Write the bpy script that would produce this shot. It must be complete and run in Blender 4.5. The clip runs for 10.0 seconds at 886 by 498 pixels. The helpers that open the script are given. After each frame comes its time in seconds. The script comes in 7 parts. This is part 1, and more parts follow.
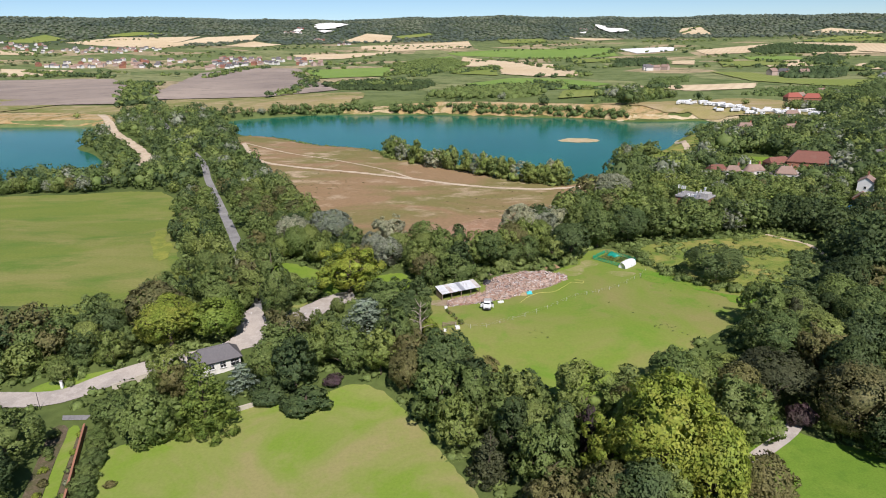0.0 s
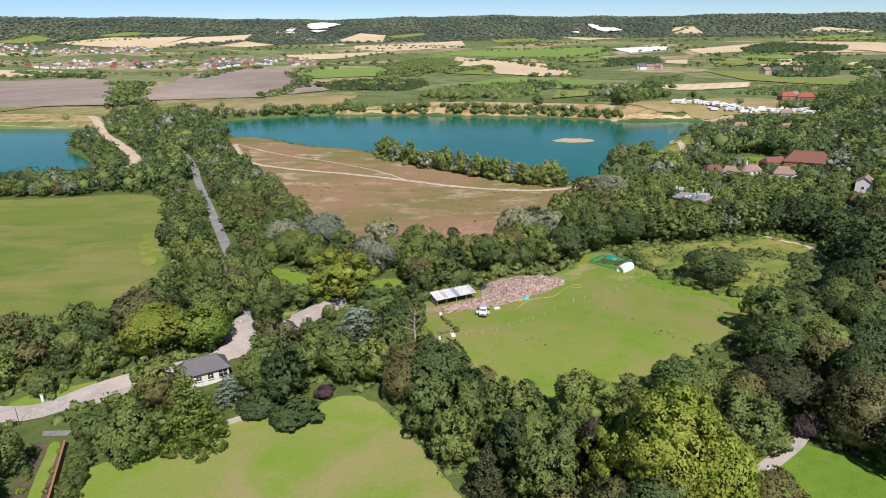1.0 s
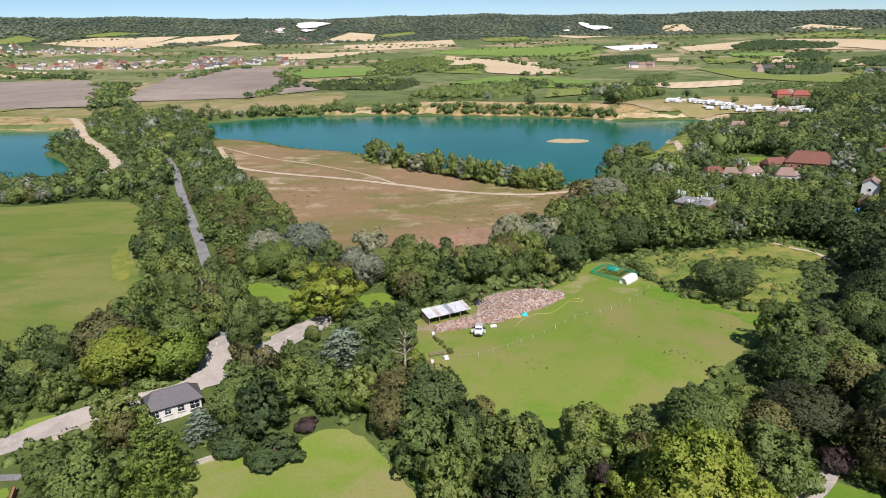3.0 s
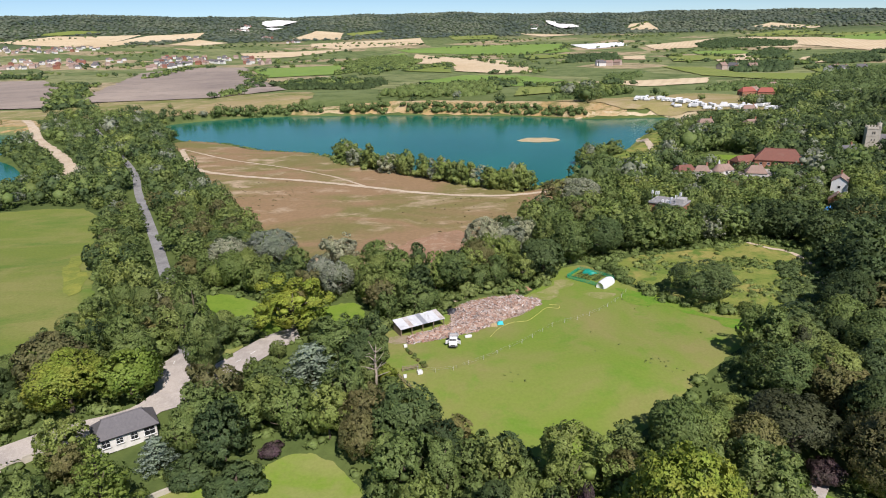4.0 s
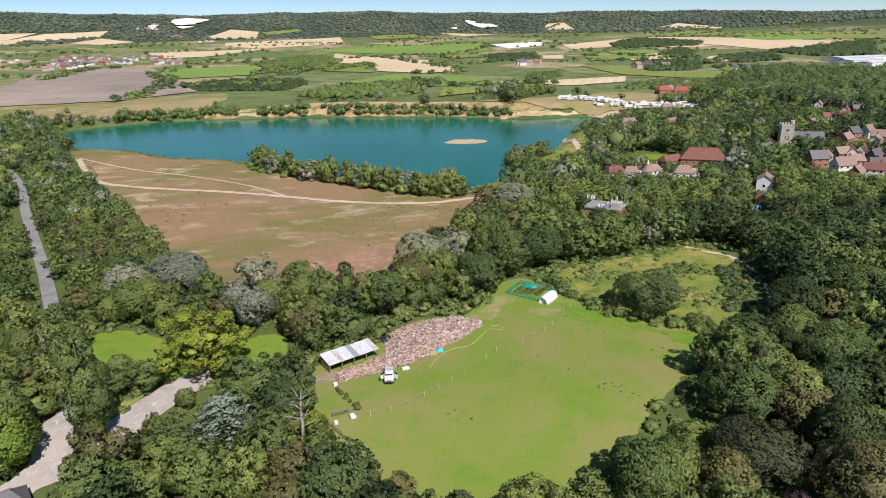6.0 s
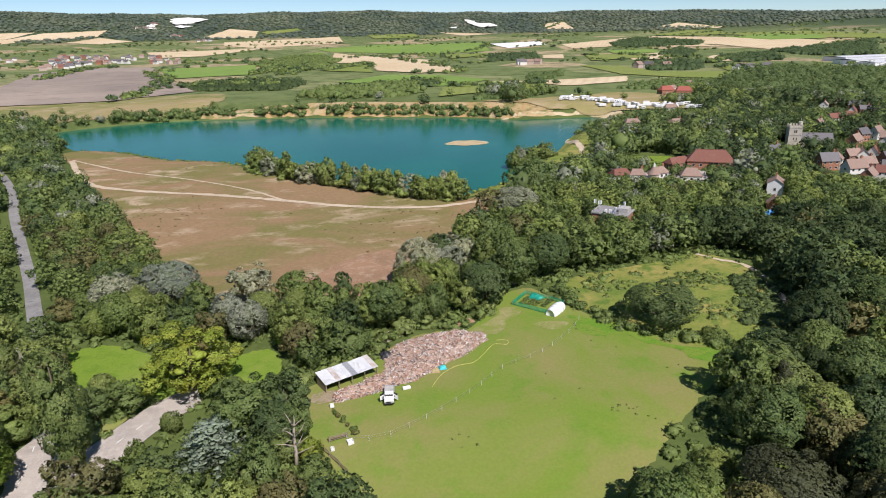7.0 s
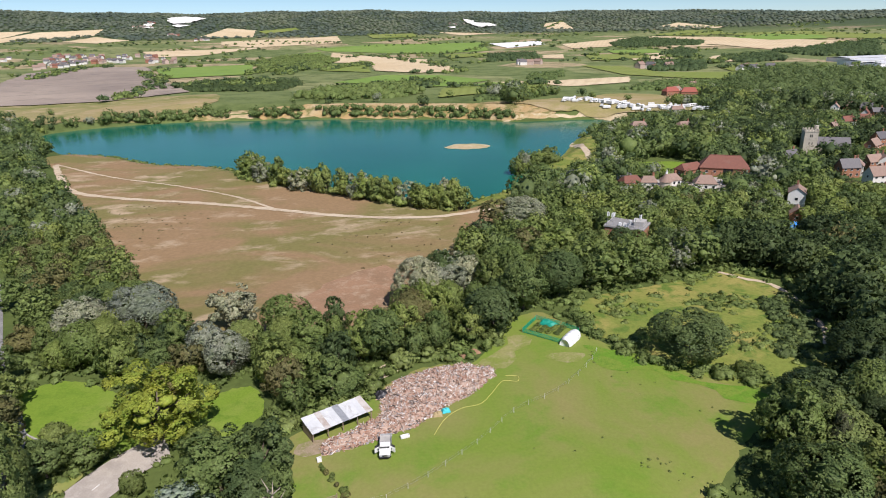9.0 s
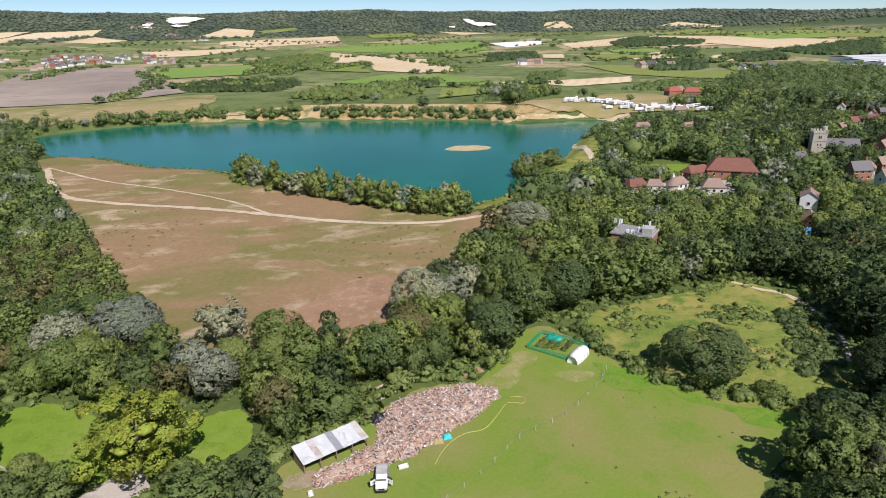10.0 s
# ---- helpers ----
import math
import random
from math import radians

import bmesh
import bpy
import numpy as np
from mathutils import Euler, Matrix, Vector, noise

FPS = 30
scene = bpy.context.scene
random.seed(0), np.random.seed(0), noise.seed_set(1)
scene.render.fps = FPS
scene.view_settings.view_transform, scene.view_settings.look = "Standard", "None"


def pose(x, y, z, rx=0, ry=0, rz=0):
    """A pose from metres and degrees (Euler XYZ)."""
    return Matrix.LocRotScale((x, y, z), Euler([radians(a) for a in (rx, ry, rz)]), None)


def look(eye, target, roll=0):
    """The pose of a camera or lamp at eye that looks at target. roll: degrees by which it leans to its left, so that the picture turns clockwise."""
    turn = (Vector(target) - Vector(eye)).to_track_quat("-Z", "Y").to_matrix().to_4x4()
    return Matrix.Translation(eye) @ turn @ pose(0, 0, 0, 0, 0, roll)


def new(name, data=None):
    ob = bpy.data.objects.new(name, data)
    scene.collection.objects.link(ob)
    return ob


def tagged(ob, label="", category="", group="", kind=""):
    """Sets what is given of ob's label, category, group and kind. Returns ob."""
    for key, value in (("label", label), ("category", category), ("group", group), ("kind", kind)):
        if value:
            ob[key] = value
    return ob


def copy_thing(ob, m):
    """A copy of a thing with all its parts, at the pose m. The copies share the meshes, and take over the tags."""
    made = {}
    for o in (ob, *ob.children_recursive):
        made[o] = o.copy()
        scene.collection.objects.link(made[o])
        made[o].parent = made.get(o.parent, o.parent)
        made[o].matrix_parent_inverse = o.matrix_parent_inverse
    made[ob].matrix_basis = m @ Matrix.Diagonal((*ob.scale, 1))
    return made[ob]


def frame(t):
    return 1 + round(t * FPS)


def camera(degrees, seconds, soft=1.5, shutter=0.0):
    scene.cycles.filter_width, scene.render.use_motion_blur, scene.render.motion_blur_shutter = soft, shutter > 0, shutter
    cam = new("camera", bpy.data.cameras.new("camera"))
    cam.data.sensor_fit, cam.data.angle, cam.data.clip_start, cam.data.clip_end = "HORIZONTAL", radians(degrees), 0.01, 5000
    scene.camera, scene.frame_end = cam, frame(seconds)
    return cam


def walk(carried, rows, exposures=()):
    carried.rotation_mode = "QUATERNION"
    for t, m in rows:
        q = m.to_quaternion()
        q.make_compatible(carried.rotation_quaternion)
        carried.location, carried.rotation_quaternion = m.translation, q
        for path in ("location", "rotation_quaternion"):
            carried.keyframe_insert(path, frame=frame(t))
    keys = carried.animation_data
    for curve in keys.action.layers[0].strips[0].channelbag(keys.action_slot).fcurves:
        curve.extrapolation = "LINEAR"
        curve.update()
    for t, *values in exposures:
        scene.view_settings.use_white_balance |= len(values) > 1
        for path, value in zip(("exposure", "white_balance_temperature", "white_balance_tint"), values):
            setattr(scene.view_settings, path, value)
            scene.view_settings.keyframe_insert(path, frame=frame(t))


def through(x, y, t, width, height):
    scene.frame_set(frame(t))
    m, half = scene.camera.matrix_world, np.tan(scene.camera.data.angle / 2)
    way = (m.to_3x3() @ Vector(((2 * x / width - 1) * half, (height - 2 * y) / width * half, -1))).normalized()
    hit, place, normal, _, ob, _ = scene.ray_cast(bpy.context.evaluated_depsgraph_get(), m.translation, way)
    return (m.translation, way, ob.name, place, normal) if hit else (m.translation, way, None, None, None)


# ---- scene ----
cam = camera(71.1, 10.0, soft=1.0)
PATH = [
    (0, (1.123, 1.318, 69.759), (0.966, 3.206, 69.116), -1.0),
    (0.5, (0.904, 3.453, 69.76), (0.754, 5.341, 69.115), -1.0),
    (1, (0.674, 5.86, 69.752), (0.536, 7.748, 69.108), -1.1),
    (1.5, (0.508, 8.609, 69.72), (0.381, 10.498, 69.075), -1.2),
    (2, (0.31, 11.582, 69.638), (0.189, 13.471, 68.992), -1.3),
    (3.5, (-0.205, 21.767, 69.464), (-0.301, 23.656, 68.814), -1.4),
    (4, (-0.331, 25.363, 69.387), (-0.353, 27.253, 68.733), -1.4),
    (4.5, (-0.553, 29.22, 69.337), (-0.451, 31.106, 68.68), -1.3),
    (5, (-0.805, 33.089, 69.308), (-0.622, 34.968, 68.649), -1.2),
    (5.5, (-0.876, 36.991, 69.271), (-0.671, 38.868, 68.611), -1.2),
    (7, (-0.647, 49.238, 69.105), (-0.436, 51.113, 68.443), -1.2),
    (7.5, (-0.468, 53.353, 69.031), (-0.256, 55.228, 68.368), -1.2),
    (8, (-0.221, 57.487, 68.976), (-0.009, 59.362, 68.312), -1.1),
    (8.5, (0.062, 61.595, 68.946), (0.275, 63.47, 68.282), -1.1),
    (9, (0.358, 65.776, 68.923), (0.574, 67.65, 68.26), -1.1),
    (9.5, (0.738, 69.98, 68.88), (0.956, 71.854, 68.216), -1.1),
    (10, (1.238, 74.078, 68.834), (1.454, 75.952, 68.17), -1.2),
]
walk(cam, [(t, look(eye, target, roll)) for t, eye, target, roll in PATH])

# ---- light ----
SUN_EL, SUN_X, SUN_Y = 50.0, 0.36, -0.93          # height in degrees, and the side it comes from
world = bpy.data.worlds.new("world")
scene.world = world
world.use_nodes = True
wt = world.node_tree
sky = wt.nodes.new("ShaderNodeTexSky")
sky.sky_type, sky.sun_disc = "NISHITA", False
sky.sun_elevation, sky.sun_rotation = radians(SUN_EL), math.atan2(SUN_X, SUN_Y)
sky.altitude, sky.air_density, sky.dust_density = 60, 0.7, 0.0
sky.ozone_density = 6.0
wt.links.new(sky.outputs[0], wt.nodes["Background"].inputs[0])
wt.nodes["Background"].inputs[1].default_value = 0.082
sun = new("sun", bpy.data.lights.new("sun", "SUN"))
sun.data.energy, sun.data.angle, sun.data.color = 4.7, radians(0.53), (1.0, 0.93, 0.92)
sun_h = math.cos(radians(SUN_EL)) / math.hypot(SUN_X, SUN_Y)
sun.matrix_world = look((SUN_X * sun_h * 300, SUN_Y * sun_h * 300, math.sin(radians(SUN_EL)) * 300), (0, 0, 0))
scene.view_settings.exposure = 0.35


# ---- small tools ----
def smooth(pts, k=4, closed=True):
    """Catmull-Rom through the corners, k steps a side."""
    p = np.array(pts, float)
    n = len(p)
    out = []
    for i in range(n if closed else n - 1):
        a, b, c, d = (p[(i + j) % n] if closed else p[min(max(i + j, 0), n - 1)] for j in (-1, 0, 1, 2))
        for s in range(k):
            t = s / k
            out.append(0.5 * (2 * b + (c - a) * t + (2 * a - 5 * b + 4 * c - d) * t * t + (3 * b - a - 3 * c + d) * t ** 3))
    if not closed:
        out.append(p[-1])
    return np.array(out)


def inside(poly, x, y):
    poly, x, y = np.asarray(poly, float), np.asarray(x, float), np.asarray(y, float)
    hit = np.zeros(x.shape, bool)
    for (ax, ay), (bx, by) in zip(poly, np.roll(poly, -1, 0)):
        if ay != by:
            hit ^= ((ay > y) != (by > y)) & (x < (bx - ax) * (y - ay) / (by - ay) + ax)
    return hit


def reach(line, x, y, closed=True):
    """Distance from points to a line of corners."""
    line, x, y = np.asarray(line, float), np.asarray(x, float), np.asarray(y, float)
    best = np.full(x.shape, 1e9)
    ends = np.roll(line, -1, 0) if closed else line[1:]
    for (ax, ay), (bx, by) in zip(line, ends):
        vx, vy = bx - ax, by - ay
        t = np.clip(((x - ax) * vx + (y - ay) * vy) / max(vx * vx + vy * vy, 1e-9), 0, 1)
        best = np.minimum(best, np.hypot(x - ax - t * vx, y - ay - t * vy))
    return best


def ss(a, b, v):
    t = np.clip((v - a) / (b - a), 0, 1)
    return t * t * (3 - 2 * t)


LAKE = smooth([(-262, 600), (-210, 515), (-171, 496), (-133, 461), (-91, 443), (-71, 424), (-30, 382), (32, 332), (52, 345),
               (75, 364), (86, 390), (117, 433), (132, 462), (143, 485), (173, 530), (213, 562), (192, 589), (151, 590),
               (123, 592), (74, 618), (-3, 639), (-42, 650), (-119, 659), (-171, 661), (-209, 652), (-245, 632)], 3)
POND = smooth([(-620, 585), (-480, 578), (-376, 572), (-333, 503), (-318, 455), (-283, 423), (-242, 367), (-262, 342),
               (-330, 325), (-620, 300)], 3)
WATER_Z = -5.5


def lie(x, y):
    """The ground's height before the lakes are cut in."""
    d = np.hypot(x, y)
    z = -4.5 * (1 - ss(112, 150, y))
    z = z - 2.5 * ss(200, 250, y) * (1 - ss(50, 110, x)) * (1 - ss(520, 600, y))
    z = z + 2 * ss(600, 800, y) + 5 * ss(642, 668, y + 0.27 * x) * (1 - ss(760, 900, y)) * ss(-230, -170, x) * (1 - ss(200, 260, x))
    w = 1.2 - 0.00013 * x + 0.08 * np.sin(x * 0.0012 + 1.0) + 0.06 * np.sin(x * 0.0031 + 2) + 0.03 * np.sin(x * 0.0087 + 1) + 0.02 * np.sin(x * 0.019)
    return z + 45 * ss(1900, 3300, d) + 118 * w * ss(3000, 4700, d)


def height(x, y):
    x, y = np.atleast_1d(np.asarray(x, float)), np.atleast_1d(np.asarray(y, float))
    z = lie(x, y)
    for shore in (LAKE, POND):
        near = (y > 250) & (y < 720) & (x < 300)
        if near.any():
            d = reach(shore, x[near], y[near])
            within = inside(shore, x[near], y[near])
            edge = WATER_Z + 0.15
            bank = edge + (z[near] - edge) * ss(0, 11, d)
            z[near] = np.where(within, edge - 3.0 * ss(0, 10, d) - 0.3, bank)
    return z


def ground_z(x, y):
    return float(height(x, y)[0])


def mesh_of(name, verts, faces, mats=(), smooth_shade=False):
    me = bpy.data.meshes.new(name)
    me.from_pydata([tuple(v) for v in verts], [], [tuple(f) for f in faces])
    for m in mats:
        me.materials.append(m)
    if smooth_shade:
        me.polygons.foreach_set("use_smooth", [True] * len(me.polygons))
    me.update()
    return me


def part(name, bm, material, parent, label=""):
    """Link a bmesh (or a mesh) as one object under a thing."""
    if isinstance(bm, bmesh.types.BMesh):
        me = bpy.data.meshes.new(name)
        bmesh.ops.recalc_face_normals(bm, faces=bm.faces)
        bm.to_mesh(me)
        bm.free()
        me.materials.append(material)
    else:
        me = bm
        if material and not me.materials:
            me.materials.append(material)
    ob = new(name, me)
    ob.parent = parent
    if label:
        tagged(ob, label)
    return ob


def thing(name, x, y, z, turn, label, category, group="", kind=""):
    ob = new(name)
    ob.matrix_basis = pose(x, y, z, 0, 0, turn)
    return tagged(ob, label, category, group, kind)


def box(bm, cx, cy, cz, sx, sy, sz, turn=0, bevel=0.0, tilt=0.0):
    m = pose(cx, cy, cz, tilt, 0, turn) @ Matrix.Diagonal((sx, sy, sz, 1))
    geo = bmesh.ops.create_cube(bm, size=1, matrix=m)
    if bevel:
        edges = list({e for v in geo["verts"] for e in v.link_edges})
        bmesh.ops.bevel(bm, geom=edges, offset=bevel, segments=2, affect="EDGES", profile=0.5)
    return bm


def boxed(*args, **kw):
    return box(bmesh.new(), *args, **kw)


def tube(points, radii, segs=7):
    """A tapered tube through points, as vertices and faces."""
    verts, faces = [], []
    for i, (p, r) in enumerate(zip(points, radii)):
        p = Vector(p)
        way = (Vector(points[min(i + 1, len(points) - 1)]) - Vector(points[max(i - 1, 0)])).normalized()
        a = way.orthogonal().normalized()
        b = way.cross(a)
        for s in range(segs):
            t = 2 * math.pi * s / segs
            verts.append(p + (a * math.cos(t) + b * math.sin(t)) * r)
        if i:
            o = (i - 1) * segs
            faces += [(o + s, o + (s + 1) % segs, o + segs + (s + 1) % segs, o + segs + s) for s in range(segs)]
    n = len(verts)
    faces += [tuple(range(n - segs, n)), tuple(reversed(range(segs)))]
    return verts, faces


def merged(pieces):
    verts, faces = [], []
    for v, f in pieces:
        o = len(verts)
        verts += list(v)
        faces += [tuple(i + o for i in face) for face in f]
    return verts, faces


# ---- materials ----
class Nodes:
    """A short hand for node materials."""

    def __init__(self, name):
        self.mat = bpy.data.materials.new(name)
        self.mat.use_nodes = True
        self.tree = self.mat.node_tree
        self.shader = self.tree.nodes["Principled BSDF"]
        self.place = self.tree.nodes.new("ShaderNodeNewGeometry").outputs["Position"]

    def add(self, kind, **values):
        n = self.tree.nodes.new(kind)
        for k, v in values.items():
            if k == "operation":
                n.operation = v
            elif k == "blend":
                n.blend_type = v
            else:
                slot = n.inputs[int(k[1:])] if k[0] == "i" and k[1:].isdigit() else n.inputs[k]
                if isinstance(v, bpy.types.NodeSocket):
                    self.tree.links.new(v, slot)
                else:
                    slot.default_value = v
        return n

    def noise(self, scale, detail=4.0, rough=0.55, warp=0.0, place=None):
        return self.add("ShaderNodeTexNoise", Vector=place or self.place, Scale=scale, Detail=detail, Roughness=rough, Distortion=warp).outputs[0]

    def span(self, value, a, b):
        n = self.add("ShaderNodeMapRange", i0=value, i1=a, i2=b)
        return n.outputs[0]

    def mix(self, fac, a, b, blend="MIX"):
        n = self.tree.nodes.new("ShaderNodeMix")
        n.data_type, n.blend_type = "RGBA", blend
        for slot, v in ((0, fac), (6, a), (7, b)):
            if isinstance(v, bpy.types.NodeSocket):
                self.tree.links.new(v, n.inputs[slot])
            else:
                n.inputs[slot].default_value = v if slot == 0 else (*v, 1)
        return n.outputs[2]

    def done(self, colour, rough=0.8, bump=None, strength=0.3, distance=0.05, metal=0.0, spec=0.3):
        s = self.shader
        if isinstance(colour, bpy.types.NodeSocket):
            self.tree.links.new(colour, s.inputs["Base Color"])
        else:
            s.inputs["Base Color"].default_value = (*colour, 1)
        if isinstance(rough, bpy.types.NodeSocket):
            self.tree.links.new(rough, s.inputs["Roughness"])
        else:
            s.inputs["Roughness"].default_value = rough
        s.inputs["Metallic"].default_value = metal
        s.inputs["Specular IOR Level"].default_value = spec
        if bump is not None:
            b = self.add("ShaderNodeBump", Strength=strength, Distance=distance, Height=bump)
            self.tree.links.new(b.outputs[0], s.inputs["Normal"])
        return self.mat


def earthy(name, a, b, c, big=0.02, mid=0.15, fine=1.5, rough=0.95, bump=0.15, cover=(0.42, 0.62), spots=(0.5, 0.7), grain=0.55, stretch_x=1.0):
    """Soil or turf: a with broad areas of b and smaller spots of c, drawn out along x where stretch_x is under one."""
    n = Nodes(name)
    at = n.add("ShaderNodeVectorMath", operation="MULTIPLY", i0=n.place, i1=(stretch_x, 1, 1)).outputs[0]
    col = n.mix(n.span(n.noise(big, 5, 0.6, 0.6, at), *cover), a, b)
    col = n.mix(n.span(n.noise(mid, 6, 0.65, 0.3, at), *spots), col, c)
    f = n.noise(fine, 5, 0.7)
    col = n.mix(grain, col, n.mix(f, (0.25, 0.25, 0.25), (1, 1, 1)), "OVERLAY")
    return n.done(col, rough, f, 0.5, bump, spec=0.1)


def leafy(name, a, b, tip=None, rough=0.6, through=0.42, spread=0.46, broad=0.075):
    """Foliage: colour drifts from tree to tree, spray to spray and leaf to leaf, with some light through the leaves."""
    n = Nodes(name)
    info = n.add("ShaderNodeObjectInfo").outputs["Random"]
    isl = n.tree.nodes.new("ShaderNodeNewGeometry").outputs["Random Per Island"]
    wide = n.noise(broad, 2, 0.5)
    col = n.mix(n.span(wide, 0.36, 0.64), a, b)
    col = n.mix(1.0, col, n.mix(info, (0.79, 0.79, 0.98), (1.40, 1.24, 1.26)), "MULTIPLY")
    drift = n.noise(0.5, 3, 0.6)
    col = n.mix(n.span(drift, 0.4, 0.68), col, n.mix(0.7, col, tip or b))
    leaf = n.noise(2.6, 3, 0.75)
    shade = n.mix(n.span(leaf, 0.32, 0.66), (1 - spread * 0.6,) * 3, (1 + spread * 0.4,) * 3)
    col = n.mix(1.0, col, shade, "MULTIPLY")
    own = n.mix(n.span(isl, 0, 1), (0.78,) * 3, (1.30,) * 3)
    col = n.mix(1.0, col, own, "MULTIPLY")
    n.done(col, rough, spec=0.2)
    t = n.add("ShaderNodeBsdfTranslucent", Color=col)
    m = n.add("ShaderNodeMixShader", i0=through)
    n.tree.links.new(n.shader.outputs[0], m.inputs[1])
    n.tree.links.new(t.outputs[0], m.inputs[2])
    n.tree.links.new(m.outputs[0], n.tree.nodes["Material Output"].inputs[0])
    return n.mat


def coat(name, a, b, scale=1.5, rough=0.6, bump=0.01, metal=0.0, spec=0.35, dirt=None):
    """Paint, render, slate and other built surfaces: two tones, stains and a fine grain."""
    n = Nodes(name)
    col = n.mix(n.span(n.noise(scale, 5, 0.65, 0.4), 0.35, 0.7), a, b)
    if dirt:
        col = n.mix(n.span(n.noise(scale * 0.35, 6, 0.7, 1.0), 0.55, 0.78), col, dirt)
    info = n.add("ShaderNodeObjectInfo").outputs["Random"]
    col = n.mix(n.span(info, 0, 4.0), col, tuple(c * 0.55 for c in a))
    g = n.noise(scale * 9, 4, 0.6)
    return n.done(col, rough, g, 0.4, bump, metal, spec)


def field_of(name, a, b, c, rows=0.0, turn=0.0):
    """A farmed field, with tractor rows if rows gives their spacing."""
    n = Nodes(name)
    col = n.mix(n.span(n.noise(0.004, 5, 0.6, 0.5), 0.38, 0.66), a, b)
    col = n.mix(n.span(n.noise(0.03, 5, 0.65), 0.52, 0.75), col, c)
    if rows:
        turned = n.add("ShaderNodeVectorRotate", Vector=n.place, Angle=turn).outputs[0]
        wv = n.add("ShaderNodeTexWave", Vector=turned, Scale=6.283 / rows / 20, Distortion=1.5, Detail=2.0).outputs[1]
        col = n.mix(n.span(wv, 0.3, 3.0), col, tuple(v * 0.6 for v in a))
    f = n.noise(0.6, 5, 0.7)
    col = n.mix(0.4, col, n.mix(f, (0.25, 0.25, 0.25), (1, 1, 1)), "OVERLAY")
    return n.done(col, 0.95, f, 0.4, 0.2, spec=0.1)


def country():
    """The open country between the built fields: greens broken by dry strips and dark scrub."""
    n = Nodes("country")
    v = n.add("ShaderNodeTexVoronoi", Vector=n.place, Scale=0.0058)
    pick = n.add("ShaderNodeSeparateColor", i0=v.outputs["Color"]).outputs[0]
    col = n.mix(n.span(pick, 0.55, 0.6), (0.135, 0.165, 0.062), (0.205, 0.215, 0.095))
    col = n.mix(n.span(pick, 0.76, 0.80), col, (0.34, 0.27, 0.16))
    near = n.add("ShaderNodeVectorMath", operation="LENGTH", i0=n.place).outputs["Value"]
    col = n.mix(n.span(near, 760, 620), col, (0.085, 0.112, 0.032))
    col = n.mix(n.span(near, 3050, 3500), col, (0.06, 0.08, 0.045))
    col = n.mix(n.span(n.noise(0.03, 6, 0.7), 0.45, 0.7), col, (0.05, 0.075, 0.022))
    f = n.noise(0.5, 6, 0.75)
    col = n.mix(0.6, col, n.mix(f, (0.2, 0.2, 0.2), (1, 1, 1)), "OVERLAY")
    return n.done(col, 0.95, f, 0.6, 0.4, spec=0.1)


def lake_water():
    n = Nodes("lake_water")
    col = n.mix(n.span(n.noise(0.012, 4, 0.6, 0.8), 0.35, 0.7), (0.004, 0.100, 0.064), (0.009, 0.132, 0.084))
    col = n.mix(n.span(n.noise(0.03, 3, 0.5, 0.5), 0.66, 0.85), col, (0.016, 0.165, 0.13))
    r = n.noise(1.2, 3, 0.6, 0.4)
    return n.done(col, 0.16, r, 0.2, 0.03, spec=0.12)


GROUND = country()
GRASS = earthy("paddock_grass", (0.145, 0.205, 0.032), (0.205, 0.196, 0.066), (0.115, 0.200, 0.024), 0.026, 0.09, 1.6, bump=0.04, cover=(0.39, 0.60), spots=(0.52, 0.72), grain=0.3)
LAWN = earthy("lawn_grass", (0.155, 0.225, 0.032), (0.240, 0.222, 0.086), (0.205, 0.230, 0.062), 0.04, 0.16, 1.6, bump=0.04, cover=(0.42, 0.6), grain=0.35)
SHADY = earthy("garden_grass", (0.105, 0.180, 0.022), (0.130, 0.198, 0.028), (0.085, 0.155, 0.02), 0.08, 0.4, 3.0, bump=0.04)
BRIGHT = earthy("mown_grass", (0.135, 0.205, 0.026), (0.175, 0.22, 0.045), (0.10, 0.17, 0.02), 0.05, 0.3, 3.0, bump=0.04)
PASTURE = earthy("pasture_grass", (0.132, 0.166, 0.034), (0.185, 0.184, 0.058), (0.100, 0.152, 0.028), 0.035, 0.07, 1.2, bump=0.1, cover=(0.42, 0.60), spots=(0.48, 0.66), grain=0.45, stretch_x=0.5)
ROUGH = earthy("rough_meadow", (0.155, 0.185, 0.040), (0.245, 0.220, 0.066), (0.095, 0.145, 0.028), 0.05, 0.18, 1.0, bump=0.4, cover=(0.44, 0.60), spots=(0.49, 0.62))
BROWN = earthy("dry_heath", (0.228, 0.152, 0.082), (0.158, 0.140, 0.052), (0.36, 0.275, 0.18), 0.024, 0.07, 0.7, bump=0.2, cover=(0.44, 0.58), spots=(0.54, 0.69), grain=0.5, stretch_x=0.6)
REDSOIL = earthy("red_soil", (0.27, 0.165, 0.10), (0.22, 0.14, 0.085), (0.33, 0.24, 0.16), 0.1, 0.3, 2)
SAND = earthy("pale_sand", (0.42, 0.34, 0.21), (0.33, 0.26, 0.14), (0.48, 0.41, 0.29), 0.05, 0.3, 2)
CLIFF = earthy("ochre_cliff", (0.33, 0.225, 0.10), (0.37, 0.29, 0.17), (0.15, 0.14, 0.05), 0.03, 0.10, 0.8, bump=0.5, spots=(0.48, 0.62))
SCRUB = earthy("dry_scrub", (0.23, 0.20, 0.09), (0.13, 0.15, 0.04), (0.33, 0.26, 0.15), 0.015, 0.06, 0.6, bump=0.4)
TRACK = earthy("dusty_track", (0.45, 0.37, 0.265), (0.37, 0.29, 0.20), (0.49, 0.42, 0.32), 0.08, 0.5, 3, bump=0.05)
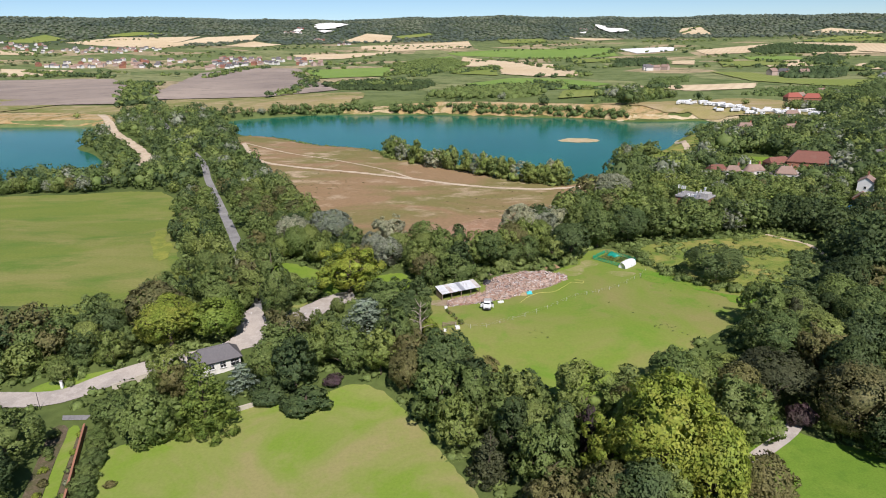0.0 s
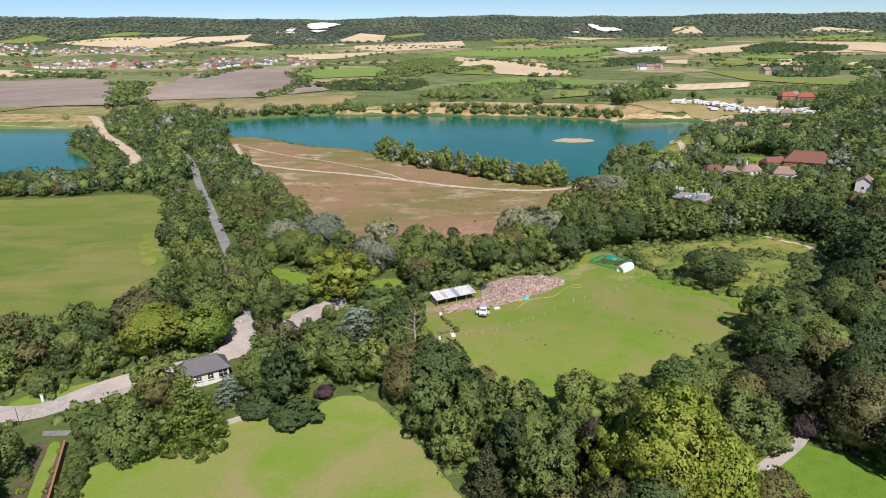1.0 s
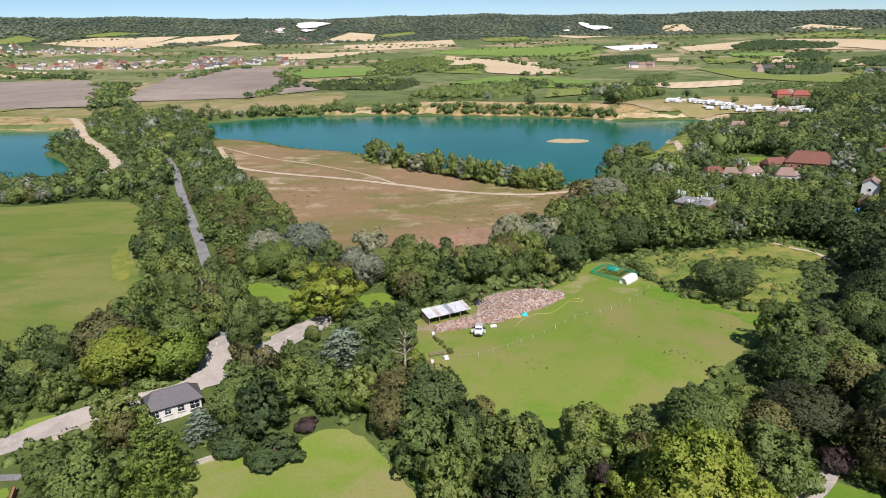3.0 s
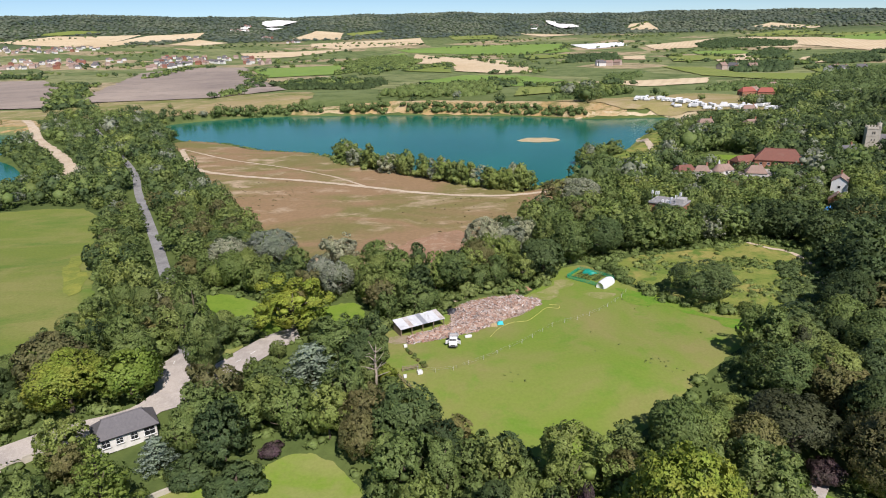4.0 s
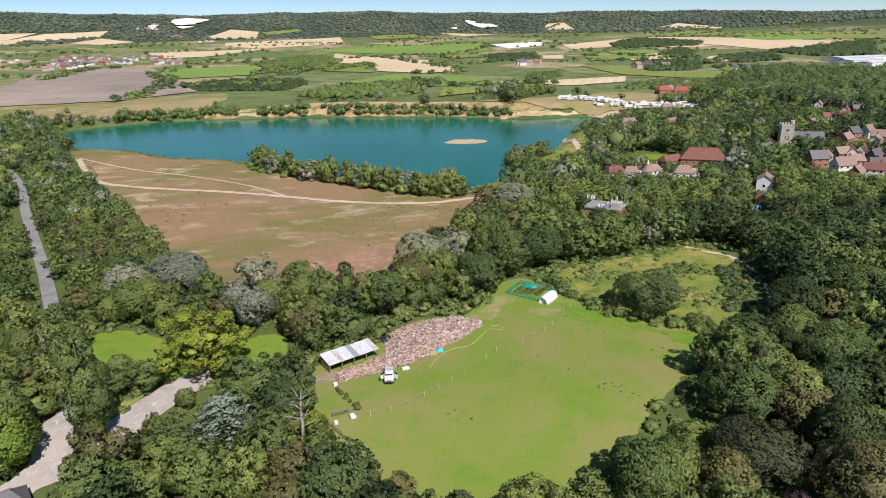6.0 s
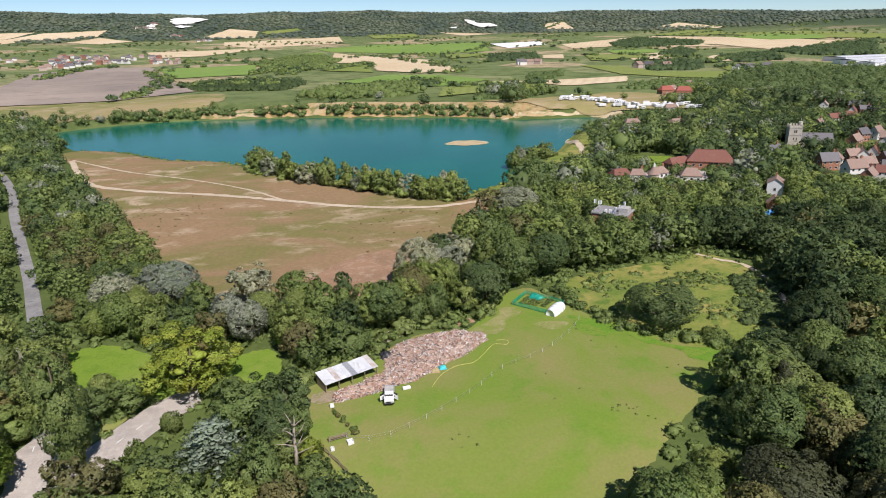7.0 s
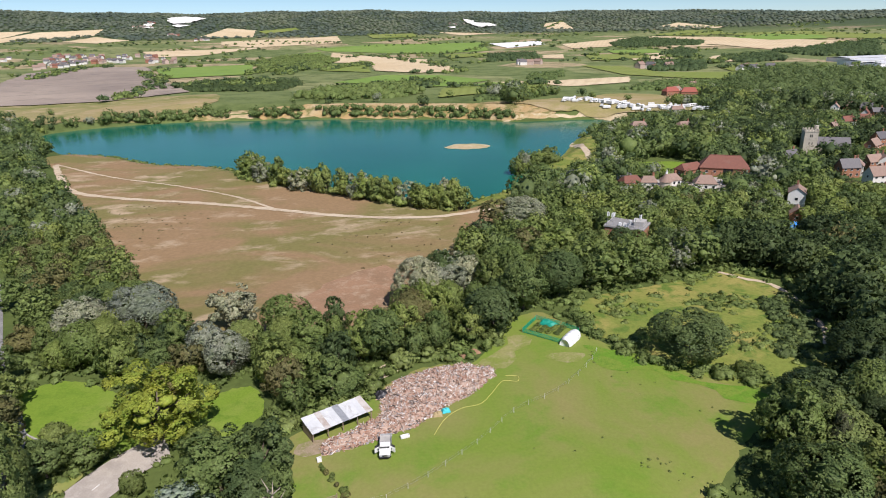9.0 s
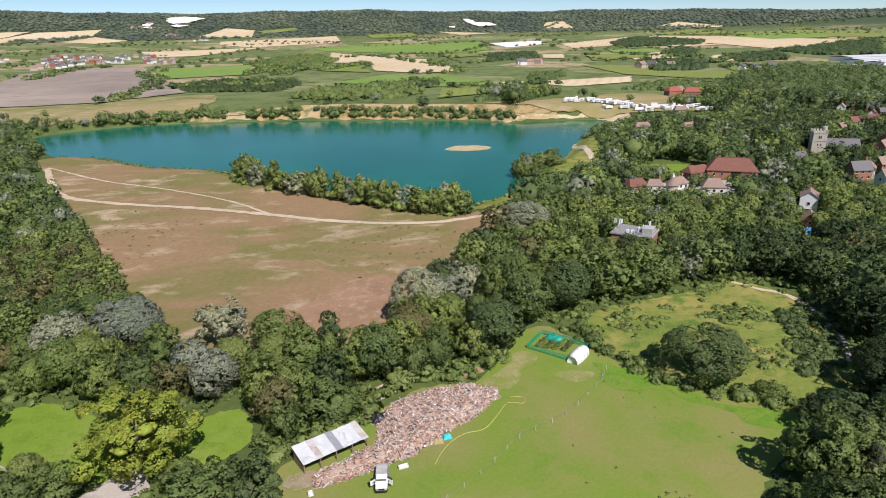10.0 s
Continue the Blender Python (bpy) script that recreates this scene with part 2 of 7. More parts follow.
ROAD = earthy("worn_drive", (0.36, 0.32, 0.28), (0.29, 0.26, 0.23), (0.40, 0.36, 0.32), 0.15, 0.8, 4, rough=0.9, bump=0.02)
LANE = earthy("grey_lane", (0.19, 0.185, 0.18), (0.24, 0.235, 0.225), (0.15, 0.145, 0.14), 0.15, 0.8, 4, rough=0.9, bump=0.02)
STUBBLE = field_of("stubble_field", (0.50, 0.39, 0.24), (0.58, 0.47, 0.31), (0.42, 0.33, 0.2), 14, 0.4)
# soil colour lowered somewhat to take in the cloud shade over it
PLOUGH = field_of("ploughed_field", (0.225, 0.185, 0.155), (0.34, 0.28, 0.225), (0.18, 0.15, 0.125), 10, 1.1)
CROP = field_of("green_crop", (0.150, 0.235, 0.050), (0.19, 0.265, 0.066), (0.125, 0.195, 0.045), 9, 0.8)
OLIVE = field_of("olive_crop", (0.17, 0.21, 0.05), (0.21, 0.23, 0.07), (0.13, 0.17, 0.04), 9, 0.2)
CHALK = earthy("white_chalk", (0.82, 0.80, 0.74), (0.72, 0.70, 0.62), (0.45, 0.45, 0.35), 0.02, 0.05, 0.4)
FLEECE = field_of("white_fleece", (0.70, 0.70, 0.68), (0.78, 0.78, 0.76), (0.6, 0.6, 0.58), 20, 0.3)
WATER = lake_water()
BARK = coat("bark", (0.10, 0.075, 0.05), (0.16, 0.13, 0.10), 4, 0.9, 0.03)

# ---- ground and water ----
def stretch(lo, hi, step, far_lo, far_hi, grow=1.16):
    mid = list(np.arange(lo, hi + step, step))
    up, s = [mid[-1]], step
    while up[-1] < far_hi:
        s = min(s * grow, 130)
        up.append(up[-1] + s)
    down, s = [mid[0]], step
    while down[-1] > far_lo:
        s = min(s * grow, 130)
        down.append(down[-1] - s)
    return np.array(down[:0:-1] + mid + up[1:])


def lay_ground():
    xs, ys = stretch(-300, 240, 4, -4200, 4200), stretch(60, 690, 4, -1200, 5300)
    gx, gy = np.meshgrid(xs, ys)
    gz = height(gx.ravel(), gy.ravel())
    w, h = len(xs), len(ys)
    i = np.arange(w * h).reshape(h, w)
    faces = np.stack([i[:-1, :-1], i[:-1, 1:], i[1:, 1:], i[1:, :-1]], -1).reshape(-1, 4)
    me = bpy.data.meshes.new("ground")
    me.from_pydata(np.stack([gx.ravel(), gy.ravel(), gz], -1).tolist(), [], faces.tolist())
    me.polygons.foreach_set("use_smooth", [True] * len(me.polygons))
    me.materials.append(GROUND)
    tagged(new("ground", me), "green valley floor rising to wooded downs", "ground", kind="structure")


def frayed(edge, amount):
    """The outline cut finer and made uneven."""
    out = []
    for a, b in zip(edge, np.roll(edge, -1, 0)):
        n = max(1, int(np.hypot(*(b - a)) / (1.4 * max(amount, 0.5))))
        for i in range(n):
            p = a + (b - a) * i / n
            q = Vector((p[0] * 0.45 / max(amount, 0.3), p[1] * 0.45 / max(amount, 0.3), 3.1))
            out.append((p[0] + amount * noise.noise(q), p[1] + amount * noise.noise(q + Vector((9, 4, 2)))))
    return np.array(out)


def sheet(name, label, category, material, pts, lift=0.08, step=6.0, k=3, level=None, rag=0.0):
    """A patch of ground inside an outline, laid on the lie of the land (or level)."""
    edge = smooth(pts, k) if k else np.array(pts, float)
    if rag:
        edge = frayed(edge, rag)
    bm = bmesh.new()
    bm.faces.new([bm.verts.new((x, y, 0)) for x, y in edge])
    lo, hi = edge.min(0), edge.max(0)
    if level is None:
        for axis in (0, 1):
            for c in np.arange(math.ceil(lo[axis] / step) * step, hi[axis], step):
                co, no = [0, 0, 0], [0, 0, 0]
                co[axis], no[axis] = c + 0.013, 1
                bmesh.ops.bisect_plane(bm, geom=bm.verts[:] + bm.edges[:] + bm.faces[:], plane_co=co, plane_no=no)
    bmesh.ops.triangulate(bm, faces=bm.faces)
    xy = np.array([v.co[:2] for v in bm.verts])
    z = height(xy[:, 0], xy[:, 1]) + lift if level is None else np.full(len(xy), level)
    for v, h in zip(bm.verts, z):
        v.co.z = h
    for f in bm.faces:
        f.smooth = True
        if f.normal.z < 0:
            f.normal_flip()
    me = bpy.data.meshes.new(name)
    bm.to_mesh(me)
    bm.free()
    me.materials.append(material)
    return tagged(new(name, me), label, category, kind="structure")


def ribbon(name, label, category, material, pts, width, lift=0.12, step=3.0, ragged=0.0, kind="structure"):
    """A road or track along a line."""
    line = smooth(pts, 6, False)
    seg = np.hypot(*np.diff(line, axis=0).T)
    run = np.concatenate([[0], np.cumsum(seg)])
    at = np.linspace(0, run[-1], max(int(run[-1] / step), 3))
    px, py = np.interp(at, run, line[:, 0]), np.interp(at, run, line[:, 1])
    tx, ty = np.gradient(px), np.gradient(py)
    n = np.hypot(tx, ty)
    nx, ny = -ty / n, tx / n
    rng = np.random.default_rng(len(pts))
    half = width / 2 * (1 + ragged * (rng.random((2, len(at))) - 0.5))
    cols = [-1, -0.5, 0, 0.5, 1]
    vx = np.stack([px + nx * c * half[0 if c < 0 else 1] for c in cols], -1).ravel()
    vy = np.stack([py + ny * c * half[0 if c < 0 else 1] for c in cols], -1).ravel()
    vz = height(vx, vy) + lift
    i = np.arange(len(at) * 5).reshape(-1, 5)
    faces = np.stack([i[:-1, :-1], i[1:, :-1], i[1:, 1:], i[:-1, 1:]], -1).reshape(-1, 4)
    me = mesh_of(name, np.stack([vx, vy, vz], -1), faces[:, ::-1], (material,), True)
    return tagged(new(name, me), label, category, kind=kind)


lay_ground()
sheet("water", "still turquoise water filling the large quarry lake", "lake", WATER, LAKE, k=0, level=WATER_Z)
sheet("water", "still blue water filling the smaller quarry pit", "lake", WATER, POND, k=0, level=WATER_Z)

PADDOCK = [(-18, 157), (-16, 164), (-6, 170.3), (-1.5, 176), (9, 184), (20, 185), (26, 192), (34, 205), (42, 207), (48, 196), (57, 181), (77, 164), (63, 150),
           (54, 142), (45, 134), (36, 126), (26, 121), (18, 117), (6, 121), (-2, 127), (-11, 137), (-16, 146)]
LAWN_EDGE = [(-66, 40), (-70, 84), (-72, 97), (-49, 113.5), (-37, 118), (-28, 122), (-19, 116), (-9, 101), (1, 84), (6, 60), (6, 40)]
RIGHT_LAWN = [(50, 105), (59, 115), (62, 109), (76, 101), (90, 80), (85, 50), (45, 50), (47, 90)]
MEADOW = [(50, 208), (62, 217), (78, 220), (100, 226), (109, 219), (110, 204), (106, 186), (98, 174), (87, 166), (76, 164), (66, 172), (58, 183), (50, 196)]
PASTURE_EDGE = [(-420, 302), (-246, 289), (-168, 300), (-132, 240), (-98, 178), (-97, 163), (-112, 149), (-141, 141), (-420, 130)]
HEATH = [(-205, 486), (-165, 491), (-128, 455), (-72, 420), (-56, 392), (29, 323), (52, 324), (64, 322), (50, 296), (33, 268), (8, 228), (-4, 199),
         (-28, 201), (-46, 205), (-64, 240), (-95, 292), (-131, 355), (-170, 425)]
SHORE = [(40, 327), (62, 322), (80, 340), (97, 372), (120, 392), (142, 440), (152, 492), (143, 492), (131, 462), (116, 434), (86, 393), (74, 366), (52, 347)]
GREEN_ONE = [(-75, 184), (-67, 190), (-55, 184), (-46, 174), (-43, 163), (-56, 166), (-68, 172)]
GREEN_TWO = [(-37, 176), (-27, 182), (-23, 171), (-32, 164)]
sheet("paddock", "mown green paddock with worn brown patches", "paddock", GRASS, PADDOCK, 0.09, rag=0.9)
sheet("lawn", "dry mown lawn with straw-coloured patches", "lawn", LAWN, LAWN_EDGE, 0.10, rag=0.6)
sheet("lawn", "bright green garden lawn beside a drive", "lawn", SHADY, RIGHT_LAWN, 0.10, rag=0.4)
sheet("meadow", "rough yellowing meadow ringed by trees", "meadow", ROUGH, MEADOW, 0.115, rag=1.2)
sheet("pasture", "wide green pasture with dry streaks", "field", PASTURE, PASTURE_EDGE, 0.09, 12, rag=1.5)
sheet("heath", "brown sun-dried heath sloping to the lake", "field", BROWN, HEATH, 0.09, rag=1.8)
sheet("shore", "rough yellow-green grass on the lake bank", "meadow", ROUGH, SHORE, 0.14, 5, rag=1.2)
sheet("bare_soil", "bare reddish soil in the dry heath", "soil", REDSOIL, [(-22, 226), (-10, 247), (2, 254), (6, 248), (0, 217), (-12, 208)], 0.16, rag=2.5)
sheet("lawn", "bright green roadside lawn", "lawn", BRIGHT, GREEN_ONE, 0.10, rag=0.5)
sheet("lawn", "small bright green lawn under trees", "lawn", BRIGHT, GREEN_TWO, 0.10, rag=0.5)
sheet("sand_spit", "pale sandbank just above the lake water", "sandbank", SAND, [(50, 480), (62, 492), (77, 489), (82, 478), (66, 471)], level=WATER_Z + 0.12, rag=2.0)
sheet("sand_bank", "bare sandy shore of the lake", "sandbank", SAND, [(116, 594), (124, 600), (160, 598), (202, 595), (222, 574), (213, 565), (193, 592), (152, 594)], 0.25, rag=3.0)
sheet("quarry_floor", "ochre sand workings beside the smaller pit", "sandbank", CLIFF, [(-560, 640), (-470, 655), (-395, 625), (-352, 560), (-376, 576), (-480, 584), (-560, 588)], 0.25, 10)
sheet("cliff", "ochre sand cliff along the far shore", "cliff", CLIFF, [(-160, 664), (-119, 662), (-42, 652), (-3, 641), (74, 620), (123, 594), (150, 594), (163, 606), (136, 630), (60, 654), (-20, 674), (-120, 680)], 0.3, 5, rag=4.0)
sheet("scrubland", "dry scrubby strip behind the lake", "scrub", SCRUB, [(-430, 756), (-208, 856), (-150, 736), (-176, 672), (-262, 640), (-330, 617)], 0.3, 14)
sheet("scrubland", "dry scrubby strip by the sand workings", "scrub", SCRUB, [(-700, 690), (-428, 712), (-379, 628), (-517, 657), (-700, 640)], 0.3, 14)
sheet("scrubland", "dry grass slope above the lake", "scrub", SCRUB, [(110, 640), (215, 662), (258, 726), (305, 660), (268, 596), (205, 612)], 0.3, 14)
TANSLOPE = earthy("tan_slope_grass", (0.27, 0.215, 0.105), (0.21, 0.19, 0.07), (0.32, 0.25, 0.15), 0.02, 0.08, 0.8, bump=0.3, stretch_x=0.5)
sheet("grass_slope", "tan dry grass slope round the caravan yard", "scrub", TANSLOPE, [(178, 602), (193, 616), (212, 652), (255, 722), (305, 700), (300, 640), (268, 598), (222, 580)], 1.0, 6, rag=4.0)
sheet("grass_slope", "tan dry grass below the far woods", "scrub", TANSLOPE, [(-270, 645), (-268, 730), (-223, 785), (-150, 736), (-165, 690), (-180, 668), (-215, 662)], 0.5, 12, rag=4.0)
LUSH = earthy("lush_grass", (0.142, 0.206, 0.031), (0.108, 0.205, 0.022), (0.085, 0.170, 0.020), 0.22, 0.6, 2.0, bump=0.15, cover=(0.46, 0.56), grain=0.4)
sheet("lush_grass", "uncut lush green strip along the hedge", "grass", LUSH, [(46, 188), (56, 182), (65, 171.5), (76, 164), (73, 161), (66, 165.5), (57, 174), (50, 178), (47, 182)], 0.13, 2, rag=3.4)
sheet("grass_slope", "tan dry grass slope above the ochre cliff", "scrub", TANSLOPE, [(104, 642), (165, 652), (218, 668), (216, 640), (192, 606), (164, 602), (142, 626)], 0.95, 6, rag=3.0)
DRYGRASS = earthy("worn_grass", (0.225, 0.215, 0.085), (0.165, 0.195, 0.045), (0.28, 0.245, 0.13), 0.12, 0.4, 2, cover=(0.4, 0.6))
sheet("worn_grass", "straw-coloured worn patch of grass by the netted plot", "grass", DRYGRASS, [(22, 183), (27, 190), (33, 196), (36, 192), (31, 187), (26, 181)], 0.13, 3, rag=2.2)
sheet("worn_grass", "faint straw-coloured strip of worn grass", "grass", DRYGRASS, [(37, 185), (44, 186), (46, 183), (40, 181)], 0.13, 3, rag=1.6)
sheet("yellow_weeds", "patch of yellow flowering weeds in the pasture", "weeds", earthy("yellow_weeds", (0.150, 0.178, 0.036), (0.215, 0.22, 0.045), (0.14, 0.17, 0.035), 0.2, 0.45, 1.5), [(-133, 231), (-128, 228), (-121, 214), (-115, 208), (-110, 192), (-114, 193), (-120, 203), (-127, 214)], 0.2, 4, rag=1.6)
sheet("dirt_patch", "trodden pale earth at the wood edge", "soil", TRACK, [(-6, 178), (-2, 184), (4, 188), (6, 186), (1, 181)], 0.15, 3, rag=1.0)
TRACK_MAIN = [(-186, 456), (-165, 415), (-144, 381), (-112, 362), (-76, 348), (-42, 331), (-16, 317), (8, 309), (30, 308), (56, 317)]
ribbon("track", "pale trodden dirt track across the heath", "track", TRACK, TRACK_MAIN, 3.3, 0.2, ragged=0.6)
ribbon("track", "faint second dirt track over the heath", "track", TRACK, [(-186, 458), (-140, 415), (-99, 387), (-65, 359), (-43, 333)], 1.4, 0.19, ragged=0.9)
TRACK_LEFT = [(-430, 660), (-375, 589), (-323, 516), (-266, 446), (-229, 396), (-212, 358)]
ribbon("track", "pale sandy haul track beside the pit", "track", TRACK, TRACK_LEFT, 7, 0.3, ragged=0.5)
LANE_LINE = [(-520, 890), (-400, 708), (-282, 531), (-191, 393), (-156, 328), (-130, 281), (-109, 243), (-91, 209), (-79, 188), (-70, 175), (-65, 164), (-63, 147)]
ribbon("lane", "straight grey asphalt lane between hedgerows", "road", LANE, LANE_LINE, 3.8, 0.16)
ROAD_LINE = [(-150, 108), (-122, 112), (-106, 112.5), (-95, 114), (-87, 121), (-77, 127), (-70, 129.5), (-64, 132.5), (-60.8, 138), (-61.5, 143), (-64, 149)]
ribbon("road", "pale worn drive passing the white lodge", "road", ROAD, ROAD_LINE, 6.0, 0.20)
sheet("yard", "pale worn asphalt where the drives meet", "road", ROAD, [(-66.4, 148.6), (-64.5, 153.5), (-62.5, 153.5), (-56.4, 144.8), (-55.2, 142), (-59.5, 138.5), (-65.1, 142.2)], 0.22, 3)
SPUR_LINE = [(-62, 136.5), (-57, 139.3), (-51, 146), (-46.5, 154.5), (-42, 161), (-38, 163)]
ribbon("road", "wide pale drive opening into a parking place", "road", ROAD, SPUR_LINE, 8.0, 0.24)
DRIVE_RIGHT = [(44, 96), (52, 103), (60, 110), (66, 118)]
ribbon("road", "short gravel garden drive", "road", ROAD, DRIVE_RIGHT, 2.8, 0.22)
ribbon("track", "pale worn path along the meadow edge", "track", TRACK, [(101, 226), (105, 220), (110, 215), (110, 203), (106, 189), (101, 180)], 1.6, 0.2, 2.0, 0.9)
ribbon("track", "pale sandy track by the lakeside trees", "track", TRACK, [(118, 380), (128, 420), (136, 470), (140, 500)], 4, 0.3, ragged=0.4)

# ---- farmed country beyond the lakes ----
FARMED = []


def farm(label, material, pts, lift=1.0):
    FARMED.append(np.array(pts, float))
    far = max(math.hypot(*p) for p in pts)
    return sheet("field", label, "field", material, pts, lift * (0.4 if far < 1500 else 1.0) + 0.02 * len(FARMED), 40 if far < 1800 else 110, 0, rag=4.0 if far < 1800 else (20.0 if material is CHALK else 9.0))


TAN, GREEN = "harvested straw-coloured stubble field", "fresh green crop field"
farm(TAN, STUBBLE, [(-1965, 2862), (-1859, 3149), (-1533, 3329), (-1539, 2945), (-1598, 2805)])
farm(TAN, STUBBLE, [(-1570, 2808), (-1495, 3315), (-1272, 3492), (-1232, 3251), (-1429, 3033), (-1476, 2770)])
farm(TAN, STUBBLE, [(-1253, 2975), (-1205, 3216), (-1011, 3066), (-1088, 2898)])
farm("pale green hillside pasture", OLIVE, [(-2192, 2751), (-2178, 2915), (-2183, 3044), (-2021, 2969), (-2072, 2803)])
farm(TAN, STUBBLE, [(-2001, 2500), (-1841, 2480), (-1690, 2272), (-1829, 2281)])
farm("bare pinkish-brown ploughed field", PLOUGH, [(-484, 883), (-679, 1452), (-643, 1697), (-496, 1624), (-346, 1182), (-219, 901), (-284, 800), (-426, 769)])
farm("bare grey-brown ploughed field", PLOUGH, [(-1013, 1248), (-777, 1260), (-639, 1077), (-450, 726), (-581, 715), (-900, 740)])
farm(TAN, STUBBLE, [(-1399, 1733), (-1144, 1679), (-996, 1449), (-1143, 1411)])
farm(GREEN, CROP, [(-453, 1527), (-261, 1623), (-200, 1242), (-329, 1178)])
farm(GREEN, CROP, [(-237, 1555), (-215, 2169), (-145, 2275), (-105, 1640), (-133, 1229)])
farm(TAN, STUBBLE, [(-604, 2958), (-122, 3226), (-84, 2731), (-408, 2546), (-550, 2690)])
farm(TAN, STUBBLE, [(-745, 2380), (-587, 2437), (-362, 2540), (-516, 2179), (-649, 2131)])
farm(TAN, STUBBLE, [(-772, 3222), (-704, 3619), (-546, 3522), (-514, 3217)])
farm(GREEN, CROP, [(-180, 2427), (59, 2596), (446, 2545), (403, 2133), (221, 2030), (-130, 2290)])
farm(TAN, STUBBLE, [(-95, 1640), (-102, 2209), (12, 1988), (153, 1662), (169, 1168), (87, 1150), (18, 1250), (14, 1540)])
farm("olive green crop field", OLIVE, [(-81, 1290), (-68, 1530), (5, 1516), (10, 1205)])
farm(GREEN, CROP, [(-45, 988), (32, 1128), (120, 1082), (175, 955), (96, 861)])
farm(GREEN, CROP, [(89, 792), (165, 920), (224, 840), (113, 725), (84, 745)])
farm(TAN, STUBBLE, [(172, 915), (256, 915), (376, 947), (338, 855), (239, 815)])
farm("white fleece-covered crop rows", FLEECE, [(465, 2474), (672, 2519), (645, 2341), (485, 2226)])
farm(TAN, STUBBLE, [(696, 2319), (1046, 2534), (967, 2338), (795, 2125), (665, 2094)])
farm(TAN, STUBBLE, [(359, 3355), (628, 3151), (463, 3096)])
farm("bare tan hillside clearing", STUBBLE, [(907, 3324), (1000, 3600), (1114, 3661), (1052, 3252)], 1.5)
farm(TAN, STUBBLE, [(478, 1778), (542, 1794), (463, 1530), (424, 1575)])
farm(TAN, STUBBLE, [(667, 1667), (794, 1738), (669, 1410), (569, 1387)])
farm(TAN, STUBBLE, [(1433, 3136), (1604, 3279), (1682, 2956), (1607, 2896)])
farm(TAN, STUBBLE, [(1003, 2365), (1128, 2548), (1345, 2308), (1486, 1940), (1116, 1649), (1125, 1997)])
farm("pale green pasture below the downs", OLIVE, [(1408, 2538), (1728, 2476), (1768, 2098), (1628, 1931), (1430, 2268)])
farm(TAN, STUBBLE, [(643, 1214), (792, 1475), (980, 1584), (801, 1302)])
farm(GREEN, CROP, [(408, 1049), (517, 983), (489, 845), (427, 893)])
farm("olive green crop field", OLIVE, [(589, 1078), (702, 1095), (631, 973), (553, 966)])
farm("pale green hillside pasture", OLIVE, [(1191, 2639), (1439, 2866), (1533, 2724), (1408, 2481), (1200, 2530)])
farm(GREEN, CROP, [(1322, 2329), (1538, 2391), (1611, 2208), (1521, 2056), (1355, 2106)])
farm("olive green crop field", OLIVE, [(406, 1247), (464, 1194), (453, 1004), (570, 980), (496, 834), (428, 896), (383, 989)])
farm(GREEN, CROP, [(256, 2507), (380, 2516), (389, 2200), (245, 2115)])
farm(GREEN, CROP, [(726, 1944), (859, 1923), (801, 1723), (676, 1770)])
farm(TAN, STUBBLE, [(972, 2110), (1089, 2091), (1093, 1957), (947, 1996)])
farm("olive green crop field", OLIVE, [(610, 1138), (716, 1170), (646, 1040), (571, 1014)])
farm("olive green crop field", OLIVE, [(89, 798), (159, 875), (231, 843), (186, 742), (116, 715), (70, 693)])
farm("dry straw-coloured rough pasture", SCRUB, [(-541, 657), (-754, 924), (-691, 993), (-585, 976), (-459, 749), (-513, 732)], 0.8)
farm("pale green hillside pasture", OLIVE, [(18, 3253), (242, 3277), (251, 3040), (43, 3013)], 2)
farm("pale green hillside pasture", OLIVE, [(-523, 3476), (-355, 3630), (-330, 3526), (-478, 3373)], 3)
farm("pale green hillside pasture", OLIVE, [(-1961, 3101), (-1884, 3331), (-1730, 3392), (-1855, 3169)], 2)
farm("olive green crop field", OLIVE, [(224, 1946), (373, 2012), (360, 1856), (211, 1704)])
farm("olive green crop field", OLIVE, [(573, 1703), (736, 1721), (640, 1467), (484, 1405)])
farm("white chalk quarry face", CHALK, [(-1071, 3869), (-1109, 4065), (-1039, 4160), (-887, 4000), (-915, 3878), (-948, 3773), (-1007, 3755)], 8)
farm("white chalk scar", CHALK, [(-1006, 3675), (-980, 3726), (-906, 3666), (-936, 3593)], 8)
farm("white chalk quarry face", CHALK, [(587, 3905), (624, 3856), (629, 3706), (695, 3646), (704, 3506), (609, 3493), (583, 3671)], 7)
farm("white chalk scar", CHALK, [(-1131, 3600), (-1136, 3728), (-1112, 3769), (-1072, 3564)], 6)
farm("white chalk scar", CHALK, [(444, 3531), (503, 3576), (477, 3468)], 6)

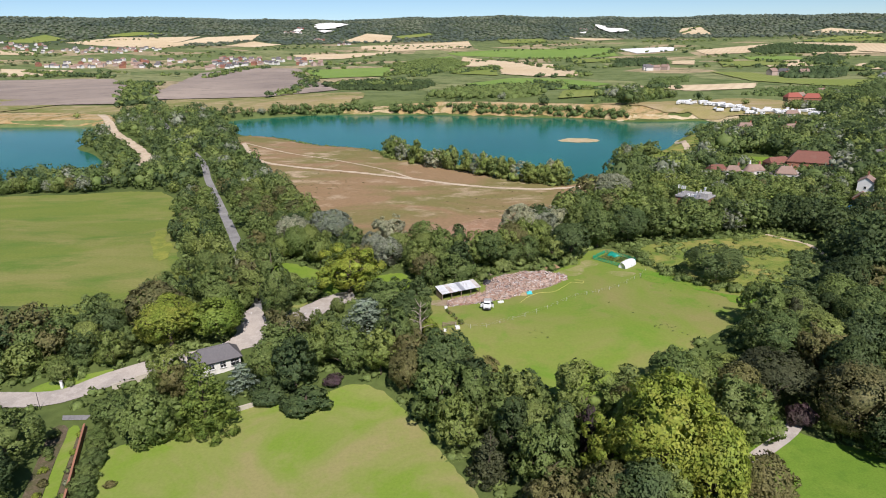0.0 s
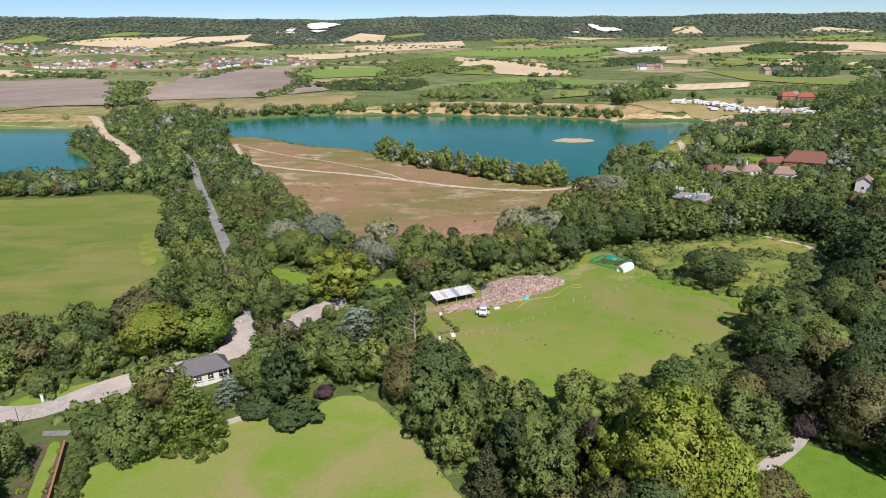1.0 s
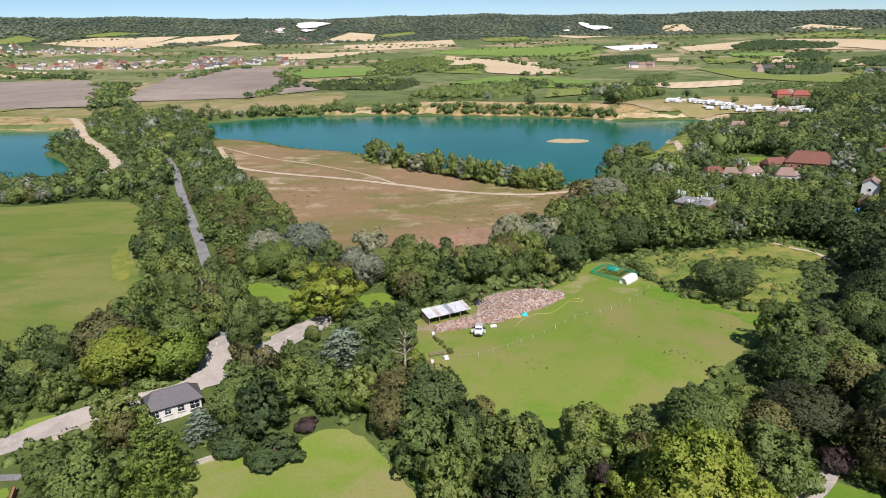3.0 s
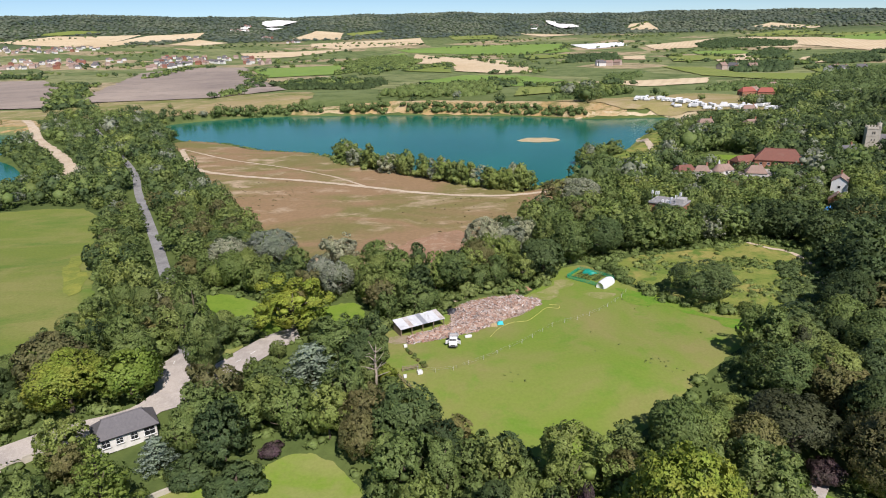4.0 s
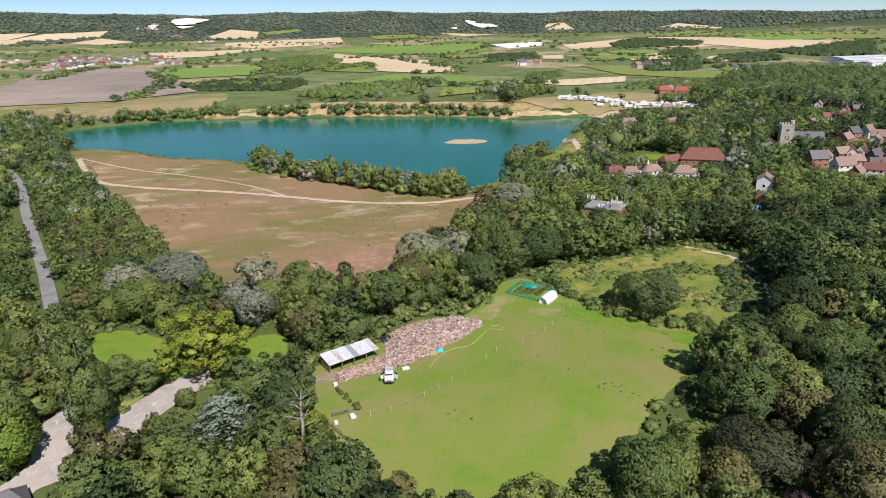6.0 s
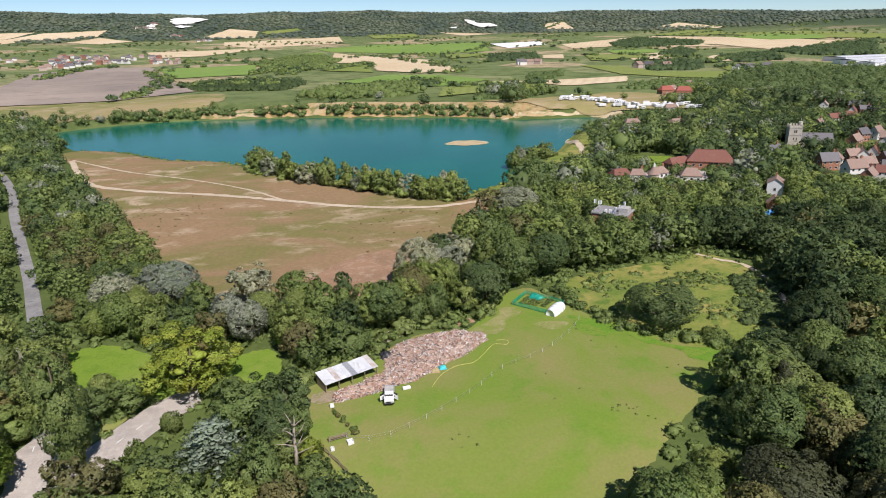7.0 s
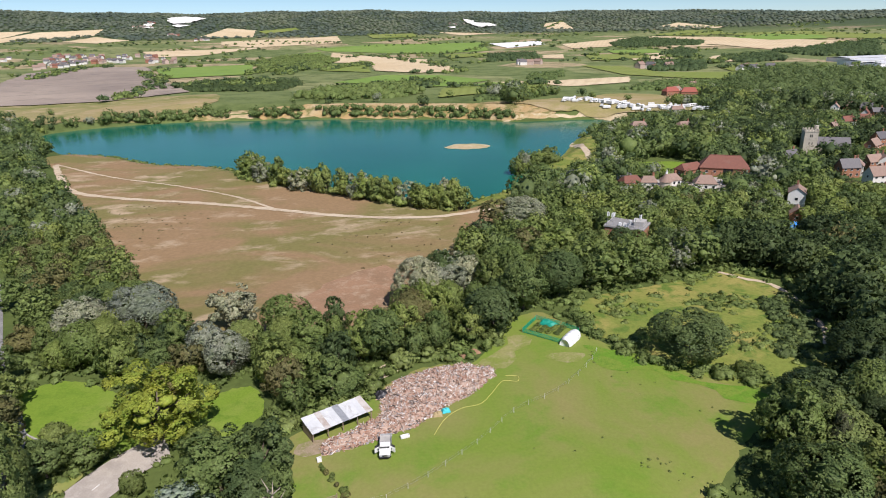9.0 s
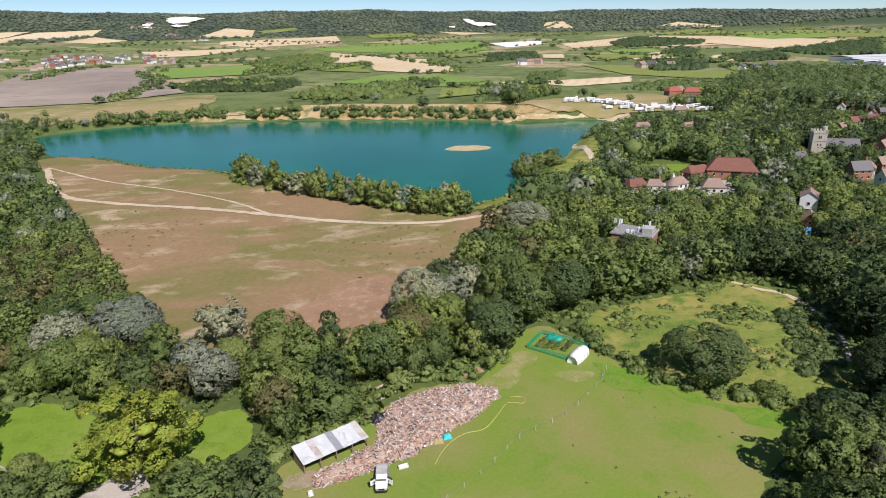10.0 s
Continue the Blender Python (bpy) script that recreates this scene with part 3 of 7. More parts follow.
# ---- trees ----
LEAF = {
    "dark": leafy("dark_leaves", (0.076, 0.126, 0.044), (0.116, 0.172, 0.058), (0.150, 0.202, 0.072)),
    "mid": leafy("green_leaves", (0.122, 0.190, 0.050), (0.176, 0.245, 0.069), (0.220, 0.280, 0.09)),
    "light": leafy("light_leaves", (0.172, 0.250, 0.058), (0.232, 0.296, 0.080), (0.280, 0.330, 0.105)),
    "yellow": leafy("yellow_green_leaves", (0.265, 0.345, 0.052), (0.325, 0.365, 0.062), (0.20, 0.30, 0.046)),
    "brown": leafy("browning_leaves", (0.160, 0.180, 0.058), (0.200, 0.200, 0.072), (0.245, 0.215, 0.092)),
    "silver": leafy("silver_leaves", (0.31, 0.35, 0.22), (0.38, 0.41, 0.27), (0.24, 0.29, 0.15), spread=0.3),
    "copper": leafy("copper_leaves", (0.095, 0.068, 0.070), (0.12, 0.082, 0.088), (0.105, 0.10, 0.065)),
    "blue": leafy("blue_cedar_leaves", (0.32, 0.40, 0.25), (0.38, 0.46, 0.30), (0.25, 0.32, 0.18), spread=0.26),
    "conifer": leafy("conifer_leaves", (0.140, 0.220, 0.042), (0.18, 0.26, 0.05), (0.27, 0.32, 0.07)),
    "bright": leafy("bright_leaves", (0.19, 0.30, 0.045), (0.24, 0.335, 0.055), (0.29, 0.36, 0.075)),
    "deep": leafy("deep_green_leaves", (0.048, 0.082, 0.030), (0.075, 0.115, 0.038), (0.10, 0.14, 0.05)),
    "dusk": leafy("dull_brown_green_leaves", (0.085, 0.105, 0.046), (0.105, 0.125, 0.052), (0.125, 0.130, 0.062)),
    # haze over the downs is put into this leaf colour: paler and bluer
    "hill": leafy("hazed_hill_leaves", (0.095, 0.135, 0.095), (0.205, 0.240, 0.135), (0.15, 0.185, 0.12), spread=0.2, broad=0.0045),
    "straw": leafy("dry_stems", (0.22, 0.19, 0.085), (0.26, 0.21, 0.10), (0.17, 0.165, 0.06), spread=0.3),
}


def icos(level):
    bm = bmesh.new()
    bmesh.ops.create_icosphere(bm, subdivisions=level, radius=1)
    v = np.array([p.co[:] for p in bm.verts])
    f = np.array([[p.index for p in q.verts] for q in bm.faces])
    bm.free()
    return v, f


ICO = {1: icos(1), 2: icos(2)}


def crown_arrays(lobes, count, size, rng, core=0.80, level=1, flat=0.0, calm=0.0):
    """Small leaf sprays over a cluster of lobes (x, y, z, r), with a dense leafy inner mass: vertices and faces as arrays."""
    lobes = np.asarray(lobes, float)
    weight = lobes[:, 3] ** 2
    m, tufts = int(count * 2.6), 11
    pick = rng.choice(len(lobes), m, p=weight / weight.sum())
    heart = rng.normal(size=(len(lobes), tufts, 3))
    heart /= np.linalg.norm(heart, axis=2)[:, :, None]
    proud = rng.uniform(-0.08, 0.36, (len(lobes), tufts))
    tuft = rng.integers(0, tufts, m)
    way = heart[pick, tuft] + rng.normal(size=(m, 3)) * 0.30
    way /= np.linalg.norm(way, axis=1)[:, None]
    way[:, 2] *= 1 - flat
    out = 0.90 + proud[pick, tuft] + 0.1 * rng.random(m) ** 2
    pos = lobes[pick, :3] + way * (lobes[pick, 3] * out)[:, None]
    keep = np.ones(len(pos), bool)
    for x, y, z, r in lobes:
        keep &= np.linalg.norm((pos - (x, y, z)) / (1, 1, 1 - flat * 0.7), axis=1) > r * 0.86
    pos, way = pos[keep][:count], way[keep][:count]
    n = len(pos)
    heart = (lobes[:, :3] * weight[:, None]).sum(0) / weight.sum()
    reach_out = pos - heart
    reach_out /= np.linalg.norm(reach_out, axis=1)[:, None] + 1e-6
    lit = way * (0.62 - 0.3 * calm) + reach_out * (0.55 - 0.2 * calm) + (0, 0, 0.22 + 0.3 * calm) + rng.normal(size=(n, 3)) * 0.22
    lit /= np.linalg.norm(lit, axis=1)[:, None]
    nor = way + rng.normal(size=(n, 3)) * 0.6 + (0, 0, 0.3)
    nor /= np.linalg.norm(nor, axis=1)[:, None]
    nor *= np.sign((nor * lit).sum(1))[:, None]
    tan = np.cross(nor, rng.normal(size=(n, 3)))
    tan /= np.linalg.norm(tan, axis=1)[:, None]
    bit = np.cross(nor, tan)
    s = size * rng.uniform(0.5, 1.5, n)[:, None]
    leaf = np.stack([pos - tan * s * 0.9 - bit * s * 0.45, pos + tan * s * 1.1 - bit * s * 0.3 - nor * s * 0.25, pos + bit * s * 0.9 + nor * s * 0.2], 1).reshape(-1, 3)
    f3 = np.arange(n * 3).reshape(-1, 3)
    iv, jf = ICO[level]
    inner = lobes[:, 3].max() * 0.55
    cv, cn, cf, o = [], [], [f3], n * 3
    for x, y, z, r in lobes:
        if len(lobes) > 8 and r < inner:
            continue
        cv.append(iv * (r * core * rng.uniform(0.72, 1.16, len(iv)))[:, None] * (1, 1, 1 - flat) + (x, y, z))
        cn.append(iv * (1 - 0.4 * calm) + (0, 0, 0.3 * calm))
        cf.append(jf + o)
        o += len(iv)
    return np.concatenate([leaf] + cv), np.concatenate([np.repeat(lit, 3, 0)] + cn), np.concatenate(cf)


def crown_mesh(name, arrays, material):
    """Leaf sprays as a mesh; each spray is shaded by the crown's own roundness."""
    v, nor, f3 = arrays
    me = bpy.data.meshes.new(name)
    me.vertices.add(len(v))
    me.vertices.foreach_set("co", v.astype(np.float32).ravel())
    me.loops.add(len(f3) * 3)
    me.loops.foreach_set("vertex_index", f3.astype(np.int32).ravel())
    me.polygons.add(len(f3))
    me.polygons.foreach_set("loop_start", (np.arange(len(f3)) * 3).astype(np.int32))
    me.update(calc_edges=True)
    me.polygons.foreach_set("use_smooth", [True] * len(f3))
    me.attributes.new("custom_normal", "FLOAT_VECTOR", "POINT").data.foreach_set("vector", nor.astype(np.float32).ravel())
    me.update()
    me.materials.append(material)
    return me


def lobes_of(form, rng):
    """Crown lobes for a tree 10 m high."""
    out = []
    if form == "round":
        lop = rng.uniform(-0.5, 0.5, 2)
        out.append((lop[0], lop[1], 5.4, 3.45))
        out.append((-lop[0], -lop[1], 6.4, 2.7))
        for i in range(46):
            a, e = rng.uniform(0, 6.283), math.asin(rng.uniform(-0.8, 1))
            k = rng.uniform(0.94, 1.14)
            out.append((3.35 * k * math.cos(a) * math.cos(e), 3.35 * k * math.sin(a) * math.cos(e), 5.5 + 3.35 * k * math.sin(e), rng.uniform(0.42, 1.05)))
    elif form == "tall":
        for i in range(17):
            z = 1.8 + 7.2 * i / 16
            a, w = rng.uniform(0, 6.283), 1.25 * math.sin(math.pi * (0.18 + 0.72 * i / 16)) ** 0.7
            out.append((w * math.cos(a), w * math.sin(a), z, rng.uniform(0.9, 1.4)))
    elif form == "open":
        for i in range(6):
            a, r = i * 1.05 + rng.uniform(-0.3, 0.3), rng.uniform(1.0, 2.2)
            out.append((r * math.cos(a), r * math.sin(a), rng.uniform(3.6, 6.6), rng.uniform(1.5, 2.1)))
        for i in range(34):
            a, z = rng.uniform(0, 6.283), rng.uniform(2.4, 9.3)
            r = 3.9 * math.sin(math.pi * min(1.0, (z - 0.6) / 9.2)) ** 0.6 * rng.uniform(0.7, 1.12)
            out.append((r * math.cos(a), r * math.sin(a), z, rng.uniform(0.4, 0.95)))
    elif form == "bush":
        for i in range(8):
            a, r = rng.uniform(0, 6.283), rng.uniform(0.3, 2.8)
            out.append((r * math.cos(a), r * math.sin(a), rng.uniform(1.8, 6.4 - r * 0.9), rng.uniform(1.7, 2.5)))
        for i in range(26):
            a, r = rng.uniform(0, 6.283), rng.uniform(0.3, 4.2)
            out.append((r * math.cos(a), r * math.sin(a), rng.uniform(0.55, 1.05) * (8.8 - r * 1.25), rng.uniform(0.5, 1.1)))
    elif form == "conifer":
        for i in range(15):
            z = 1.2 + 8.3 * i / 14
            w = 4.0 * (1 - i / 15.2) ** 0.9
            for j in range(max(3, int(17 * (1 - i / 15)))):
                a = rng.uniform(0, 6.283)
                k = rng.uniform(0.3, 1.0)
                out.append((w * k * math.cos(a), w * k * math.sin(a), z + rng.uniform(-0.1, 0.1) - 0.16 * w * k, 0.28 + w * 0.12))
    elif form == "cedar":
        for i in range(8):
            z = 2.2 + 7.2 * i / 7
            w = 4.3 * (1 - i / 8.6) ** 0.75
            for j in range(5):
                a = j * 1.2566 + i * 0.7 + rng.uniform(-0.3, 0.3)
                for k in (0.35, 0.68, 0.95):
                    out.append((w * k * math.cos(a), w * k * math.sin(a), z - 0.1 * w * k, 0.42 + 0.28 * (1 - k) + w * 0.05))
    return out


def trunk_mesh(form, rng):
    lean = rng.uniform(-0.3, 0.3, 2)
    top = 9.2 if form in ("conifer", "cedar", "tall") else 6.5
    pts = [(lean[0] * t * t, lean[1] * t * t, -0.4 + (top + 0.4) * t) for t in (0, 0.05, 0.2, 0.45, 0.75, 1)]
    pieces = [tube(pts, (0.42, 0.30, 0.24, 0.19, 0.12, 0.04), 8)]
    for i in range(7 if form in ("round", "open") else 4):
        a, z = i * 2.4 + rng.uniform(-0.3, 0.3), rng.uniform(0.22, 0.6) * top
        r = rng.uniform(1.8, 3.2) if form in ("round", "open") else 1.2
        way = (math.cos(a), math.sin(a))
        pieces.append(tube([(0, 0, z), (way[0] * r * 0.5, way[1] * r * 0.5, z + 0.9), (way[0] * r, way[1] * r, z + 2.2)], (0.12, 0.08, 0.02), 5))
    v, f = merged(pieces)
    return mesh_of("trunk", v, f, (BARK,), True)


NAMES = {"dark": "dark green", "mid": "mid-green", "light": "light green", "yellow": "yellow-green", "brown": "browning", "silver": "silvery", "copper": "copper-purple",
         "blue": "blue-grey", "conifer": "green-gold", "hill": "dull green", "deep": "deep green", "dusk": "dull brown-green", "bright": "bright green", "straw": "straw-coloured"}
FORMS = {"round": ("broadleaf_tree", "broadleaf tree with a full domed crown"), "tall": ("poplar_tree", "poplar with a tall narrow crown"),
         "open": ("broadleaf_tree", "broadleaf tree with a loose uneven crown"), "bush": ("bush", "bush, dense down to the ground"),
         "conifer": ("conifer_tree", "conifer with a pointed layered crown"), "cedar": ("cedar_tree", "cedar with flat spreading tiers")}
PROTO = {}


def tree(colour, form, x, y, high, wide, near=True, turn=0.0, sink=0.0, variant=0):
    """One tree or bush: the first of a kind is built, the others are copies that share its meshes."""
    fine = near and wide >= 14.5
    key = (colour, form, near, variant, fine)
    m = Matrix.Translation((x, y, ground_z(x, y) - sink)) @ Matrix.Rotation(turn, 4, "Z") @ Matrix.Diagonal((wide / 9, wide / 9, high / 10, 1))
    if key not in PROTO:
        rng = np.random.default_rng(sum(map(ord, colour + form)) * 7 + variant * 31 + near)
        name, words = FORMS[form]
        root = new(name)
        tagged(root, f"{NAMES[colour]} {words}", "bush" if form == "bush" else "tree", "trees of the valley")
        lobes = lobes_of(form, rng)
        flat = {"cedar": 0.72, "conifer": 0.35}.get(form, 0.0)
        count, size = (15000, 0.125) if fine else ((7200, 0.19) if near else (2600, 0.32))
        if form in ("tall", "conifer", "cedar"):
            size *= 0.8
        part("crown", crown_mesh("crown", crown_arrays(lobes, count, size, rng, 0.40 if form in ("open", "tall") else 0.54, flat=flat), LEAF[colour]), None, root)
        part("stem" if form == "bush" else "trunk", trunk_mesh(form, rng), None, root)
        root.matrix_basis = m
        root.scale = m.to_scale()
        PROTO[key] = root
        return root
    proto = PROTO[key]
    keep = proto.scale.copy()
    made = copy_thing(proto, m @ Matrix.Diagonal((1 / keep[0], 1 / keep[1], 1 / keep[2], 1)))
    return made


PLACED = []     # x, y, radius of the trees set by hand


def set_tree(colour, form, x, y, high, wide, turn=0.0, sink=0.0, variant=0):
    PLACED.append((x, y, wide / 2))
    return tree(colour, form, x, y, high, wide, True, turn, sink, variant)


# trees that stand out one by one
set_tree("yellow", "open", -40, 166, 15, 20, 0.4)
set_tree("light", "tall", -53.8, 143, 23, 15, 1.0)
set_tree("light", "open", -64.5, 158.5, 11.5, 11, 2.0)
set_tree("brown", "open", -69.5, 168, 10.5, 11, 0.7)
set_tree("light", "open", -74, 179, 9, 11, 1.7)
set_tree("mid", "open", -80, 191, 8.5, 10, 2.7)
set_tree("brown", "bush", -73.5, 160, 7, 9, 2.7)
set_tree("light", "bush", -79, 168, 6.5, 9, 0.4)
set_tree("mid", "open", -50, 160, 7, 9, 1.0)
set_tree("mid", "open", -56, 158, 7, 8, 0.3)
set_tree("silver", "round", -57, 212, 13, 17, 0.2)
set_tree("silver", "round", -70, 208, 11.5, 14, 1.2, variant=1)
set_tree("silver", "open", -35, 211, 12, 13, 0.7)
set_tree("silver", "round", 11, 217, 14, 15, 2.2)
set_tree("silver", "open", 19, 220, 13, 14, 0.6)
set_tree("silver", "open", 25, 229, 12, 13, 1.6)
set_tree("silver", "round", 55, 282, 13, 22, 0.9, variant=1)
for i, (c, f, x, y, h, w) in enumerate((("light", "open", 80, 391, 13, 11), ("light", "open", 87, 399, 14, 13), ("mid", "bush", 94, 403, 10, 13), ("silver", "open", 84, 396, 15, 10), ("light", "open", 96, 411, 11, 12),
                                        ("mid", "bush", 90, 388, 7, 11), ("light", "open", 105, 418, 11, 11), ("mid", "bush", 108, 430, 9, 11), ("light", "bush", 100, 396, 7, 11))):
    set_tree(c, f, x, y, h, w, i * 0.8, 0.6)
set_tree("dark", "tall", -10, 201, 11, 10)
set_tree("mid", "round", -22, 203, 11, 12, 0.5)
set_tree("dark", "round", 27, 197, 12.5, 13, 0.1)
set_tree("mid", "round", 38, 211, 13, 13, 0.6)
set_tree("dark", "round", 50, 219, 13, 14, 1.9)
set_tree("dark", "round", 68, 180, 10.5, 18, 1.3)
set_tree("mid", "round", 65, 134, 12.5, 14.8, 2.0)
set_tree("light", "round", 76, 134, 12, 11.5, 2.8, variant=1)
set_tree("dusk", "tall", 73, 142, 11, 6, 0.3)
set_tree("dark", "open", 79, 154, 10, 16, 0.9, variant=1)
set_tree("mid", "bush", 85, 159, 6, 9, 1.9)
set_tree("deep", "round", 99, 168, 12, 15, 0.2, variant=1)
set_tree("mid", "round", 116, 168, 14, 19, 1.0, variant=1)
set_tree("mid", "round", 90, 143, 13.5, 15, 0.5)
set_tree("light", "open", 88, 125, 9, 10, 1.5)
set_tree("dusk", "round", 61, 120.5, 11, 16, 0.8, variant=1)
set_tree("yellow", "bush", 49, 120.5, 7.5, 8, 0.5)
set_tree("blue", "bush", 44, 125, 5.5, 7, 1.5)
set_tree("light", "bush", 55, 131, 4, 7, 2.5)
set_tree("mid", "bush", 51, 127, 5, 8, 0.2)
set_tree("mid", "bush", 77, 171, 3.5, 6, 0.2)
set_tree("dark", "bush", 82, 166, 3.2, 5, 1.2)
set_tree("blue", "cedar", -30, 141, 9.5, 15)
set_tree("conifer", "conifer", -56, 104.5, 18, 14.8)
set_tree("mid", "bush", -65.8, 101.3, 14.5, 12.5, 0.3, 0.5)
set_tree("mid", "bush", -77, 108, 7, 9, 1.3, 0.5)
set_tree("blue", "cedar", -54, 118.5, 7, 8, 0.8)
set_tree("yellow", "round", -78, 134, 13.5, 17, 0.8)
set_tree("bright", "round", -67.3, 137.5, 11.5, 13.5, 0.1)
set_tree("copper", "bush", -34, 121.5, 4, 5)
set_tree("yellow", "round", 30, 91, 23, 19, 1.1, variant=1)
set_tree("yellow", "round", 36.5, 86, 18, 13, 2.1, variant=1)
set_tree("yellow", "open", 22, 92, 15, 11, 0.5)
set_tree("brown", "round", 45, 87, 11, 10, 0.9)
set_tree("dusk", "conifer", 1, 93, 11, 9)
set_tree("copper", "tall", 19, 100, 11, 5)
set_tree("brown", "round", 71.5, 109.5, 15.5, 16, 0.3)
set_tree("copper", "bush", 63, 113, 6, 7)
set_tree("light", "cedar", 29, 115, 11, 11, 0.4)
set_tree("deep", "round", 74, 101.5, 10, 11, 0.4)
set_tree("mid", "open", -26.5, 151, 11, 14, 0.7, variant=1)
set_tree("dark", "open", -19.5, 152, 11, 11, 1.7)
set_tree("dark", "round", -21, 146.5, 8, 9, 2.7)
set_tree("mid", "open", -17, 146, 8, 7.5, 0.4)
set_tree("light", "bush", -18.5, 141, 6.5, 6, 0.3)
set_tree("yellow", "bush", -14.2, 141.5, 5, 5, 1.3)
set_tree("mid", "bush", -13.5, 136.5, 5.5, 7, 2.3)
set_tree("dark", "bush", -38, 113, 6, 12, 0.5)
set_tree("dark", "bush", -47, 116, 6, 10, 1.5)

for i in range(6):
    set_tree(("mid", "light", "dark")[i % 3], "round", 79.5 + (i - 2.5) * 4.2, 242.6 - (i - 2.5) * 1.7, 10.2 + 0.6 * (i % 3), 9.5, i * 1.1)

# ---- woods ----
CLEAR = [(smooth(p, 3), m) for p, m in ((PADDOCK, 4.5), (LAWN_EDGE, 3.5), (RIGHT_LAWN, 1.5), (MEADOW, 4.5), (PASTURE_EDGE, 2.5), (HEATH, 1.5), (GREEN_ONE, 2), (GREEN_TWO, 2))]
CLEAR += [(LAKE, 2.0), (POND, 2.0), (smooth(SHORE, 3), 1.0)]
GARDEN = [(-150, 104), (-97, 107.5), (-88, 110), (-79, 107), (-77, 95), (-72, 60), (-150, 60)]
CLEAR.append((np.array(GARDEN, float), 0.0))
WAYS = [(TRACK_LEFT, 6), ([p for p in LANE_LINE if 205 < p[1] < 330], 4.6), ([p for p in LANE_LINE if p[1] > 320], 3.0), ([p for p in LANE_LINE if p[1] < 210], 4.2), (ROAD_LINE, 5), (SPUR_LINE, 6), (DRIVE_RIGHT, 4), (TRACK_MAIN, 4)]
GAPS = [(-76, 112, 6), (-69.5, 103.5, 11), (-57.5, 106, 10.5), (-82, 117, 6), (-63.7, 127, 9), (-58, 121, 5), (82, 250, 7.6), (126, 329, 15), (148, 320, 10), (172, 347, 16), (155, 350, 12), (168, 286, 8), (150, 262, 6),
        (157, 374, 14), (246, 388, 10), (195, 632, 30), (235, 600, 32), (270, 590, 25), (230, 303, 16), (248, 328, 16), (303, 390, 18), (-1, 182, 4), (3, 186, 3), (-30, 141, 8), (-33, 134, 5), (193, 495, 8), (223, 487, 8), (252, 340, 10), (280, 381, 9), (228, 331, 8), (-118, 668, 12), (-52, 660, 9), (325, 694, 20)]
# places that stay in sight over the trees: x, y, height, half width
OUTLOOK = [(172, 347, 1.5, 14), (155, 350, 1.5, 9), (125, 329, 1.5, 15), (148, 320, 1, 7), (82, 250, 9.0, 9), (168, 286, 1.5, 4), (150, 262, 0, 3), (246, 388, 4, 7),
           (208, 560, -5, 22), (160, 505, -5, 22), (115, 425, -5, 22), (157, 374, 0, 12), (238, 312, 0, 22), (303, 390, 1, 25), (228, 331, 2, 8), (252, 340, 2, 8), (280, 381, 3, 10), (333, 466, 3, 8), (372, 490, 3, 10), (388, 575, 3, 12), (195, 495, 2, 6), (223, 487, 2, 6), (235, 592, -1, 60), (385, 540, 1, 30),
           (131, 440, -2, 5), (106, 215, -1, 8), (-64, 146, 0, 5), (-48, 151, 0, 5), (-43, 160, 0, 5), (-58, 180, 0, 7), (-29, 173, 0, 7), (-62, 178, 0, 8), (325, 693, 2, 20)]


def kept_low(x, y, h):
    """Tree heights, held down where they would stand before a place seen over them."""
    h = np.array(h, float)
    for tx, ty, tz, half in OUTLOOK:
        far = np.hypot(tx, ty - 45)
        d = np.hypot(x, y - 45)
        off = np.abs((x * (ty - 45) - (y - 45) * tx) / far)
        hit = (d < far - 2) & (d > far * 0.3) & (off < half * d / far + 2.0) & (y > 60)
        line = 69 - (69 - tz) * d / far - lie(x, y)
        h = np.where(hit, np.minimum(h, np.maximum(line, 2.5)), h)
    return h



def free(x, y, extra=0.0):
    ok = np.ones(x.shape, bool)
    for edge, margin in CLEAR:
        ok &= ~inside(edge, x, y) & (reach(edge, x, y) > margin + extra)
    for line, margin in WAYS:
        ok &= reach(line, x, y, False) > margin + extra * 0.4
    for cx, cy, r in GAPS:
        ok &= np.hypot(x - cx, y - cy) > r + extra * 0.4
    return ok


def scatter(x0, x1, y0, y1, gap, rng):
    xs, ys = np.meshgrid(np.arange(x0, x1, gap), np.arange(y0, y1, gap * 0.87))
    xs = xs + (np.arange(len(ys)) % 2)[:, None] * gap / 2
    xs, ys = xs + rng.uniform(-0.33, 0.33, xs.shape) * gap, ys + rng.uniform(-0.33, 0.33, ys.shape) * gap
    return xs.ravel(), ys.ravel()


def in_view(x, y, pad=12):
    """The stretch of land between the two sight lines that bound the walk's outlook."""
    left = -0.93 * (y + 6) - pad
    right = 0.93 * (y - 20) + pad + 22
    return (x > left) & (x < right)


def wood_height(x, y):
    h = np.where(y < 150, 12.5, 10.5)
    h = np.where((x < -70) & (y > 165), 7.5, h)
    h = np.where((x > -75) & (x < 25) & (y > 180) & (y < 240), 10.0, h)
    h = np.where((x > 60) & (y < 200), 13.0, h)
    h = np.where((x > 60) & (y > 235), 9.5, h)
    h = np.where((x < -85) & (y < 165), 8.5, h)
    h = np.where((x < 35) & (y > 300), 7.0, h)
    return h


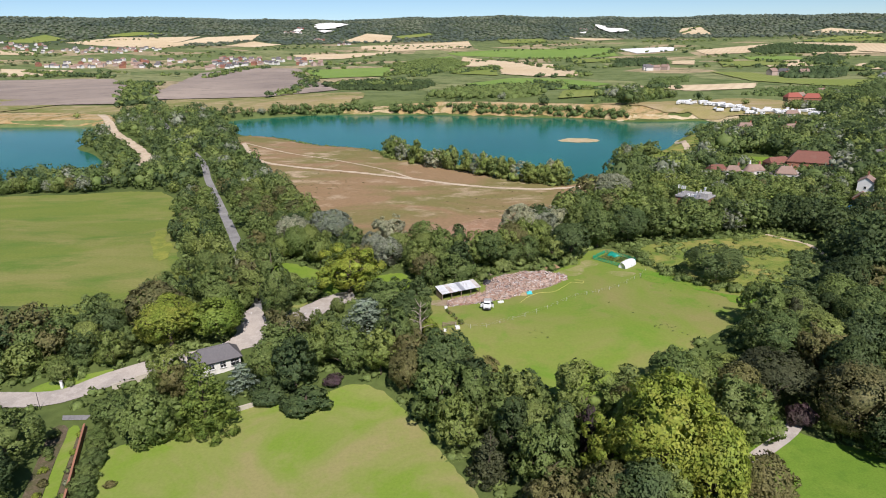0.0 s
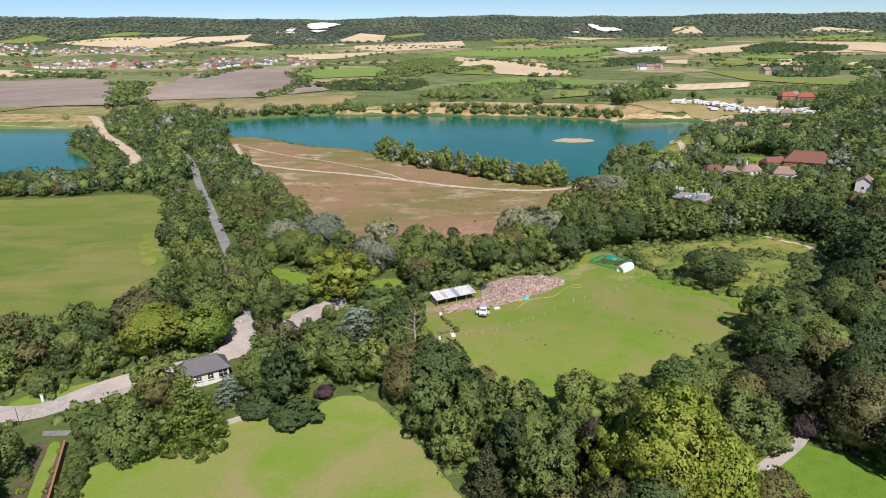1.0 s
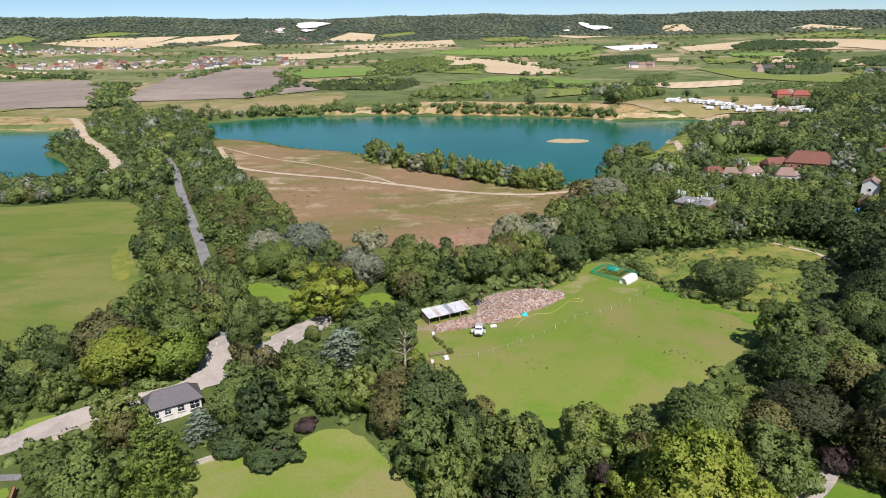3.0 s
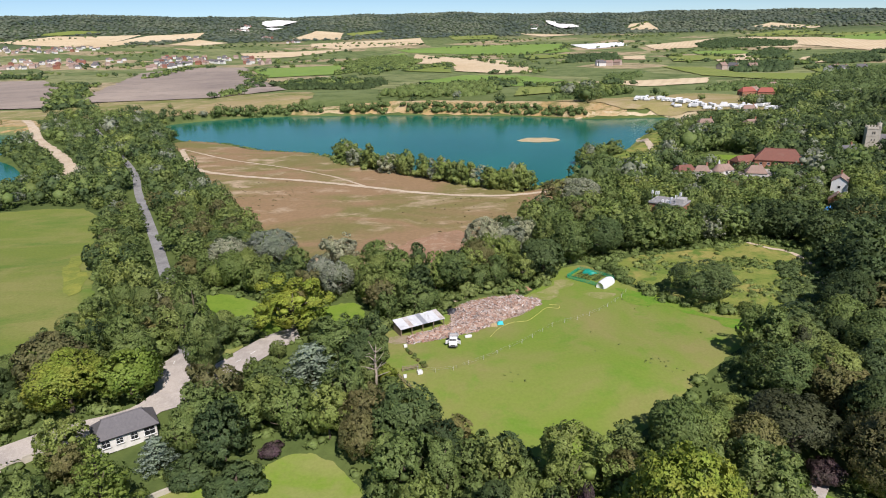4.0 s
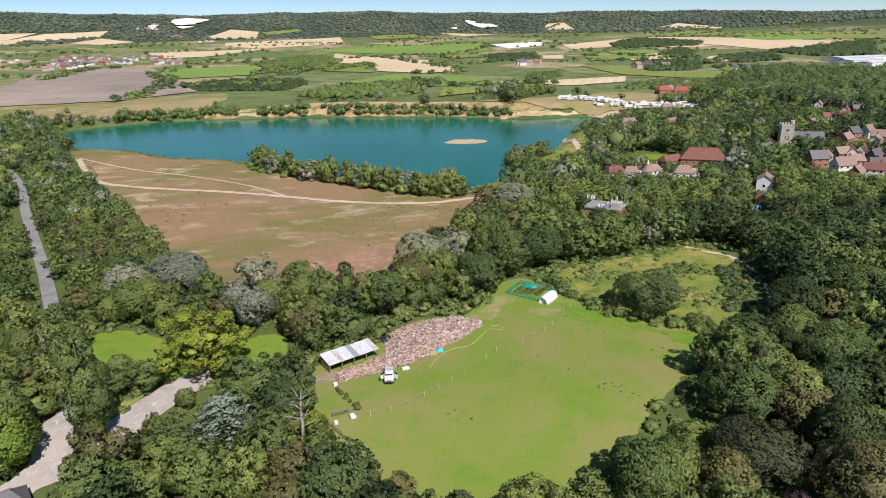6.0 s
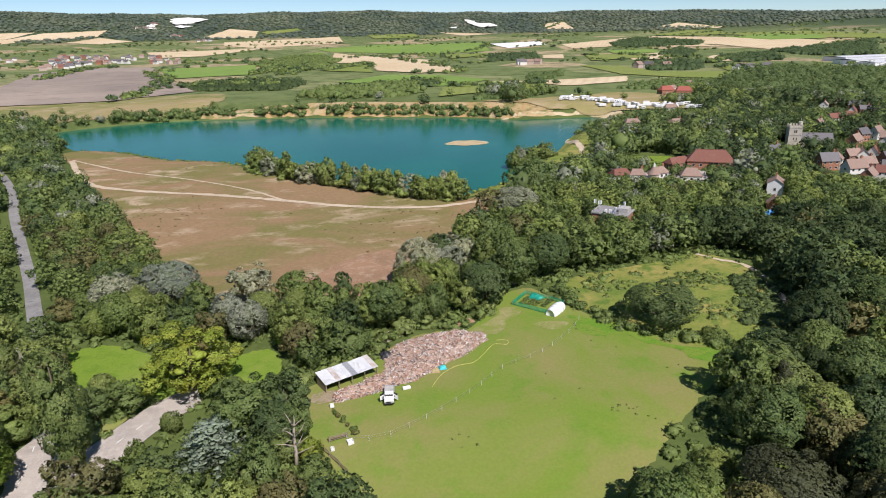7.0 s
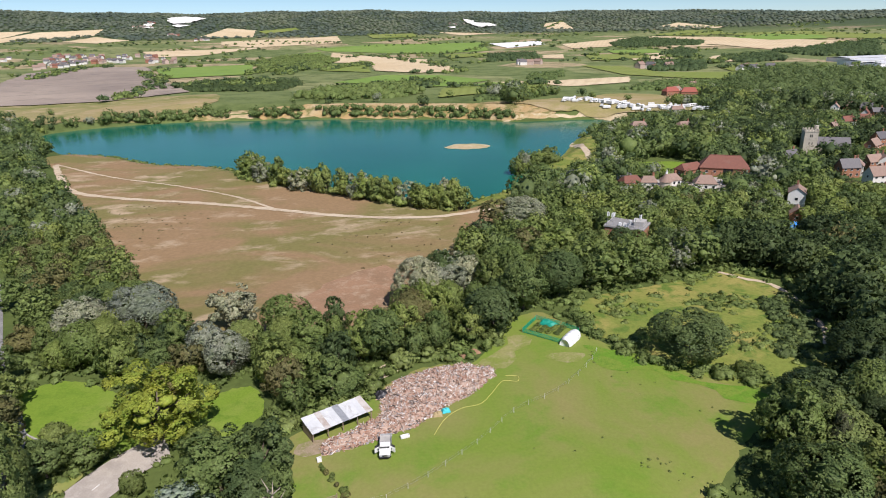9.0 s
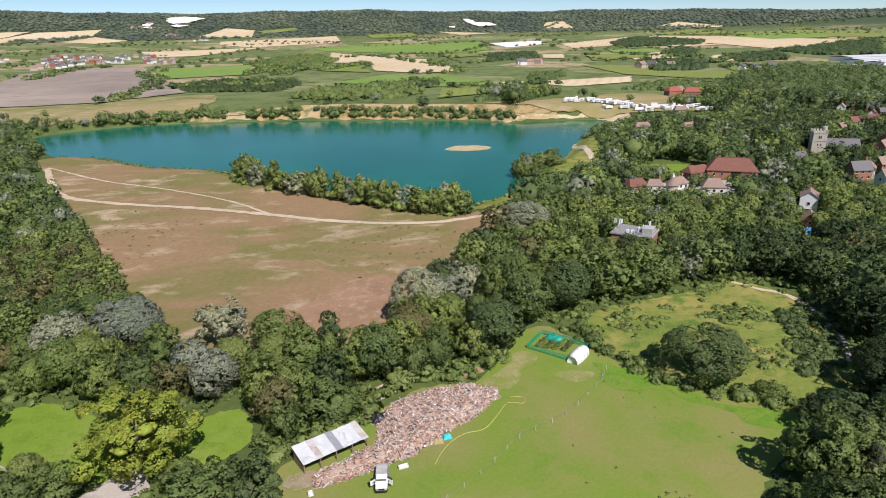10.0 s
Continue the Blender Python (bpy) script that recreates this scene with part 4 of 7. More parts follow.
rng = np.random.default_rng(11)
wx, wy = scatter(-330, 340, 72, 300, 7.0, rng)
ok = free(wx, wy) & in_view(wx, wy)
for px, py, pr in PLACED:
    ok &= np.hypot(wx - px, wy - py) > pr * 0.72 + 1.5
wx, wy = wx[ok], wy[ok]
wh = kept_low(wx, wy, wood_height(wx, wy) * rng.uniform(0.74, 1.22, len(wx)))
REST = {c: [] for c in LEAF}
for x, y, h in zip(wx, wy, wh):
    w = max(h, 5) * rng.uniform(0.75, 1.0)
    scrub = x < -70 and y > 165
    east = x > 74 and y < 250 and x > 0.42 * y
    odds = (0.12, 0.37, 0.38, 0.0, 0.10, 0.03) if scrub else ((0.32, 0.12, 0.06, 0.48, 0.02, 0.0) if east else ((0.06, 0.44, 0.43, 0.0, 0.04, 0.03) if y > 180 else (0.16, 0.38, 0.30, 0.02, 0.14, 0.0)))
    colour = ("dark", "mid", "light", "deep", "brown", "silver")[rng.choice(6, p=odds)]
    form = ("round", "open", "bush", "tall")[rng.choice(4, p=(0.36, 0.30, 0.28, 0.06) if scrub else (0.42, 0.42, 0.08, 0.08))]
    near = ((y < 182 and abs(x) < 98) or (y < 238 and -85 < x < 62)) and h > 3
    if not near:
        REST[colour].append((x, y, h, w * 1.12))
        continue
    if form == "bush":
        h, w = h * 0.8, w * 1.1
    tree(colour, form, float(x), float(y), float(h), float(w), near, rng.uniform(0, 6.28), 0.2, int(rng.integers(0, 2)))


def wood_stuff(name, label, x, y, h, w, colour, count, size, rng, lobes=3, flat=0.0, calm=0.4):
    """Many trees too far off to tell apart, as one mesh of leaf sprays."""
    vs, ns, t, o = [], [], [], 0
    z = height(x, y)
    for i in range(len(x)):
        r = w[i] / 2
        lob = []
        if lobes > 5:
            rz = min(h[i] * 0.42, r * 1.1)
            zc = h[i] - rz * 1.12
            lob.append((0, 0, zc, r * 0.8))
            for k in range(lobes):
                a, e, far_out = rng.uniform(0, 6.283), rng.uniform(-0.5, 1), rng.uniform(0.74, 1.0)
                c = math.sqrt(max(0.0, 1 - e * e))
                lob.append((r * far_out * c * math.cos(a), r * far_out * c * math.sin(a), zc + rz * far_out * e, r * rng.uniform(0.16, 0.34)))
        else:
            for k in range(lobes):
                b = r * rng.uniform(0.5, 0.75)
                top = b * (1 - flat)
                lob.append((rng.uniform(-0.5, 0.5) * r, rng.uniform(-0.5, 0.5) * r, max(h[i] * rng.uniform(0.75, 1.0) - top, h[i] * 0.2), b))
        v, nor, f3 = crown_arrays(lob, count, size * w[i] / 9, rng, 0.68 if lobes > 5 else 0.86, flat=flat, calm=calm)
        vs.append(v + (x[i], y[i], z[i]))
        ns.append(nor)
        t.append(f3 + o)
        o += len(v)
    ob = new(name, crown_mesh(name, (np.concatenate(vs), np.concatenate(ns), np.concatenate(t)), LEAF[colour]))
    return tagged(ob, label, "woodland", kind="stuff")


SINGLE = 138      # how far out the trees are set one by one


def grove(colour, rows):
    """Trees farther off: crown and trunk meshes shared by all of one look, each tree a thing of its own."""
    looks = []
    for k in range(4):
        lob = lobes_of(("round", "open", "round", "open")[k], rng)
        shape = crown_arrays(lob, 950, 0.38, rng, 0.5, calm=0.3)
        crown = crown_mesh("crown", shape, LEAF[colour])
        v, f = merged([tube([(0, 0, -0.4), (0.1, 0, 2.0), (0.2, 0.1, 6.0)], (0.35, 0.24, 0.06), 6), tube([(0.1, 0, 2.4), (1.6, 0.6, 5.0)], (0.14, 0.03), 4), tube([(0.1, 0, 2.0), (-1.3, -0.9, 4.8)], (0.14, 0.03), 4)])
        looks.append((crown, mesh_of("trunk", v, f, (BARK,), True), shape))
    joined = [[] for k in range(5)]
    for x, y, h, w in rows:
        crown, trunk, shape = looks[rng.integers(0, 4)]
        wide = max(h, 5) * rng.uniform(0.72, 1.15)
        if math.hypot(x, y - 60) > SINGLE:
            a = rng.uniform(0, 6.28)
            turn = np.array([[math.cos(a), math.sin(a), 0], [-math.sin(a), math.cos(a), 0], [0, 0, 1]])
            v = (shape[0] * (wide / 8.4, wide / 8.4, h / 9.6)) @ turn + (x, y, ground_z(x, y) - 0.2)
            joined[rng.integers(0, 5)].append((v, shape[1] @ turn, shape[2]))
            continue
        ob = new("broadleaf_tree", crown)
        ob.matrix_basis = Matrix.Translation((x, y, ground_z(x, y) - 0.2)) @ Matrix.Rotation(rng.uniform(0, 6.28), 4, "Z") @ Matrix.Diagonal((wide / 8.4, wide / 8.4, h / 9.6, 1))
        tagged(ob, f"{NAMES[colour]} broadleaf tree among the woods and hedgerows", "tree", "trees of the valley")
        stem = new("trunk", trunk)
        stem.parent = ob
    for group in joined:
        if group:
            start = np.cumsum([0] + [len(v) for v, nor, f in group])
            arrays = (np.concatenate([g[0] for g in group]), np.concatenate([g[1] for g in group]), np.concatenate([g[2] + o for g, o in zip(group, start)]))
            tagged(new("woodland", crown_mesh("woodland", arrays, LEAF[colour])), f"{NAMES[colour]} broadleaf trees of the woods beyond the paddock", "woodland", kind="stuff")


for c, rows in REST.items():
    if rows:
        a = np.array(rows)
        grove(c, a)

# the woods from behind the heath to the village and the far shore
mx, my = scatter(-420, 420, 300, 700, 8.8, rng)
ok = free(mx, my) & in_view(mx, my, 5)
open_far = inside([(-430, 756), (-208, 856), (-150, 736), (-176, 672), (-262, 640), (-330, 617)], mx, my) | ((my > 668) & (mx < 120)) | inside([(110, 600), (215, 720), (320, 700), (268, 596), (215, 570), (120, 596)], mx, my)
open_far |= inside([(-700, 700), (-428, 712), (-352, 560), (-480, 580), (-700, 560)], mx, my)
open_far |= (my > 600) & (mx > -160) & (mx < 130)
ok &= ~open_far | (rng.random(len(mx)) < 0.035)
ok &= ~inside([(-210, 520), (-205, 480), (-130, 440), (-40, 350), (40, 310), (70, 330), (40, 345), (-60, 430), (-130, 470)], mx, my)
mx, my = mx[ok], my[ok]
mh = wood_height(mx, my) * rng.uniform(0.65, 1.3, len(mx))
mh = np.where((mx > 90) & (my < 520), mh * 1.05, mh)
mh = mh * (1.0 + 0.28 * np.sin(mx * 0.055 + 1.7 * np.sin(my * 0.031)) + 0.12 * np.sin(my * 0.083))
mh = kept_low(mx, my, mh)
mw = np.clip(mh * 1.15, 7, 15) * rng.uniform(0.85, 1.25, len(mx))
# silvery trees do grow here; their share is raised to stand in for haze
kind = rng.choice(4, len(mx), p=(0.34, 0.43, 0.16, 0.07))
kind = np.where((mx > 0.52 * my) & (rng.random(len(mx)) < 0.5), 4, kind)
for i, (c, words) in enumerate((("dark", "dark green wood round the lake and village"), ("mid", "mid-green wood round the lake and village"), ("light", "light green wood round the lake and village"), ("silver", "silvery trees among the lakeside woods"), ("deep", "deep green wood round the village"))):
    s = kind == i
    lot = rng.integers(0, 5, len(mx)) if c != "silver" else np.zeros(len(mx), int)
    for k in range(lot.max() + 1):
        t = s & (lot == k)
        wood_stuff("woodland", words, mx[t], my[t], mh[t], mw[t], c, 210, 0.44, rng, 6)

# willows along the near shore of the large lake
belt = smooth([(-67, 408), (-60, 396), (-45, 381), (-25, 362), (-5, 346), (12, 334), (26, 326), (33, 322)], 2, False)
for i, (x, y) in enumerate(belt):
    for k in range(2):
        tree(("light", "silver", "light", "light", "light")[(i * 2 + k) % 5], ("open", "tall", "open")[(i + k) % 3], float(x) + rng.uniform(-2, 2) + k * 4, float(y) + rng.uniform(-2, 2) - k * 4, rng.uniform(12, 17.5), rng.uniform(11, 15), False, rng.uniform(0, 6), 2.6)

ex, ey = np.repeat(belt[:, 0], 5) + rng.normal(1.0, 3.0, 5 * len(belt)), np.repeat(belt[:, 1], 5) + rng.normal(-2.5, 3.0, 5 * len(belt))
wood_stuff("scrub", "light green scrub under the lakeside willows", ex, ey, rng.uniform(2.5, 5.5, len(ex)), rng.uniform(4, 7, len(ex)), "light", 90, 0.7, rng, 3, 0.2)

# the belt of scrub trees along the far shore
fx, fy = [], []
for shift in (3, 9):
    p = np.array([(-230, 650), (-171, 664), (-119, 662), (-42, 653), (-3, 642), (74, 621), (123, 595)], float) + (0, shift)
    run = np.concatenate([[0], np.cumsum(np.hypot(*np.diff(p, axis=0).T))])
    at = np.arange(0, run[-1], 4.2)
    fx.append(np.interp(at, run, p[:, 0]) + rng.normal(0, 1.2, len(at)))
    fy.append(np.interp(at, run, p[:, 1]) + rng.normal(0, 1.2, len(at)))
fx, fy = np.concatenate(fx), np.concatenate(fy)
ok = (np.abs(fx + 118) > 9) & (np.abs(fx + 52) > 7)
fx, fy = fx[ok], fy[ok]
wood_stuff("woodland", "dark scrub trees along the far lake shore", fx, fy, np.where(fx > 0, 0.85, 1.0) * rng.uniform(3.5, 7.5, len(fx)), rng.uniform(6, 9, len(fx)), "mid", 90, 0.6, rng, 3)

# undergrowth between the near trees
ux, uy = scatter(-130, 130, 74, 235, 4.0, rng)
ok = in_view(ux, uy)
for edge, margin in CLEAR:
    ok &= ~(inside(edge, ux, uy) | (reach(edge, ux, uy) < 0.4))
for line, margin in WAYS:
    ok &= reach(line, ux, uy, False) > 3.6
ok &= (np.hypot(ux + 63.7, uy - 127) > 7.5)
ux, uy = ux[ok], uy[ok]
wood_stuff("undergrowth", "low green undergrowth between the trees", ux, uy, rng.uniform(0.7, 2.0, len(ux)), rng.uniform(3.0, 5.0, len(ux)), "mid", 44, 0.85, rng, 2, 0.35)

# hedges, copses and far woods
def line_wood(pts, gap, rng, spread):
    p = smooth(pts, 6, False)
    run = np.concatenate([[0], np.cumsum(np.hypot(*np.diff(p, axis=0).T))])
    at = np.arange(0, run[-1], gap)
    return np.interp(at, run, p[:, 0]) + rng.normal(0, spread, len(at)), np.interp(at, run, p[:, 1]) + rng.normal(0, spread, len(at))


ox, oy = scatter(330, 800, 540, 1000, 17, rng)
ox_ok = inside([(330, 620), (410, 760), (560, 960), (780, 900), (600, 640), (450, 520), (400, 520)], ox, oy)
ox, oy = ox[ox_ok], oy[ox_ok]
wood_stuff("woodland", "lumpy green tree belt beyond the village", ox, oy, rng.uniform(6, 11, len(ox)), rng.uniform(16, 24, len(ox)), "dark", 120, 0.4, rng, 8)
hx, hy = scatter(-2600, 2400, 700, 3000, 62, rng)
keep = in_view(hx, hy, 60)
wave = np.sin(hx * 0.011 + 1.3 * np.sin(hy * 0.006)) + np.sin(hy * 0.013 + 2.0)
keep &= (wave > 0.25) & (np.hypot(hx, hy) > 1250)
hx, hy = hx[keep], hy[keep]
covered = np.zeros(len(hx), bool)
for edge in FARMED:
    covered |= inside(edge, hx, hy) & (reach(edge, hx, hy) > 12)
hx, hy = hx[~covered], hy[~covered]
for edge in ([(-720, 1580), (-700, 1850), (-480, 1810), (-580, 2150), (-980, 2230)], [(-1420, 1800), (-1380, 2080), (-1000, 2120), (-960, 1800), (-1157, 1749)],
             [(-1780, 2380), (-1800, 2700), (-1450, 2780), (-1330, 2425)], [(-2150, 2520), (-2250, 2729), (-1986, 2760), (-1816, 2520)]):
    e = np.array(edge, float)
    keep = ~(inside(e, hx, hy - 25) | inside(e, hx, hy + 40)) | (rng.random(len(hx)) < 0.15)
    hx, hy = hx[keep], hy[keep]
# hedgerows along the field edges
for edge in FARMED:
    if rng.random() < (0.75 if edge[:, 1].mean() > 1150 else 0.12):
        ex, ey = line_wood(np.vstack([edge, edge[:1]])[::2], 16 if edge[:, 1].max() < 1900 else 34, rng, 3)
        part_of = np.sin(np.arange(len(ex)) * 0.11 + rng.uniform(0, 6)) > -0.3
        hx, hy = np.concatenate([hx, ex[part_of]]), np.concatenate([hy, ey[part_of]])
for pts, gap in (([(-251, 959), (-200, 985), (-150, 960), (-125, 930)], 7), ([(-240, 1000), (-181, 1060), (-120, 1000)], 9), ([(-200, 1242), (-180, 1400), (-250, 1650)], 10), ([(-150, 1200), (-130, 1330), (-180, 1600)], 12),
                 ([(-1046, 1392), (-950, 1400), (-804, 1290)], 9), ([(-657, 1080), (-600, 1070), (-556, 1060)], 8), ([(-600, 1060), (-500, 860), (-410, 700)], 7), ([(21, 871), (50, 900), (84, 840)], 6), ([(-20, 830), (40, 880), (91, 967)], 7)):
    ex, ey = line_wood(pts, gap, rng, 7)
    hx, hy = np.concatenate([hx, ex]), np.concatenate([hy, ey])
s = rng.random(len(hx)) < 0.5
for c, words, s in (("dark", "dark copses and hedgerow trees between the fields", s), ("mid", "green copses and hedgerow trees between the fields", ~s)):
    x, y = np.repeat(hx[s], 2) + rng.normal(0, 7, 2 * s.sum()), np.repeat(hy[s], 2) + rng.normal(0, 7, 2 * s.sum())
    wood_stuff("copse", words, x, y, rng.uniform(5, 10, len(x)), rng.uniform(9, 18, len(x)), c, 24, 0.9, rng, 2, 0.4, 1.0)
sx, sy = scatter(-3400, 3000, 2900, 4800, 31, rng)
keep = in_view(sx, sy, 60) & (np.hypot(sx, sy) > 3200)
for edge in FARMED:
    keep &= ~(inside(edge, sx, sy) | (reach(edge, sx, sy) < 18))
sx, sy = sx[keep], sy[keep]
# the downs' woods carry distance haze in their leaf colour
wood_stuff("hill_wood", "wooded slope of the distant downs, greens paled and blued for haze", sx, sy, rng.uniform(9, 17, len(sx)), rng.uniform(34, 46, len(sx)), "hill", 5, 0.35, rng, 1, 0.55, 1.0)


def far_wood(words, colour, gap, low, high, edges):
    """Closed woods far off, each filling an outline."""
    xs, ys = [], []
    for edge in edges:
        e = np.array(edge, float)
        lo, hi = e.min(0), e.max(0)
        x, y = scatter(lo[0], hi[0], lo[1], hi[1], gap, rng)
        hit = inside(e, x, y)
        xs.append(x[hit])
        ys.append(y[hit])
    x, y = np.concatenate(xs), np.concatenate(ys)
    wood_stuff("far_wood", words, x, y, rng.uniform(low, high, len(x)), gap * rng.uniform(1.1, 1.6, len(x)), colour, 34, 0.5, rng, 3, 0.2, 1.0)


far_wood("dark belts of wood between the far fields", "dark", 17, 6, 12, [
    [(353, 1861), (487, 1903), (410, 1578), (271, 1469)], [(854, 2259), (1041, 2484), (1167, 2200), (1053, 2021), (817, 2086)], [(731, 1590), (944, 1932), (929, 1801), (716, 1417)],
    [(494, 1200), (604, 1279), (634, 1212), (532, 1030), (456, 1050)], [(769, 1382), (1005, 1563), (828, 1253), (711, 1217)], [(1081, 1679), (1580, 1913), (1096, 1329), (995, 1402)]])
# cloud shade on this copse is put in by the deep leaf colour
far_wood("copse on the ploughed land, leaves deepened for cloud shade", "deep", 10, 4, 8, [[(-220, 905), (-262, 985), (-200, 1050), (-110, 1060), (-85, 960), (-110, 870)]])
far_wood("green belts of wood beyond the lake", "mid", 11, 3.5, 7, [
    [(225, 945), (262, 1040), (320, 1080), (290, 990), (255, 935)], [(508, 875), (654, 1078), (729, 1075), (666, 907), (741, 903), (531, 651), (458, 701), (456, 774)],
    [(287, 765), (382, 849), (433, 827), (456, 774), (442, 677), (366, 660), (358, 725), (325, 745)], [(100, 656), (114, 690), (140, 700), (182, 712), (208, 735), (196, 712), (168, 675), (129, 658)]])
far_wood("dark wood behind the far shore", "mid", 10, 5, 10, [
    [(-72, 732), (-55, 800), (-14, 850), (20, 920), (50, 870), (56, 735), (18, 700), (-43, 704)], [(-262, 1631), (-239, 2057), (-133, 2096), (-64, 1736), (-99, 1369), (-193, 1348)]])

# bushes dotted over the rough meadow and the heath's shore
rng = np.random.default_rng(77)
bx, by = rng.uniform(46, 110, 1100), rng.uniform(168, 228, 1100)
ok = inside(smooth(MEADOW, 3), bx, by) & (np.sin(bx * 0.23) + np.sin(by * 0.31 + 1) + rng.normal(0, 0.7, 1100) > 0.85) & (np.hypot(bx - 68, by - 180) > 9)
bx, by = bx[ok], by[ok]
cut = rng.random(len(bx)) < 0.5
for c, s in (("light", cut), ("mid", ~cut)):
    wood_stuff("scrub", "low scrub dotted over the rough meadow", bx[s], by[s], rng.uniform(0.3, 1.1, s.sum()), rng.uniform(1.5, 4.2, s.sum()), c, 60, 0.8, rng, 3, 0.3)
bx, by = rng.uniform(86, 110, 260), rng.uniform(172, 212, 260)
ok = inside([(103, 211), (108, 204), (105, 189), (95, 175), (88, 177), (95, 190), (100, 202)], bx, by)
bx, by = bx[ok], by[ok]
wood_stuff("bramble", "dense dark green bramble bank in the meadow", bx, by, rng.uniform(0.7, 1.6, len(bx)), rng.uniform(3.0, 5.0, len(bx)), "dark", 90, 0.6, rng, 3, 0.4)
ex, ey = line_wood([(50, 206), (50, 196), (58, 181), (70, 171), (80, 165)], 1.8, rng, 1.0)
wood_stuff("hedge", "low overgrown hedge between paddock and meadow", ex, ey, rng.uniform(1.4, 2.6, len(ex)), rng.uniform(3, 4.5, len(ex)), "mid", 160, 0.6, rng, 3, 0.2)
ex, ey = line_wood([(-205, 514), (-171, 494), (-131, 459), (-91, 441), (-71, 421)], 2.4, rng, 1.3)
wood_stuff("reeds", "green fringe of scrub along the lake shore", ex, ey, rng.uniform(0.7, 1.8, len(ex)), rng.uniform(2.5, 5, len(ex)), "light", 40, 0.7, rng, 2, 0.4)
ex, ey = line_wood([(34, 329), (52, 340), (75, 358), (90, 386), (112, 425)], 3.0, rng, 1.6)
wood_stuff("reeds", "green fringe of scrub along the lake shore", ex, ey, rng.uniform(0.7, 2.2, len(ex)), rng.uniform(2.5, 5, len(ex)), "light", 40, 0.7, rng, 2, 0.4)
ex, ey = line_wood([(-17, 165), (-12, 168), (-4, 173), (1, 181), (10, 187), (22, 188), (28, 196), (33, 205)], 2.2, rng, 1.3)
wood_stuff("scrub", "weedy scrub behind the shed and rubble", ex, ey - 0 + 1.5, rng.uniform(1.4, 4.2, len(ex)), rng.uniform(3, 6, len(ex)), "light", 130, 0.7, rng, 3, 0.2)

# tufts over the heath and weeds in the paddock
tx, ty = rng.uniform(-200, 60, 2600), rng.uniform(200, 490, 2600)
ok = inside(smooth(HEATH, 3), tx, ty) & (np.sin(tx * 0.06 + 1) + np.sin(ty * 0.05 + tx * 0.02) + rng.normal(0, 0.5, 2600) > 1.1)
for line in (TRACK_MAIN, [(-186, 458), (-140, 415), (-99, 387), (-65, 359), (-43, 333)]):
    ok &= reach(line, tx, ty, False) > 3.5
tx, ty = tx[ok], ty[ok]
wood_stuff("tussock", "dry tussocks and low weeds on the heath", tx, ty, rng.uniform(0.12, 0.4, len(tx)), rng.uniform(0.6, 1.7, len(tx)), "straw", 14, 1.2, rng, 1, 0.7)
tx = np.concatenate([rng.normal(cx, sd, n) for cx, cy, sd, n in ((39, 155, 0.5, 4), (45.5, 147, 1.4, 10), (48, 143.5, 1.2, 5), (14, 142, 2.2, 6), (60, 158, 2.5, 3), (52, 170, 3.5, 8), (47, 184, 2.5, 10), (33, 158, 6, 3))])
ty = np.concatenate([rng.normal(cy, sd, n) for cx, cy, sd, n in ((39, 155, 0.4, 4), (45.5, 147, 0.8, 10), (48, 143.5, 0.8, 5), (14, 142, 1.0, 6), (60, 158, 2.5, 3), (52, 170, 3.0, 8), (47, 184, 2.5, 10), (33, 158, 6, 3))])
wood_stuff("weeds", "dark green weed clumps in the paddock grass", tx, ty, rng.uniform(0.1, 0.25, len(tx)), rng.uniform(0.4, 0.95, len(tx)), "light", 30, 1.2, rng, 1, 0.6)

# ---- buildings ----
WHITEWALL = coat("white_render", (0.72, 0.70, 0.65), (0.62, 0.60, 0.55), 0.8, 0.8, 0.01, dirt=(0.42, 0.40, 0.35))
SLATE = coat("dark_slate", (0.115, 0.108, 0.112), (0.155, 0.145, 0.145), 2.0, 0.6, 0.02, dirt=(0.16, 0.15, 0.15))
REDTILE = coat("red_tiles", (0.215, 0.088, 0.062), (0.17, 0.075, 0.055), 0.8, 0.8, 0.03, dirt=(0.20, 0.13, 0.10))
BROWNTILE = coat("brown_tiles", (0.27, 0.185, 0.145), (0.32, 0.225, 0.18), 0.9, 0.85, 0.03, dirt=(0.18, 0.14, 0.11))
BRICK = coat("red_brick", (0.36, 0.17, 0.10), (0.30, 0.14, 0.09), 3.0, 0.85, 0.02, dirt=(0.24, 0.15, 0.11))
STONE = coat("rag_stone", (0.52, 0.47, 0.38), (0.42, 0.38, 0.31), 1.2, 0.9, 0.04, dirt=(0.25, 0.23, 0.2))
DARKGLASS = coat("window_glass", (0.02, 0.022, 0.025), (0.03, 0.032, 0.035), 2, 0.08, 0.0, spec=0.5)
WHITEPAINT = coat("white_paint", (0.80, 0.80, 0.78), (0.72, 0.72, 0.70), 3, 0.45, 0.003)
BLACKPAINT = coat("black_paint", (0.02, 0.02, 0.022), (0.035, 0.034, 0.034), 3, 0.5, 0.003)
GALV = coat("galvanised_steel", (0.55, 0.56, 0.57), (0.46, 0.47, 0.48), 2, 0.45, 0.004, metal=0.5)
SHEETS = coat("pale_metal_sheet", (0.74, 0.75, 0.75), (0.62, 0.63, 0.63), 0.7, 0.5, 0.01, metal=0.15, dirt=(0.30, 0.27, 0.24))
CONCRETE = coat("concrete", (0.42, 0.40, 0.37), (0.34, 0.33, 0.31), 1.0, 0.9, 0.02, dirt=(0.25, 0.24, 0.22))
WOOD = coat("weathered_wood", (0.30, 0.23, 0.16), (0.22, 0.17, 0.12), 3.0, 0.85, 0.02)
